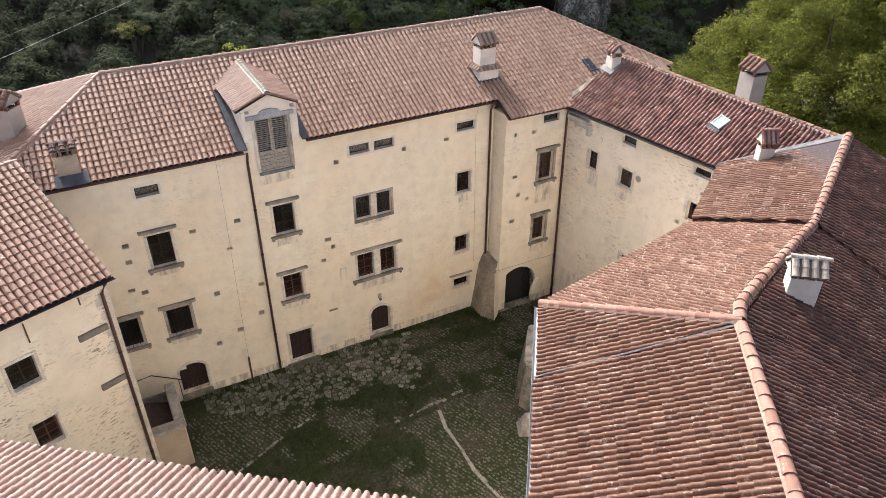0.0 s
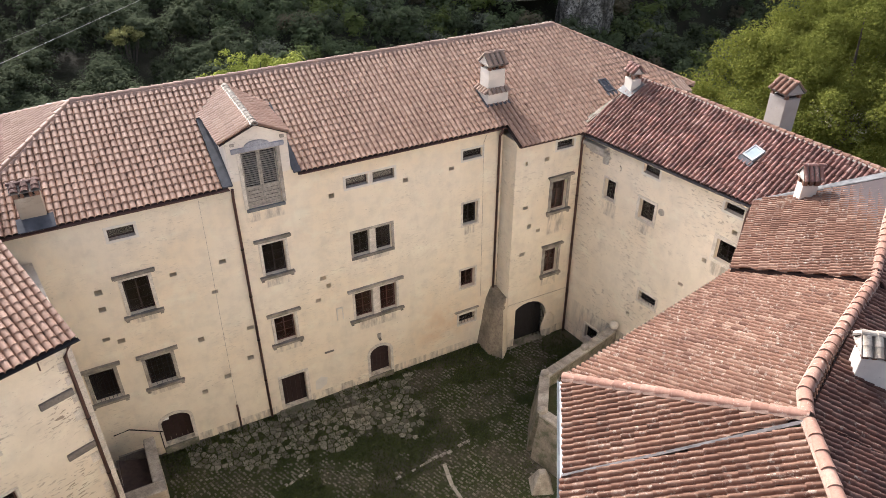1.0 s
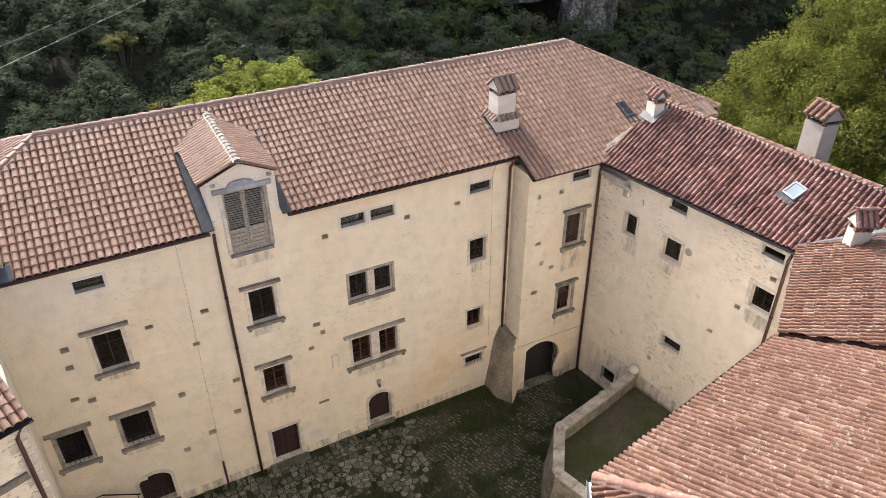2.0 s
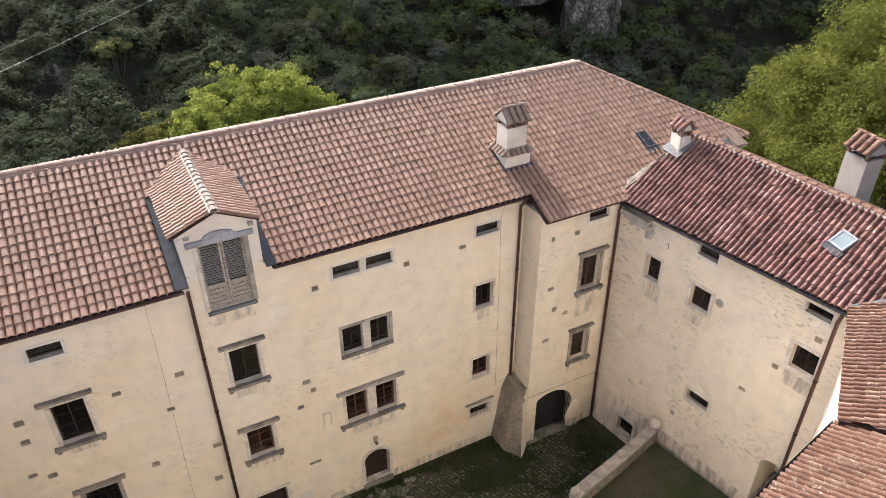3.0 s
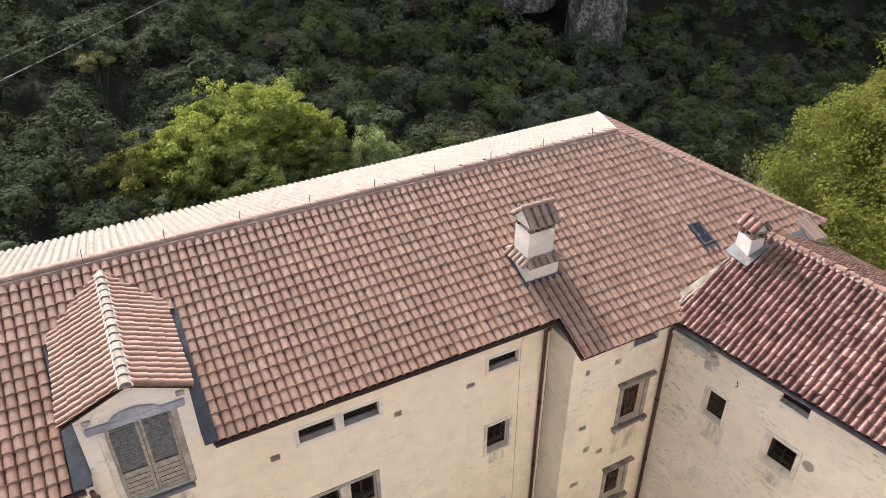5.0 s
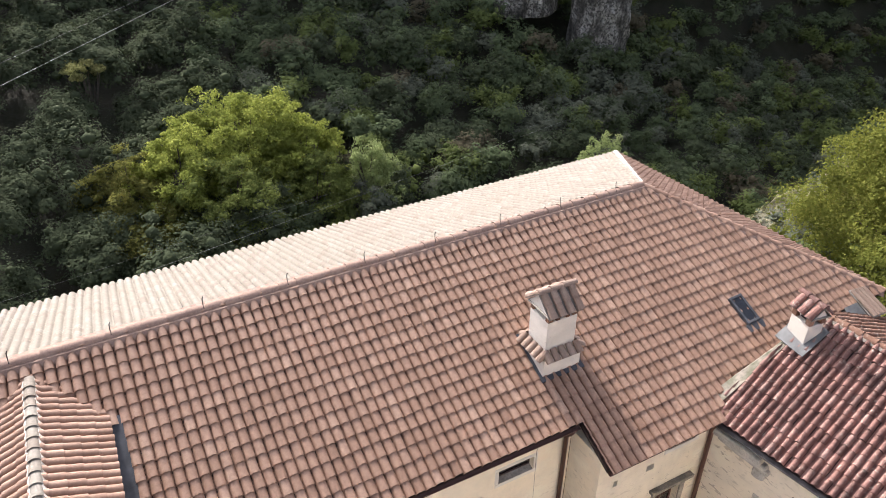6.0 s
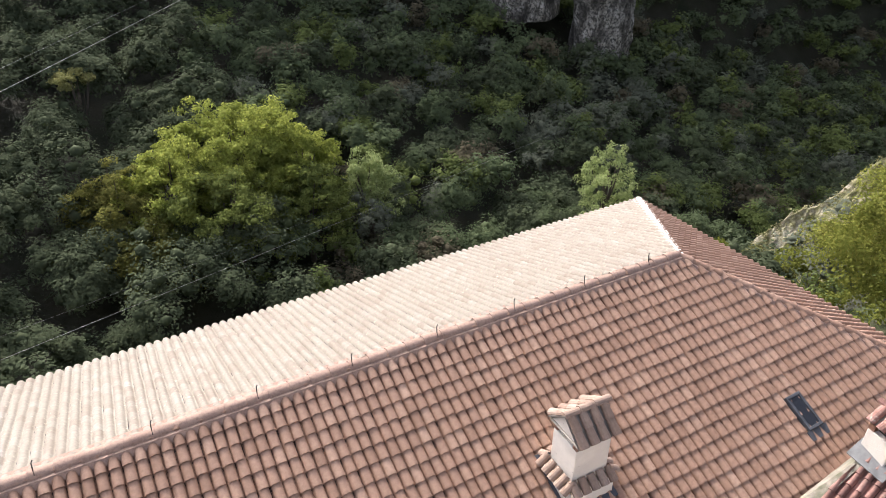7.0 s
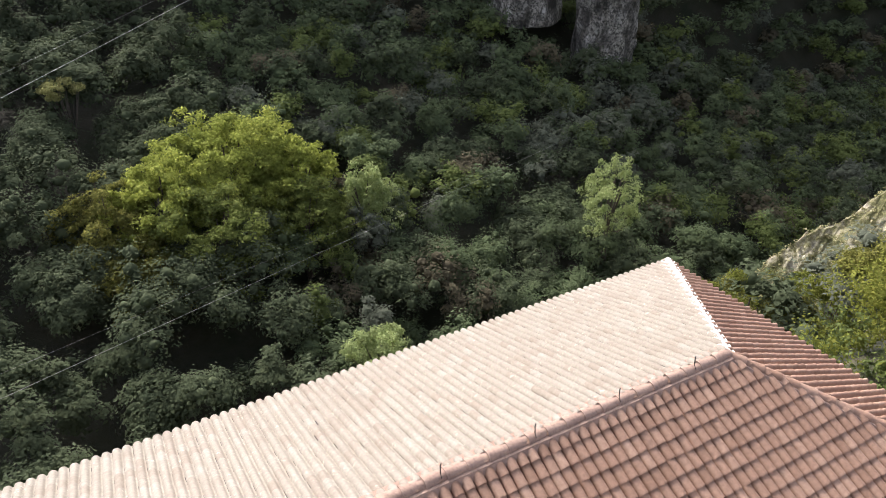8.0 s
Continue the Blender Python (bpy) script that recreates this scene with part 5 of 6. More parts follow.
slab(bm, [(-.1, -.55, .42), (.7, -.55, .34), (.72, .5, .74), (-.1, .5, .84)], 0.05)
part("lid_board", bm, stone_grey, hatch)
for i in range(4):
    bm = half_barrel(0.1, 1.1, 0.86, 6)
    bmesh.ops.transform(bm, matrix=Matrix.Translation((0.0 + .2 * i, -.58, .44 - .02 * i)) @ Matrix.Rotation(radians(21), 4, "X"), verts=bm.verts)
    part("tile", bm, tile_hat[0], hatch)

hatch.scale = (0.8, 0.8, 0.85)

# iron pins that carry the lightning wire along the ridge
for i in range(11):
    b = thing("ridge_pin", (-3.6 + 1.95 * i, 4.81, RIDGE + .12), "small iron pin on the roof ridge", "pin", "pins along the ridge")
    bm = bmesh.new()
    tube(bm, [(0, -.1, -.02), (0, -.05, .06), (0.01, -.02, .2), (0.04, 0, .24)], 0.011, 5)
    part("pin_rod", bm, iron, b)

# ---- pipes and gutters ----
def pipe(name, pts, r, label, mat=copper):
    bm = bmesh.new()
    tube(bm, pts, r, 10)
    top = tagged(part(name, bm, mat, smooth=True), label, "drainpipe")
    a, b = Vector(pts[-2]), Vector(pts[-1])
    n = int((a - b).length / 2.2)
    for i in range(1, n):
        bm = bmesh.new()
        c = a.lerp(b, i / n)
        tube(bm, [c + Vector((0, 0, -.025)), c + Vector((0, 0, .025))], r + 0.012, 10)
        part("clamp", bm, iron, top)
    return top


def gutter(name, a, b, r, label, mat=copper):
    """A half-round gutter along an eave, with its brackets."""
    a, b = Vector(a), Vector(b)
    d = (b - a).normalized()
    x = Vector((d.y, -d.x, 0)).normalized()
    bm = bmesh.new()
    rows = []
    for p in (a, b):
        rows.append([bm.verts.new(p + x * (r * math.cos(k)) + Vector((0, 0, -r * math.sin(k)))) for k in [math.pi * i / 8 for i in range(9)]])
        rows.append([bm.verts.new(p + x * ((r - .008) * math.cos(k)) + Vector((0, 0, -(r - .008) * math.sin(k)))) for k in [math.pi * i / 8 for i in range(9)]])
    for i in range(8):
        bm.faces.new((rows[0][i], rows[0][i + 1], rows[2][i + 1], rows[2][i]))
        bm.faces.new((rows[1][i + 1], rows[1][i], rows[3][i], rows[3][i + 1]))
    for i in (0, 8):
        bm.faces.new((rows[0][i], rows[2][i], rows[3][i], rows[1][i]))
    ob = tagged(part(name, bm, mat), label, "gutter")
    return ob


gutter("gutter", (-10.0, -0.36, 11.87), (-0.72, -0.36, 11.87), 0.075, "dark brown metal gutter along the facade eave")
gutter("gutter", (1.92, -0.36, 11.87), (11.12, -0.36, 11.87), 0.06, "dark brown metal gutter along the facade eave")
gutter("gutter", (11.15, -1.44, 11.37), (14.6, -1.44, 11.37), 0.06, "dark brown metal gutter along the bay eave")
gutter("gutter", (14.42, -1.05, 11.24), (15.72, -9.75, 11.4), 0.065, "dull grey metal gutter under a mottled tile eave", lead_dull)
gutter("gutter", left(8.9, -0.08)[:2] + (10.66,), left(-0.05, -0.08)[:2] + (10.66,), 0.08, "black metal gutter under a pink tile eave", iron)
gutter("gutter", front(12, -0.05)[:2] + (10.88,), front(-4.2, -0.05)[:2] + (10.88,), 0.07, "dark metal gutter along the front wing eave", copper)
gutter("gutter", (EB[0] - .07, EB[1] + .05, 11.68), (C0[0] - .07, C0[1] + .05, 11.52), 0.07, "pale grey metal gutter along the yard wing eave", zinc_light)
gutter("gutter", (C0[0], C0[1] + .08, 11.5), (S1[0], S1[1] + .08, 11.5), 0.06, "dark metal gutter along the inner eave", iron)
pipe("drainpipe", [(-0.62, -0.36, 11.82), (-0.62, -0.3, 11.6), (-0.6, -0.09, 11.35), (-0.6, -0.09, 0.0)], 0.055, "dark brown drainpipe down the facade")
pipe("drainpipe", [(10.95, -0.36, 11.84), (10.95, -0.25, 11.6), (10.97, -0.09, 11.4), (10.97, -0.09, 3.3)], 0.055, "dark brown drainpipe beside the bay")
pipe("drainpipe", [(14.6, -1.4, 11.3), (14.58, -1.3, 11.1), (14.62, -1.2, 10.8), (14.72, -1.22, -0.05)], 0.06, "dark brown drainpipe in the wall corner")
lwp = left(0.25, 0.12)
pipe("drainpipe", [(lwp[0] + .1, lwp[1] - .1, 10.62), (lwp[0] + .02, lwp[1] + .08, 10.4), (-6.98, -5.02, 10.1), (-6.98, -5.02, 0.0)], 0.06, "dark rusty drainpipe at the wall's corner")
pipe("standpipe", [(-2.0, -0.05, 1.35), (-2.0, -0.05, -0.1)], 0.045, "short brown pipe at the facade's foot")
pipe("drainpipe", [(15.75, -9.55, 11.3), (15.72, -9.5, 11.0), (15.78, -9.45, 1.7)], 0.06, "dark drainpipe in the inner corner")


def cord(name, pts, r, label, mat):
    bm = bmesh.new()
    tube(bm, pts, r, 5)
    return tagged(part(name, bm, mat), label, "cable")


cord("wall_cable", [(-1.82, -0.02, 11.8), (-1.85, -0.02, 9), (-1.92, -0.02, 6), (-2.0, -0.02, 1.3)], 0.005, "thin lightning cable down the facade", stone_dark)
cord("wall_cable", [(10.35, -0.02, 11.6), (10.2, -0.02, 11.2), (10.25, -0.02, 8), (10.3, -0.02, 3.0)], 0.005, "thin lightning cable beside the bay", stone_dark)
cord("wall_cable", [(11.2, -1.12, 2.76), (12.5, -1.12, 2.75), (14.7, -1.12, 2.72)], 0.008, "thin cable above the gateway", stone_dark)

# ---- buttress, mouldings, left-wing fittings ----
butt = thing("buttress", (10.75, 0, 0), "stained stone buttress leaning against the bay corner", "buttress")
bm = bmesh.new()
base = [(-.62, .0), (-.55, -1.05), (-.08, -1.75), (.44, -1.30), (.44, 0)]
topr = [(-.12, .0), (-.08, -.75), (.12, -1.28), (.44, -1.12), (.44, 0)]
lo = [bm.verts.new((x, y, -0.4)) for x, y in base]
hi = [bm.verts.new((x, y, 2.75)) for x, y in topr]
cap = [bm.verts.new(p) for p in ((0.15, 0, 3.35), (0.3, -0.98, 3.25), (.44, -1.05, 3.2), (.44, 0, 3.35))]
for i in range(5):
    j = (i + 1) % 5
    bm.faces.new((lo[i], lo[j], hi[j], hi[i]))
bm.faces.new((hi[0], hi[1], cap[1], cap[0]))
bm.faces.new((hi[1], hi[2], cap[1]))
bm.faces.new((hi[2], hi[3], cap[2], cap[1]))
bm.faces.new((cap[0], cap[1], cap[2], cap[3]))
bm.faces.new((hi[0], cap[0], cap[3], hi[4]))
bmesh.ops.recalc_face_normals(bm, faces=bm.faces)
bmesh.ops.subdivide_edges(bm, edges=bm.edges, cuts=3, use_grid_fill=True)
for v in bm.verts:
    v.co += 0.035 * Vector((noise.noise(v.co * 2.1), noise.noise(v.co * 2.1 + Vector((9, 0, 0))), 0))
body = part("buttress_body", bm, plaster_bay, butt)
body.data.materials.append(stone_material("stained_buttress_render", (0.36, 0.30, 0.22), (0.17, 0.145, 0.11), 0.7))
for p in body.data.polygons:      # weathered stone on the cap and the west face
    p.material_index = 1 if p.normal.x < -0.2 or p.normal.z > 0.3 else 0
stone_pale_grey = stone_material("pale_grey_moulding", (0.58, 0.54, 0.47), (0.36, 0.33, 0.28), 1.5)
mould = thing("broken_cornice", (14.9, -1.2, 10.95), "broken grey stone moulding at the wall corner", "moulding")
rm = right_m.to_3x3().to_4x4()
for a, b, c, d, y in ((0.0, 1.30, -.22, -.02, .32), (.12, 1.42, -.36, -.22, .24), (.3, 1.5, -.50, -.36, .15), (1.1, 1.42, -.80, -.50, .12)):
    part("moulded_block", worn(boxes((a, b, -y, .02, c, d), bevel=0.03), 0.03), stone_pale_grey, mould).matrix_basis = rm
jamb = thing("worn_jamb", (13.75, -1.1, 0.6), "worn pale stone boss beside the gateway", "stone")
bm = bmesh.new()
bmesh.ops.create_icosphere(bm, subdivisions=3, radius=1)
bmesh.ops.transform(bm, matrix=Matrix.Diagonal((0.42, 0.12, 0.85, 1)), verts=bm.verts)
for v in bm.verts:
    v.co *= 1 + 0.12 * noise.noise(v.co * 3)
part("boss", bm, plaster_bay, jamb, smooth=True)
for s, z, kind in ((0.84, 8.78, 0), (0.66, 6.45, 0)):
    c = left_m @ Vector((-s, 0, z))
    b = thing("stone_ledge", tuple(c), "grey stone slab projecting from the wall", "ledge", turn=20.5)
    part("slab", boxes((-.5, .5, -.10, .02, -.12, .12), bevel=0.02), stone_dark, b)
for s, z in ((2.7, 9.9), (0.95, 10.15)):
    c = left_m @ Vector((-s, -0.03, z))
    b = thing("wall_anchor", tuple(c), "rusty iron wall anchor", "anchor", turn=20.5)
    part("anchor_bar", boxes((-.02, .02, -.02, .02, -.38 if s > 2 else -.15, .38 if s > 2 else .15), bevel=0.004), copper, b)
hk = thing("iron_hook", tuple(right_m @ Vector((2.19, -0.02, 10.33))), "small iron hook in the wall", "hook")
bm = bmesh.new()
tube(bm, [(0, 0, -.14), (-.04, -.08, -.06), (-.04, -.05, .05), (-.1, -.06, .14)], 0.014, 6)
part("hook_rod", bm, iron, hk)
disc = thing("round_patch", tuple(right_m @ Vector((4.6, 0, 9.25))), "round grey cement patch on the wall", "patch", turn=-82.6)
bm = bmesh.new()
bmesh.ops.create_cone(bm, cap_ends=True, segments=20, radius1=0.17, radius2=0.155, depth=0.02, matrix=Matrix.Rotation(radians(90), 4, "X"))
part("cement_disc", bm, stone_grey, disc)

# corner stones of the left wing
corner = Vector((-6.8, -4.85, 0))
qd, qn = Vector((0.937, 0.35, 0)), Vector((-0.15, 1.0, 0)).normalized()
quoins = thing("quoins", tuple(corner), "rough pale corner stones of the left wing", "corner stones", kind="structure")
rng = random.Random(8)
z = 0.0
flip = False
while z < 10.2:
    h = rng.uniform(0.24, 0.42)
    la, lb = (0.5, 0.28) if flip else (0.28, 0.5)
    la, lb = la * rng.uniform(.85, 1.15), lb * rng.uniform(.85, 1.15)
    bm = bmesh.new()
    o = -(qd * -0.02) - qn * 0.02
    pts = [o, o + qn * lb, o + qn * lb - qd * 0.05, o - qd * 0.06 + qn * 0.04, o - qd * la + qn * 0.04, o - qd * la]
    slab(bm, [(p.x, p.y, z + h - 0.012) for p in pts], h - 0.024)
    part("corner_stone", bm, stone_light, quoins)
    z += h
    flip = not flip

# ---- porch in the left corner: low stone block with a sunk door and a handrail ----
porch = thing("porch", (-6.3, -2.4, 0), "rough stone porch block with a dark doorway", "porch")
part("porch_wall", boxes((-.75, .75, -1.6, -1.1, -.3, 2.2), (.42, .75, -1.1, 1.2, -.3, 2.2), bevel=0.05), plaster_rough, porch)
part("coping", boxes((.38, .80, -1.14, 1.25, 2.2, 2.3), (-.8, .80, -1.68, -1.14, 2.2, 2.3), bevel=0.04), stone_grey, porch)
part("sunk_floor", boxes((-.75, .42, -1.1, 1.2, -.3, 0.1)), stone_dark, porch, "dark sunken doorway")
part("door_leaf", boxes((-.72, -.66, -1.0, 0.9, .1, 2.0), bevel=0.01), wood_brown, porch, "dark brown door with a white notice")
bm = bmesh.new()
slab(bm, [(-.72, -1.05, 1.75), (.40, -1.05, 1.35), (.40, 1.15, 1.35), (-.72, 1.15, 1.75)], 0.06)
part("hatch_leaf", bm, wood_brown, porch, "dark brown sloping plank hatch")
part("notice", boxes((-.655, -.65, -.3, -.02, 1.80, 1.92)), stone_light, porch)
# dark panels added round the sunk doorway, giving its shade as colour
part("inner_lining", boxes((-.62, .41, 1.1, 1.19, .1, 1.9), (.36, .415, -1.09, 1.1, .1, 2.19), (-.7, .36, -1.095, -1.04, .1, 2.19)), stone_dark, porch)
rail = thing("handrail", (-6.2, -0.5, 2.2), "dark iron handrail beside the arched door", "handrail")
bm = bmesh.new()
tube(bm, [(-.7, 0, 0.15), (-.1, -.1, .3), (1.05, .25, -.72)], 0.026, 6)
part("rail", bm, iron, rail)
for p in ((.95, .22, -.65),):
    bm = bmesh.new()
    tube(bm, [p, (p[0], p[1], -1.6)], 0.018, 6)
    part("post", bm, iron, rail)

# ---- terrace with its parapet ----
TER = [(15.02, -4.53), (12.9, -5.08), (10.28, -5.66), (8.92, -7.45), (9.35, -9.0), (10.6, -13.2)]
terrace = thing("terrace", (11, -8, 0), "raised stone terrace behind a parapet", "terrace", kind="structure")
bm = bmesh.new()
slab(bm, [(x - 11, y + 8, 1.68) for x, y in TER + [(16.4, -12.5)]], 1.9)
part("terrace_floor", bm, ground_mat, terrace, "grass and earth floor of the terrace")
for i, (a, b) in enumerate(zip(TER, TER[1:])):
    a, b = Vector((*a, 0)), Vector((*b, 0))
    m = wall_frame((a.x - 11, a.y + 8, 0), (b.x - a.x, b.y - a.y))
    L = (b - a).length
    # local y points into the terrace or away, by the direction of the run
    bm = bmesh.new()
    prism(bm, [(0.19, -.5), (-.19, -.5), (-.19 , 2.3), (0.19, 2.3)][::-1], L, Matrix(((0, 1, 0, 0), (1, 0, 0, 0), (0, 0, 1, 0), (0, 0, 0, 1))))
    for v in bm.verts:
        if v.co.z < 0 and v.co.y < 0:
            v.co.y -= 0.38
    bmesh.ops.subdivide_edges(bm, edges=[e for e in bm.edges], cuts=4, use_grid_fill=True)
    for v in bm.verts:
        v.co += 0.03 * noise.noise_vector(v.co * 1.7 + Vector((i * 7, 0, 0)))
    bmesh.ops.transform(bm, matrix=m, verts=bm.verts)
    part("parapet_wall", bm, stone_moss, terrace, "rough mossy parapet wall")
    n = max(2, round(L / 0.9))
    for k in range(n):
        bm = boxes((L * k / n + .006, L * (k + 1) / n - .006, -.225, .225, 2.3, 2.42), bevel=0.025, m=m)
        part("coping_stone", bm, stone_grey, terrace)
for k, (x, y) in enumerate(TER[:4]):
    b = thing("stone_ball", (x, y, 2.44), "pale round stone knob on the parapet", "ball finial", "knobs on the parapet")
    bm = bmesh.new()
    bmesh.ops.create_icosphere(bm, subdivisions=3, radius=0.23 if k == 0 else 0.19)
    bmesh.ops.transform(bm, matrix=Matrix.Translation((0, 0, .14 if k == 0 else .08)) @ Matrix.Diagonal((1, 1, 0.9 if k == 0 else .7, 1)), verts=bm.verts)
    part("knob", bm, stone_light if k == 0 else stone_grey, b, smooth=True)
    bm = bmesh.new()
    bmesh.ops.create_cone(bm, cap_ends=True, segments=16, radius1=0.2, radius2=0.15, depth=0.06, matrix=Matrix.Translation((0, 0, 0.02)))
    part("knob_foot", bm, stone_grey, b)
stub = thing("stone_stub", (8.0, -9.0, 0), "grey pyramid-shaped kerb stone in the yard", "stone")
bm = bmesh.new()
bmesh.ops.create_cone(bm, cap_ends=True, segments=4, radius1=0.75, radius2=0.2, depth=1.1, matrix=Matrix.Translation((0, 0, .35)) @ Matrix.Rotation(radians(20), 4, "Z"))
bmesh.ops.bevel(bm, geom=bm.edges[:], offset=0.04, segments=1, affect="EDGES")
part("kerb_stone", bm, stone_grey, stub)

# ---- woods and trees ----
def leaf_cloud(rng, blobs, per, size, squash=0.8, up=0.45, order=0.4, core=0.70, corners=4, hub=None):
    """Leaves on the outsides of many small blobs. blobs: (x, y, z, r)."""
    B = np.repeat(np.array(blobs), per, axis=0)
    n = len(B)
    d = rng.normal(size=(n, 3))
    d[:, 2] += up
    d /= np.linalg.norm(d, axis=1)[:, None]
    rad = B[:, 3:4] * (core + (1.12 - core) * rng.random((n, 1)) ** 0.7)
    c = B[:, :3] + d * rad * np.array([1, 1, squash])
    nn = d + order * rng.normal(size=(n, 3))
    if hub is not None:      # leaves face out from the whole crown
        out = c - np.array(hub)
        nn = 0.45 * d + 1.1 * out / (np.linalg.norm(out, axis=1)[:, None] + 1e-9) + order * rng.normal(size=(n, 3))
    nn[:, 2] += 0.25
    a = np.cross(nn, rng.normal(size=(n, 3)))
    a /= np.linalg.norm(a, axis=1)[:, None] + 1e-9
    b = np.cross(nn, a)
    b /= np.linalg.norm(b, axis=1)[:, None] + 1e-9
    s = size * (0.55 + 0.9 * rng.random((n, 1)))
    q = np.stack([c - a * s * 0.9, c - b * s * 0.5, c + a * s * 0.9, c + b * s * 0.5][:corners] if corners == 4 else [c - a * s * 0.8, c - b * s * 0.7 + a * s * 0.1, c + a * s * 0.7 + b * s * 0.4], axis=1)
    return q.reshape(-1, 3)


PHI = (1 + 5 ** 0.5) / 2
ICO_V = np.array([(-1, PHI, 0), (1, PHI, 0), (-1, -PHI, 0), (1, -PHI, 0), (0, -1, PHI), (0, 1, PHI), (0, -1, -PHI), (0, 1, -PHI), (PHI, 0, -1), (PHI, 0, 1), (-PHI, 0, -1), (-PHI, 0, 1)]) / math.hypot(1, PHI)
ICO_F = np.array([(0, 11, 5), (0, 5, 1), (0, 1, 7), (0, 7, 10), (0, 10, 11), (1, 5, 9), (5, 11, 4), (11, 10, 2), (10, 7, 6), (7, 1, 8), (3, 9, 4), (3, 4, 2), (3, 2, 6), (3, 6, 8), (3, 8, 9), (4, 9, 5), (2, 4, 11), (6, 2, 10), (8, 6, 7), (9, 8, 1)])


def leaf_cores(rng, blobs, k, squash=0.8):
    """Dense inner foliage: a rough lump inside each blob."""
    B = np.array(blobs)
    v = ICO_V[None] * B[:, None, 3:4] * k * (0.75 + 0.4 * rng.random((len(B), 12, 1))) * np.array([1, 1, squash])
    return (v + B[:, None, :3]).reshape(-1, 3)


def leaf_mesh(name, verts, material, cores=None, corners=4):
    """One mesh of leaves with three or four corners and, where given, of the lumps inside them."""
    n = len(verts) // corners
    m = 0 if cores is None else len(cores) // 12
    me = bpy.data.meshes.new(name)
    co = verts if cores is None else np.concatenate([verts, cores])
    me.vertices.add(len(co))
    me.vertices.foreach_set("co", co.astype(np.float32).ravel())
    me.loops.add(n * corners + m * 60)
    idx = np.arange(n * corners)
    if m:
        idx = np.concatenate([idx, (ICO_F[None] + (n * corners + 12 * np.arange(m))[:, None, None]).ravel()])
    me.loops.foreach_set("vertex_index", idx.astype(np.int32))
    me.polygons.add(n + m * 20)
    me.polygons.foreach_set("loop_start", np.concatenate([np.arange(0, n * corners, corners), n * corners + np.arange(0, m * 60, 3)]).astype(np.int32))
    me.polygons.foreach_set("use_smooth", np.arange(n + m * 20) >= n)
    me.update(calc_edges=True)
    me.materials.append(material)
    return me


def crown_sprays(rng, at, rx, rz, count, size, bosses):
    """Sprays on bosses spread evenly over a dome, for a full crown with a lumpy outline."""
    hubs = []
    for i in range(bosses):
        z = 1 - 1.4 * (i + 0.5) / bosses
        t = 2.39996 * i + rng.uniform(-.4, .4)
        d = np.array([math.sqrt(1 - z * z) * math.cos(t), math.sqrt(1 - z * z) * math.sin(t), z])
        hubs.append((d * np.array([rx, rx, rz]) * rng.uniform(0.48, 0.80), rng.uniform(0.20, 0.40)))
    out = []
    for i in range(count):
        hub, k = hubs[i % bosses]
        d = rng.normal(size=3)
        d[2] = d[2] * 0.9 + 0.25
        d /= np.linalg.norm(d)
        p = hub + d * np.array([rx, rx, rz]) * k * (0.55 + 0.5 * rng.random())
        out.append((at[0] + p[0], at[1] + p[1], at[2] + p[2], size * (0.5 + 0.9 * rng.random())))
    return out


def crown_blobs(rng, at, rx, rz, count, size, bosses=6):
    """Sprays spread over a few uneven bosses, so that the outline is lumpy and has gaps."""
    hubs = []
    for _ in range(bosses):
        d = rng.normal(size=3)
        d[2] = abs(d[2]) * 0.9 - 0.3
        d /= np.linalg.norm(d)
        k = 0.62 * rng.random() ** 0.3
        hubs.append((d * np.array([rx, rx, rz]) * k, rng.uniform(0.38, 0.62)))
    out = []
    for i in range(count):
        hub, k = hubs[i % bosses]
        d = rng.normal(size=3)
        d[2] = abs(d[2]) - 0.35
        d /= np.linalg.norm(d)
        r = size * (0.5 + 0.9 * rng.random())
        p = hub + d * np.array([rx, rx, rz]) * k * (0.75 + 0.4 * rng.random())
        out.append((at[0] + p[0], at[1] + p[1], at[2] + p[2], r))
    return out


LONE = []


def skip_tree(x, y):
    return any((x - a) ** 2 + (y - b) ** 2 < r * r for a, b, r in LONE)


def tree(name, at, height, rx, leaves, label, seed, count=60, per=110, leaf=0.2, lean=(0, 0), crown=0.62, flat=0.40, blob=0.2, bosses=9, keep=0.32, squash=0.5, fill=0.4):
    """A tree: tapered trunk with limbs, and a crown of leaf sprays."""
    rng = np.random.default_rng(seed)
    top = thing(name, at, label, "tree")
    blobs = crown_sprays(rng, (lean[0], lean[1], height * crown), rx, height * flat, count, rx * blob, bosses)
    bm = bmesh.new()
    mid = Vector((lean[0] * 0.6, lean[1] * 0.6, height * 0.45))
    tube(bm, [(0, 0, -0.5), mid * 0.5, mid, Vector((lean[0], lean[1], height * 0.8))], [height * 0.03, height * 0.024, height * 0.018, height * 0.005], 8)
    part("trunk", bm, bark, top)
    for b in blobs[:: max(1, len(blobs) // 14)]:
        bm = bmesh.new()
        a = mid * rng.uniform(0.7, 1.1)
        e = Vector(b[:3])
        tube(bm, [a, a.lerp(e, 0.5) + Vector((0, 0, -0.04 * height)), e], [height * 0.012, height * 0.007, height * 0.002], 6)
        part("limb", bm, bark, top)
    ob = new("crown", leaf_mesh("crown", leaf_cloud(rng, blobs, per, leaf * 1.25, squash, 0.45, 0.6, 0.4, 3), leaves, leaf_cores(rng, blobs, fill, squash) if fill else None, 3))
    ob.parent = top
    LONE.append((at[0], at[1], rx * keep))
    return top


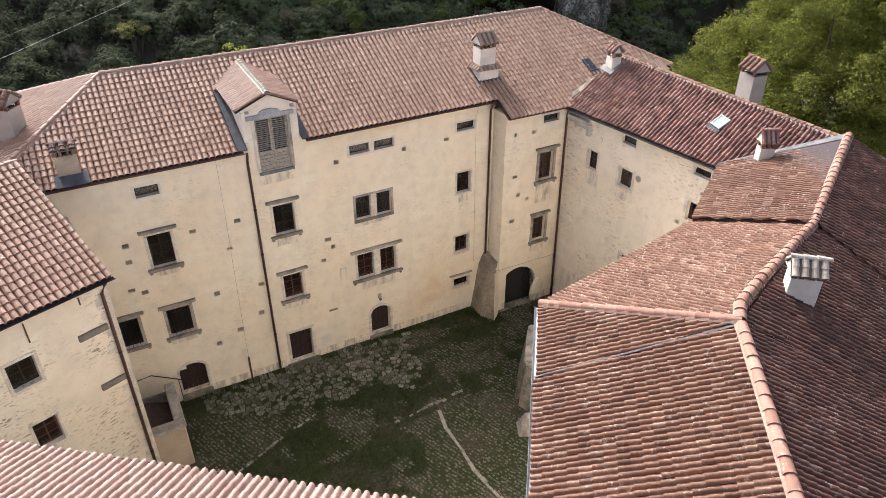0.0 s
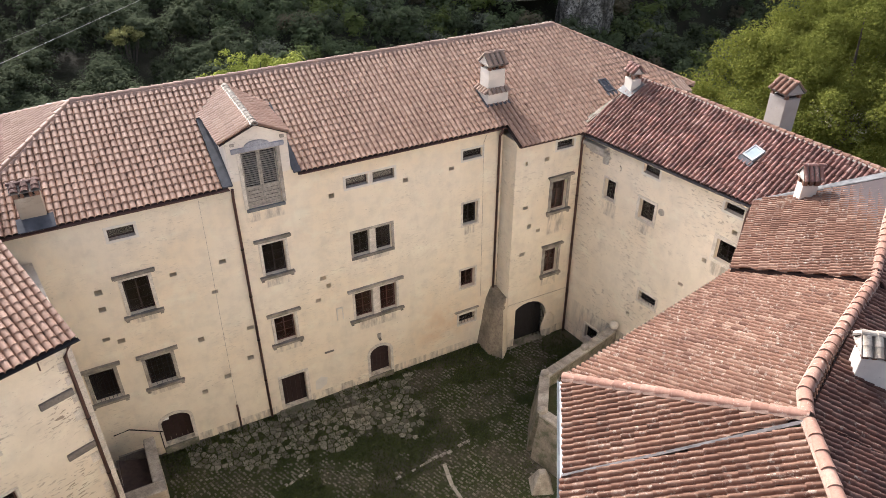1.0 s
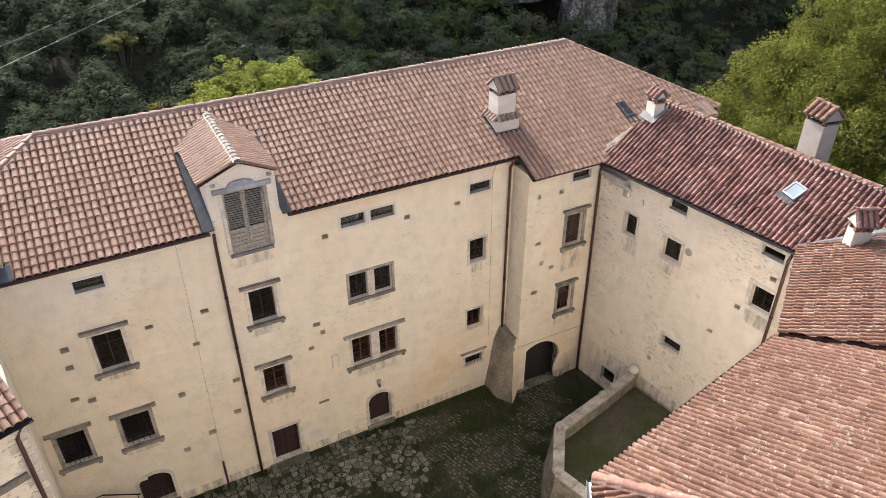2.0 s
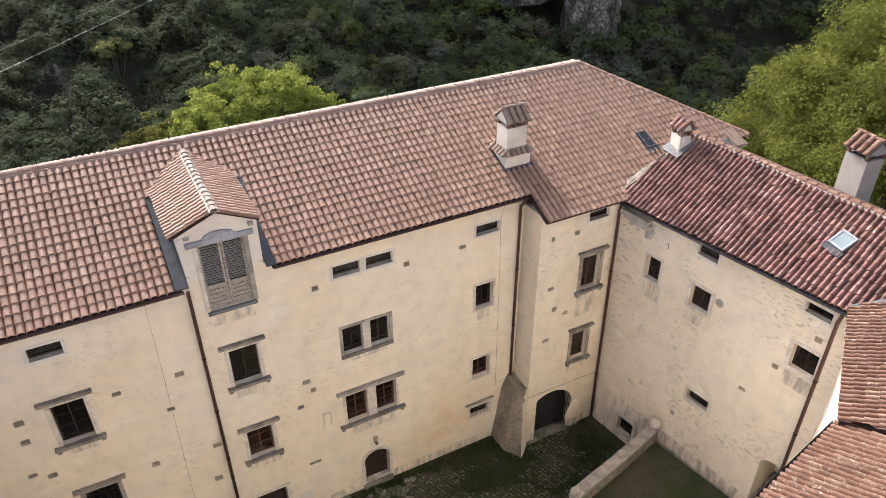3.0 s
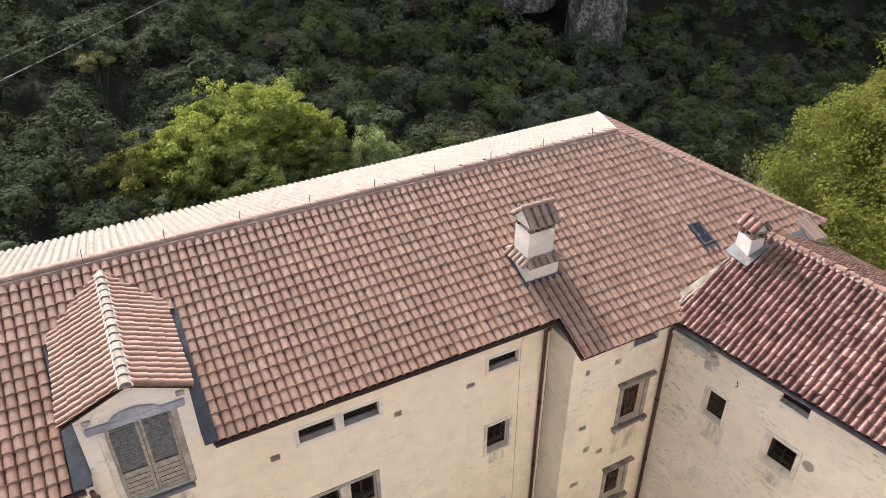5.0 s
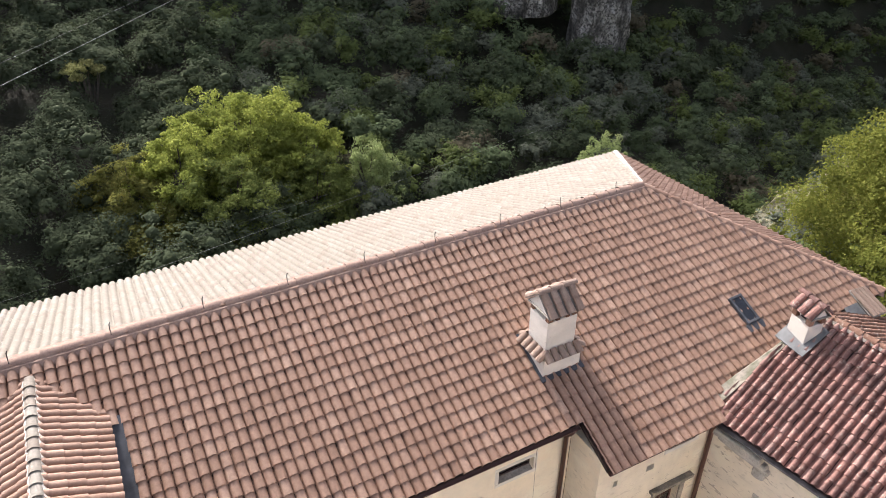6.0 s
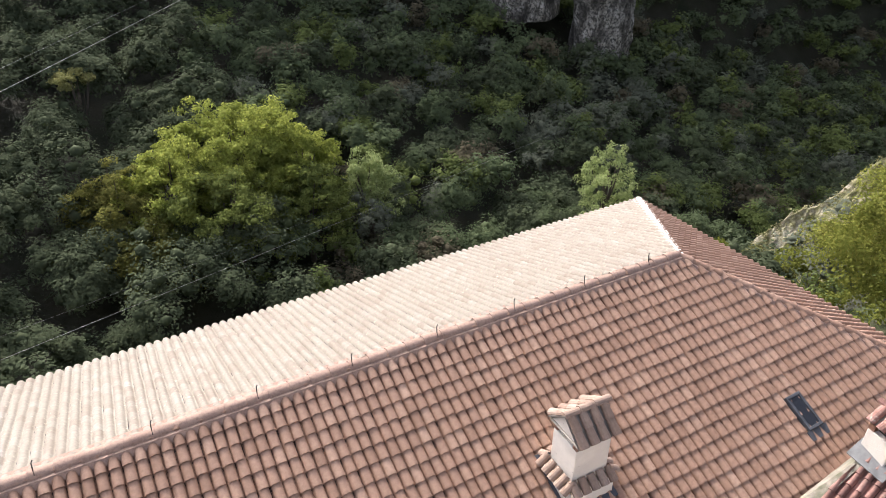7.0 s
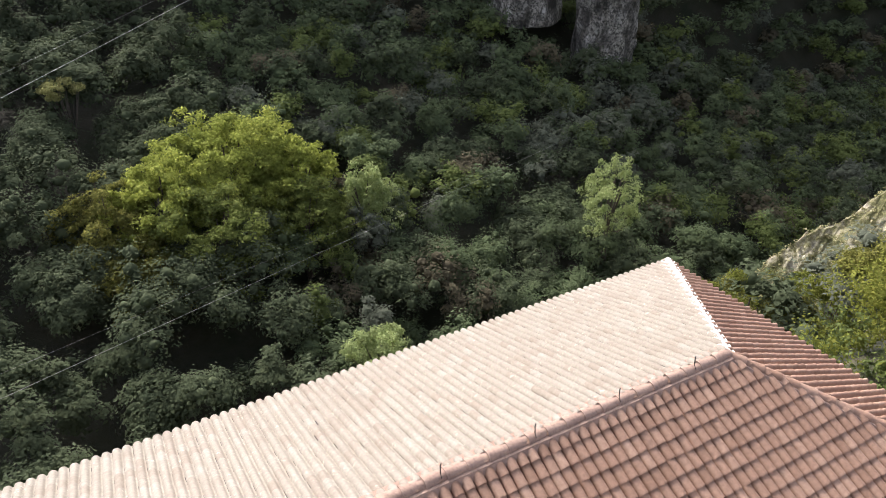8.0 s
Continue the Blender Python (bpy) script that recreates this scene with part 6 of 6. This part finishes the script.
tree("tree", (21, 86, -33), 23, 11.5, leaf_lime, "broad yellow-green sunlit tree in the gorge", 11, 520, 90, 0.17, bosses=46, blob=0.10, crown=0.6, flat=0.36)
tree("tree", (12, 81, -33), 20.5, 8.5, leaf_lime, "broad yellow-green sunlit tree in the gorge", 12, 340, 90, 0.17, bosses=30, blob=0.115)
tree("tree", (29, 83, -34), 20, 6.5, leaf_lime, "yellow-green tree in the gorge", 16, 240, 90, 0.17, bosses=24, blob=0.13)
tree("tree", (5, 80, -33), 18.5, 6.5, leaf_gold, "golden-brown tree in the gorge", 13, 180, 90, 0.16, bosses=18, blob=0.14)
tree("tree", (17, 75, -35), 19.5, 8.5, leaf_mid, "dull green tree below the sunlit crown", 18, 260, 90, 0.16, bosses=24, blob=0.13)
tree("tree", (28, 77, -36), 18, 7.0, leaf_mid, "dull green tree below the sunlit crown", 28, 220, 90, 0.16, bosses=22, blob=0.14)
tree("tree", (7, 74, -35), 16, 7.0, leaf_gold, "brownish tree below the sunlit crown", 29, 220, 90, 0.16, bosses=22, blob=0.14)
tree("tree", (37.5, 78, -36), 17.2, 4.4, leaf_pale, "pale silvery green tree in the gorge", 14, 180, 80, 0.15, bosses=20, blob=0.16, flat=0.45, squash=0.9)
tree("tree", (27, 50, -34), 12.5, 4.0, leaf_pale, "small yellow-green tree low in the gorge", 17, 150, 80, 0.14, bosses=16, blob=0.16, squash=0.8)
tree("tree", (70, 66, -38), 18.5, 5.4, leaf_pale, "sparse pale yellow-green tree above the gorge", 19, 150, 60, 0.15, bosses=22, blob=0.12, squash=0.9, fill=0, crown=0.55, flat=0.46)
tree("tree", (4.2, 103, -23.5), 15, 3.5, leaf_umbrella, "small umbrella-shaped tree with a pale bare trunk", 20, 70, 90, 0.13, crown=0.86, flat=0.13, bosses=9, keep=0.5)
tree("tree", (42, 4, -4), 17.5, 10.5, leaf_chestnut, "large olive and yellow-green chestnut beside the castle", 15, 620, 440, 0.085, bosses=60, blob=0.115, crown=0.54, flat=0.48, squash=0.75, fill=0)
tree("tree", (29.5, 13.5, -6), 11, 3.0, leaf_chestnut, "yellow-green shrub tree by the corner of the main roof", 21, 50, 160, 0.11, crown=0.5, flat=0.45, squash=0.8)
tree("tree", (52, 17, -8), 8.0, 4.5, leaf_gold, "golden-green tree below the rocky spur", 22, 110, 220, 0.12, crown=0.5, flat=0.48, squash=0.8)

for k, (tx, ty, ztop, rx, kind) in enumerate([(40.5, 22.5, -3.0, 2.6, 0), (45.5, 26.0, -6.0, 3.0, 1), (49.5, 27.0, -8.5, 3.2, 0), (53.5, 27.5, -9.0, 3.4, 1), (58, 27.0, -10.0, 3.2, 0), (62.5, 24.5, -8.0, 3.2, 1), (48, 21.5, -6.0, 3.0, 1), (54, 22.5, -8.0, 3.2, 0)]):
    base = land(tx, ty)
    tree("tree", (tx, ty, base), ztop - base, rx, leaf_gold if kind else leaf_chestnut, "golden-green bushy tree by the spur" if kind else "olive bushy tree by the spur", 40 + k, 80, 170, 0.085, crown=0.68, flat=0.34, bosses=8)


def build_spur():
    """Broken rock with grass on the spur that runs in from the east."""
    along, across = np.arange(-10.5, 20, 0.4), np.arange(-11, 8, 0.4)
    verts = []
    for a in along:
        for c in across:
            x, y = 68 + 0.85 * a + 0.53 * c, 32.8 - 0.53 * a + 0.85 * c
            p = Vector((x, y, 0.6 * a))
            lump = noise.noise(p * 0.22) * 1.2
            crag = abs(noise.noise(p * 0.55 + Vector((7, 0, 0)))) * 1.7 + abs(noise.noise(p * 1.3)) * 0.8 + noise.noise(p * 3.0) * 0.22
            edge = max(0.0, -9.0 - c) * 0.9 + max(0.0, -9 - a) * 1.5
            verts.append((x, y, land(x, y) - 0.35 + 0.5 * lump + 0.9 * crag - edge))
    w = len(across)
    faces = [(j * w + i, (j + 1) * w + i, (j + 1) * w + i + 1, j * w + i + 1) for j in range(len(along) - 1) for i in range(w - 1)]
    me = bpy.data.meshes.new("rocky_spur")
    me.from_pydata(verts, [], faces)
    me.materials.append(grass_rock)
    me.update()
    tagged(new("rocky_spur", me), "rough grey rock spur with dry grass and moss", "rock", kind="structure")
    g = np.random.default_rng(8)
    tufts = []
    for v in verts:
        if g.random() < 0.55 + 0.5 * noise.noise(Vector(v) * 0.3):
            tufts.append((v[0] + g.uniform(-.2, .2), v[1] + g.uniform(-.2, .2), v[2] + 0.05, g.uniform(.12, .3)))
    tagged(new("dry_grass", leaf_mesh("dry_grass", leaf_cloud(g, tufts, 9, 0.13, 0.8, 1.0), leaf_straw)), "dry grass tufts on the rocky spur", "grass", kind="stuff")


build_spur()


def bare_shrub(at, height, seed, label):
    """A leafless shrub: forked twigs rising from one base."""
    g = random.Random(seed)
    top = thing("bare_shrub", at, label, "shrub")

    def grow(p, d, length, r, depth):
        q = p + d * length
        bm = bmesh.new()
        bend = Vector((g.uniform(-.1, .1), g.uniform(-.1, .1), g.uniform(-.03, .06))) * length
        tube(bm, [p, p.lerp(q, .5) + bend, q], [r, r * .8, r * .6], 5)
        part("branch", bm, bark_pale, top)
        if depth:
            for _ in range(g.choice((2, 2, 3))):
                e = (d + Vector((g.gauss(0, .45), g.gauss(0, .45), g.uniform(-.1, .4)))).normalized()
                grow(p.lerp(q, g.uniform(.55, 1.0)), e, length * g.uniform(.55, .8), r * .6, depth - 1)

    for _ in range(4):
        grow(Vector((g.uniform(-.3, .3), g.uniform(-.3, .3), -.2)), Vector((g.gauss(0, .3), g.gauss(0, .3), 1)).normalized(), height * .42, .05, 3)


BARE = [(43.0, 22.6, 13.0, 3), (44.6, 22.2, 11.5, 4)]
for bx, by, bh, bs in BARE:
    bare_shrub((bx, by, land(bx, by)), bh, bs, "bare grey twiggy shrub on the slope")


def build_shrubs():
    """Low sunlit bushes over the slope east of the castle and below the spur."""
    g = np.random.default_rng(31)
    rows = [[], []]
    for k in range(340):
        x, y = g.uniform(24, 74), g.uniform(6, 34)
        r = g.uniform(0.7, 1.9)
        pick = g.random()
        if (x < 25 and y < 14) or (on_spur(x, y) and land(x, y) > -21):
            continue
        blobs = crown_blobs(g, (x, y, land(x, y) + r * 0.5), r, r * 0.8, 6, r * 0.45, 3)
        rows[0 if pick > 0.4 else 1].append(leaf_cloud(g, blobs, 34, 0.14))
    for row, mat, label in zip(rows, (leaf_chestnut, WOOD_LEAVES[4]), ("sunlit yellow-green bushes on the slope", "green bushes on the slope")):
        tagged(new("shrubs", leaf_mesh("shrubs", np.concatenate(row), mat)), label, "shrubs", kind="stuff")


build_shrubs()


def build_wood():
    rng = np.random.default_rng(5)
    rows = [[] for _ in WOOD_LEAVES]
    lumps = [[] for _ in WOOD_LEAVES]
    step = 5.3
    for gx in np.arange(-45, 270, step):
        for gy in np.arange(14, 240, step):
            x, y = gx + rng.uniform(-2.6, 2.6), gy + rng.uniform(-2.6, 2.6)
            ahead = 0.45 * x + 0.89 * y
            side = 0.89 * (x - 6) - 0.45 * (y + 3)
            h, rx, pick, turn = rng.uniform(7, 13), rng.uniform(2.8, 5.4), rng.random(), rng.random()
            if ahead > 226 or abs(side) > 0.72 * ahead + 10 or (x < 42 and y < (26 if x < 22 else 36)):
                continue
            if x < 24 and y < 17 or (24 <= x < 62 and y < 20) or skip_tree(x, y) or on_spur(x, y) or (54 < x < 105 and y < 48 and land(x, y) > tops(x, y) - 7) or on_cliff(x, y):
                continue
            z = land(x, y)
            count = 24 if ahead < 120 else 18
            per = 80 if ahead < 95 else 52 if ahead < 140 else 32
            size = 0.235 if ahead < 95 else 0.31 if ahead < 140 else 0.43
            blobs = crown_blobs(rng, (x, y, z + h * 0.6), rx, h * 0.40, count, rx * 0.36, 4)
            zone = noise.noise(Vector((x * 0.03, y * 0.03, 2.0)))
            i = 0 if pick < 0.40 else 1 if pick < 0.64 else 2 if pick < 0.76 + 0.1 * zone else 3 if pick < 0.83 else 4
            if (x < 22 and y < 75) or side < -0.32 * ahead or (x > 55 and ahead < 100):      # darker leaves: shade low in the left gorge as colour; dark trees at right
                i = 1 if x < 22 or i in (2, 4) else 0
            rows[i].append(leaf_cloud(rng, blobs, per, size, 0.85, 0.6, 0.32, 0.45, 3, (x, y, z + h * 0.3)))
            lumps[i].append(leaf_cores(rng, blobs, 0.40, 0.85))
    labels = ["dark green wooded gorge slope", "deep green trees in the wooded gorge", "grey-green trees scattered in the wood", "brownish turning trees scattered in the wood", "fresher green trees scattered in the wood"]
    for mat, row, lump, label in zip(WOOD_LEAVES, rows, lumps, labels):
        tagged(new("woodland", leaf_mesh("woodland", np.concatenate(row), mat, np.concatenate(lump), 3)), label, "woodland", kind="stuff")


# ---- limestone cliff standing out of the far wood ----
CLIFFS = [(117, 127, -21, 7.2, 30, 3), (104, 142, -13, 9.0, 20, 4), (172, 140, -15, 6.0, 14, 5)]


def on_cliff(x, y):
    return any((x - a) ** 2 + (y - b) ** 2 < (r * 1.05) ** 2 or (math.hypot(x - a, y - b) < r * 1.25 and 0.45 * (x - a) + 0.89 * (y - b) < 0 and abs(0.89 * (x - a) - 0.45 * (y - b)) < r * 0.5) for a, b, _, r, _, _ in CLIFFS)


for cx, cy, cz, cr, ch, seed in CLIFFS:
    bm = bmesh.new()
    bmesh.ops.create_cone(bm, cap_ends=True, segments=40, radius1=cr, radius2=cr * 0.86, depth=ch + 10)
    bmesh.ops.subdivide_edges(bm, edges=[e for e in bm.edges if abs(e.verts[0].co.z - e.verts[1].co.z) > 1], cuts=26, use_grid_fill=True)
    for v in bm.verts:
        d = Vector((v.co.x, v.co.y, 0)).normalized()
        q = Vector((v.co.x * 0.3, v.co.y * 0.3, v.co.z * 0.12 + seed * 10))
        v.co += d * (1.3 * noise.noise(q) + 0.6 * noise.noise(q * 3.1) + 0.25 * noise.noise(q * 9))
    ob = part("cliff", bm, rock_mat)
    ob.matrix_world = pose(cx, cy, cz + (ch - 10) / 2)
    tagged(ob, "grey limestone cliff standing out of the wood", "cliff", kind="structure")
build_wood()

# ---- overhead cables ----
def cable(a, b, sag, r, label):
    a, b = Vector(a), Vector(b)
    bm = bmesh.new()
    tube(bm, [a.lerp(b, i / 24) - Vector((0, 0, sag * 4 * (i / 24) * (1 - i / 24))) for i in range(25)], r, 5)
    return tagged(part("overhead_cable", bm, cable_mat), label, "cable")


cable((-32.9, 12.9, 5.7), (52.8, 121.4, 4.7), 0.3, 0.014, "pale overhead cable crossing above the gorge")
cable((-33.4, 13.4, 6.9), (52.3, 121.9, 5.9), 0.3, 0.006, "thin overhead cable crossing above the gorge")
cable((-7.0, 22.9, 3.0), (125.0, 126.1, -45.4), 0.2, 0.009, "pale overhead cable running down into the gorge")
cable((-7.0, 23.9, 3.6), (125.0, 127.1, -44.8), 0.2, 0.004, "thin overhead cable running down into the gorge")

# ---- the yard's paving and grass ----
def in_yard(x, y):
    """Inside the courtyard's open ground."""
    if y > -0.12 or x < -6.2 or x > 14.5:
        return False
    if x > 11.15 and y > -1.2:
        return False
    if -7.2 < x < -5.4 and y < -0.4:
        return False
    # the two slanting wings and the terrace
    if (x - 4.6) * 0.81 - (y + 14.0) * 0.58 > -0.2 and y < -13.5:
        return False
    if x > 8.3 and y < -5.7 + 0.22 * (10.28 - x) * (x > 10.28) - 1.32 * max(0, 10.28 - x):
        return False
    if x > 10.2 and y < -5.3 - 0.23 * (12 - x):
        return False
    return y > -18


FLAG_ZONE = [(-4.9, 0.2), (-4.7, -1.4), (-3.3, -2.3), (0.2, -3.1), (2.4, -3.2), (4.9, -4.1), (5.8, -2.8), (6.0, -0.4), (3.0, -0.2), (-2.4, -0.1)]
COBBLE_ZONES = [[(-5.2, -1.2), (-1.4, -3.3), (-0.3, -3.7), (-4.3, -5.5), (-6.0, -4.0)], [(3.0, -6.3), (6.7, -5.7), (8.4, -8.6), (7.2, -14.0), (3.4, -13.5), (2.7, -10.0), (3.6, -8.6)],
                [(6.4, -2.0), (10.4, -2.9), (9.2, -4.8), (7.6, -4.6), (6.1, -4.6)], [(-4.0, -6.5), (0.8, -9.2), (2.4, -12), (-1, -14), (-6, -9)]]
GREEN_ZONES = [[(-4.0, -5.6), (-0.1, -3.8), (2.9, -5.4), (3.3, -8.7), (0.8, -9.0), (-2.5, -7.5)], [(-0.1, -3.8), (4.7, -4.2), (9.0, -5.2), (9.4, -4.6), (6.6, -4.7), (5.9, -2.8), (4.9, -4.0), (2.4, -3.2)]]


def within(ring, x, y):
    hit = False
    for (ax, ay), (bx, by) in zip(ring, ring[1:] + ring[:1]):
        if (ay > y) != (by > y) and x < (bx - ax) * (y - ay) / (by - ay) + ax:
            hit = not hit
    return hit


def stoniness(x, y):
    """How far the cobbles show through the grass: above zero they do."""
    v = 0.45 * noise.noise(Vector((x * 0.4, y * 0.4, 7.0))) + 0.35 * noise.noise(Vector((x * 1.3, y * 1.3, 3.0))) - 0.05
    x, y = x + 0.35 * noise.noise(Vector((x, y, 1.0))), y + 0.35 * noise.noise(Vector((x, y, 8.0)))
    if any(within(z, x, y) for z in COBBLE_ZONES):
        v += 0.32
    if any(within(z, x, y) for z in GREEN_ZONES):
        v -= 0.13
    return v - 0.5 * smooth(-0.9, -0.1, y)


def clip_half(ring, d):
    """Keep the part of a ring that lies nearer to the origin than to d."""
    lim = (d[0] ** 2 + d[1] ** 2) / 2
    out = []
    for (ax, ay), (bx, by) in zip(ring, ring[1:] + ring[:1]):
        sa, sb = ax * d[0] + ay * d[1] - lim, bx * d[0] + by * d[1] - lim
        if sa <= 0:
            out.append((ax, ay))
        if sa * sb < 0:
            t = sa / (sa - sb)
            out.append((ax + (bx - ax) * t, ay + (by - ay) * t))
    return out


def paving_material(name, single, dark, light):
    n = Nodes(name)
    pick = n.add("ShaderNodeObjectInfo").outputs["Random"] if single else n.add("ShaderNodeNewGeometry").outputs["Random Per Island"]
    col = n.ramp(pick, (0.0, dark), (1.0, light))
    col = n.mix(n.ramp(n.noise(5, 5, 0.6), (0.42, 0.0), (0.66, 0.7)), col, (0.09, 0.085, 0.05))
    return n.done(col, 0.92, n.noise(25, 5, 0.6), 0.5, 0.02)


flag_mat, flag_rest_mat = (paving_material("worn_flagstone", k, (0.12, 0.11, 0.08), (0.31, 0.285, 0.215)) for k in (True, False))
cobble_mat = paving_material("small_cobble", False, (0.08, 0.069, 0.051), (0.215, 0.19, 0.145))


def build_yard():
    rng = random.Random(21)
    paving = thing("paving", (0, 0, 0), "irregular worn flagstones set in grass", "paving", kind="structure")
    seeds = {}
    step = 0.27
    for i in range(-22, 36):
        for j in range(-18, 0):
            seeds[i, j] = ((i + rng.uniform(-.40, .40)) * step, (j + rng.uniform(-.40, .40)) * step)
    put, lone = [], 0
    rest_v, rest_f = [], []
    cells = sorted(seeds, key=lambda k: (seeds[k][0] - 2.0) ** 2 + (seeds[k][1] + 1.6) ** 2)
    for i, j in cells:
        x, y = seeds[i, j]
        fx, fy = x + 0.5 * noise.noise(Vector((x * 0.8, y * 0.8, 5.0))), y + 0.5 * noise.noise(Vector((x * 0.8, y * 0.8, 9.0)))
        bare = 0.12 + 0.5 * max(0.0, noise.noise(Vector((x * 0.9, y * 0.9, 4.0))))
        if not within(FLAG_ZONE, fx, fy) or not in_yard(x, y) or rng.random() < bare:
            continue
        cell = [(-.4, -.4), (.4, -.4), (.4, .4), (-.4, .4)]
        for di in range(-2, 3):
            for dj in range(-2, 3):
                if (di or dj) and (i + di, j + dj) in seeds:
                    q = seeds[i + di, j + dj]
                    cell = clip_half(cell, (q[0] - x, q[1] - y))
        joint = rng.uniform(0.70, 0.95)
        ring = [(px * joint, py * joint) for px, py in cell]
        n = len(ring)
        if n < 3:
            continue
        h = rng.uniform(.008, .035)
        tilt = (rng.gauss(0, .02), rng.gauss(0, .02))
        verts = [(px, py, -.05) for px, py in ring] + [(px, py, h * .5) for px, py in ring] + [(px * .88, py * .88, h + tilt[0] * px + tilt[1] * py) for px, py in ring]
        faces = [(k, (k + 1) % n, n + (k + 1) % n, n + k) for k in range(n)] + [(n + k, n + (k + 1) % n, 2 * n + (k + 1) % n, 2 * n + k) for k in range(n)] + [tuple(range(2 * n, 3 * n))]
        z = land(x, y) + .012
        put.append((x, y, 0.13))
        if lone < 300:
            lone += 1
            me = bpy.data.meshes.new("flagstone")
            me.from_pydata(verts, [], faces)
            me.materials.append(flag_mat)
            ob = new("flagstone", me)
            ob.parent = paving
            ob.matrix_basis = pose(x, y, z)
        else:
            k0 = len(rest_v)
            rest_v += [(px + x, py + y, pz + z) for px, py, pz in verts]
            rest_f += [tuple(k0 + k for k in f) for f in faces]
    me = bpy.data.meshes.new("flagstones")
    me.from_pydata(rest_v, [], rest_f)
    me.materials.append(flag_rest_mat)
    tagged(new("flagstones", me), "small worn flagstones at the paving's edge", "paving", kind="stuff")
    # rows of small cobbles on edge
    verts, faces = [], []
    for a in np.arange(-13, 15, 0.15):
        for b in np.arange(-20, 8, 0.17):
            bow = 0.16 * noise.noise(Vector((a * 0.25, b * 0.25, 1.0)))
            x = a * 0.38 + (b + 6 + bow) * 0.92 + 4.0
            y = (b + 6 + bow) * 0.38 - a * 0.92 - 6.0
            x, y = x + rng.gauss(0, .022), y + rng.gauss(0, .022)
            if not in_yard(x, y):
                continue
            if stoniness(x, y) < -0.05 or rng.random() < 0.09:
                continue
            if any((x - p) ** 2 + (y - q) ** 2 < (r + 0.07) ** 2 for p, q, r in put if abs(x - p) < 0.5):
                continue
            w, l, h = rng.uniform(.04, .065), rng.uniform(.05, .078), rng.uniform(-.004, .028)
            t = math.atan2(0.38, 0.92) + rng.gauss(0, .15)
            c, s = math.cos(t), math.sin(t)
            k = len(verts)
            for px, py, pz in ((-w, -l, -.03), (w, -l, -.03), (w, l, -.03), (-w, l, -.03), (-w * .7, -l * .8, h), (w * .7, -l * .8, h), (w * .7, l * .8, h), (-w * .7, l * .8, h)):
                verts.append((x + c * px - s * py, y + s * px + c * py, pz))
            faces += [(k, k + 1, k + 5, k + 4), (k + 1, k + 2, k + 6, k + 5), (k + 2, k + 3, k + 7, k + 6), (k + 3, k, k + 4, k + 7), (k + 4, k + 5, k + 6, k + 7)]
    me = bpy.data.meshes.new("cobbles")
    me.from_pydata(verts, [], faces)
    me.materials.append(cobble_mat)
    tagged(new("cobbles", me), "rows of small worn cobbles between grass", "cobbles", kind="stuff")
    # grass between the stones
    g = np.random.default_rng(9)
    spots = []
    while len(spots) < 48000:
        x, y = g.uniform(-6, 14.5), g.uniform(-17, -0.1)
        if not in_yard(x, y):
            continue
        if stoniness(x, y) > 0.0 and g.random() < 0.85:
            continue
        spots.append((x, y))
    S = np.array(spots)
    n = len(S)
    base = np.column_stack([S, np.full(n, 0.0)])
    turn = g.uniform(0, math.tau, n)
    side = np.column_stack([np.cos(turn), np.sin(turn), np.zeros(n)])
    tall = g.uniform(0.03, 0.10, (n, 1)) * np.where(S[:, 1:2] > -0.5, 1.8, 1.0)
    tip = base + np.column_stack([g.normal(0, .04, n), g.normal(0, .04, n), np.zeros(n)]) + np.array([0, 0, 1]) * tall
    wide = g.uniform(0.012, 0.03, (n, 1))
    q = np.stack([base - side * wide, base + side * wide, tip + side * wide * .3, tip - side * wide * .3], axis=1).reshape(-1, 3)
    tagged(new("grass", leaf_mesh("grass", q, grass_leaf)), "short dark green grass in the yard", "grass", kind="stuff")


grass_leaf = leaf_material("yard_grass", (0.045, 0.058, 0.018), (0.07, 0.085, 0.028), (0.12, 0.13, 0.05), 0.2)
build_yard()
drain_stone = stone_material("worn_pale_drain_stone", (0.42, 0.385, 0.32), (0.28, 0.25, 0.20), 1.5)
drain = thing("drain_strip", (0, 0, 0), "pale curving stone drain strip across the yard", "drain", kind="structure")
line = [(5.02, -6.13), (4.78, -7.3), (4.8, -8.8), (4.74, -10.0), (4.82, -10.7), (4.96, -11.55), (5.4, -13.0)]
rng = random.Random(4)
for (ax, ay), (bx, by) in zip(line, line[1:]):
    d = Vector((bx - ax, by - ay, 0))
    for k in range(2):
        p = Vector((ax, ay, 0)) + d * (k / 2)
        m = wall_frame((p.x, p.y, 0.0), (d.x, d.y))
        part("drain_stone", boxes((0.01, d.length / 2 - .01, -.08 + rng.gauss(0, .02), .08 + rng.gauss(0, .02), -.05, .03), bevel=0.012, m=m), drain_stone, drain)
kerb = thing("kerb_line", (0, 0, 0), "thin broken line of stones between grass and cobbles", "kerb", kind="structure")
for run in (((-4.1, -5.35), (-2.0, -4.45), (-0.05, -3.7)), ((2.9, -5.95), (4.7, -5.72), (6.7, -5.5))):
    for (ax, ay), (bx, by) in zip(run, run[1:]):
        d = Vector((bx - ax, by - ay, 0))
        m = wall_frame((ax, ay, 0), (d.x, d.y))
        x = 0.0
        while x < d.length - 0.1:
            w = rng.uniform(0.14, 0.34)
            if rng.random() < 0.75:
                y = rng.gauss(0, .03)
                part("kerb_stone", boxes((x, x + w - .03, y - rng.uniform(.04, .09), y + rng.uniform(.04, .09), -.05, rng.uniform(.015, .04)), bevel=0.012, m=m), stone_grey, kerb)
            x += w
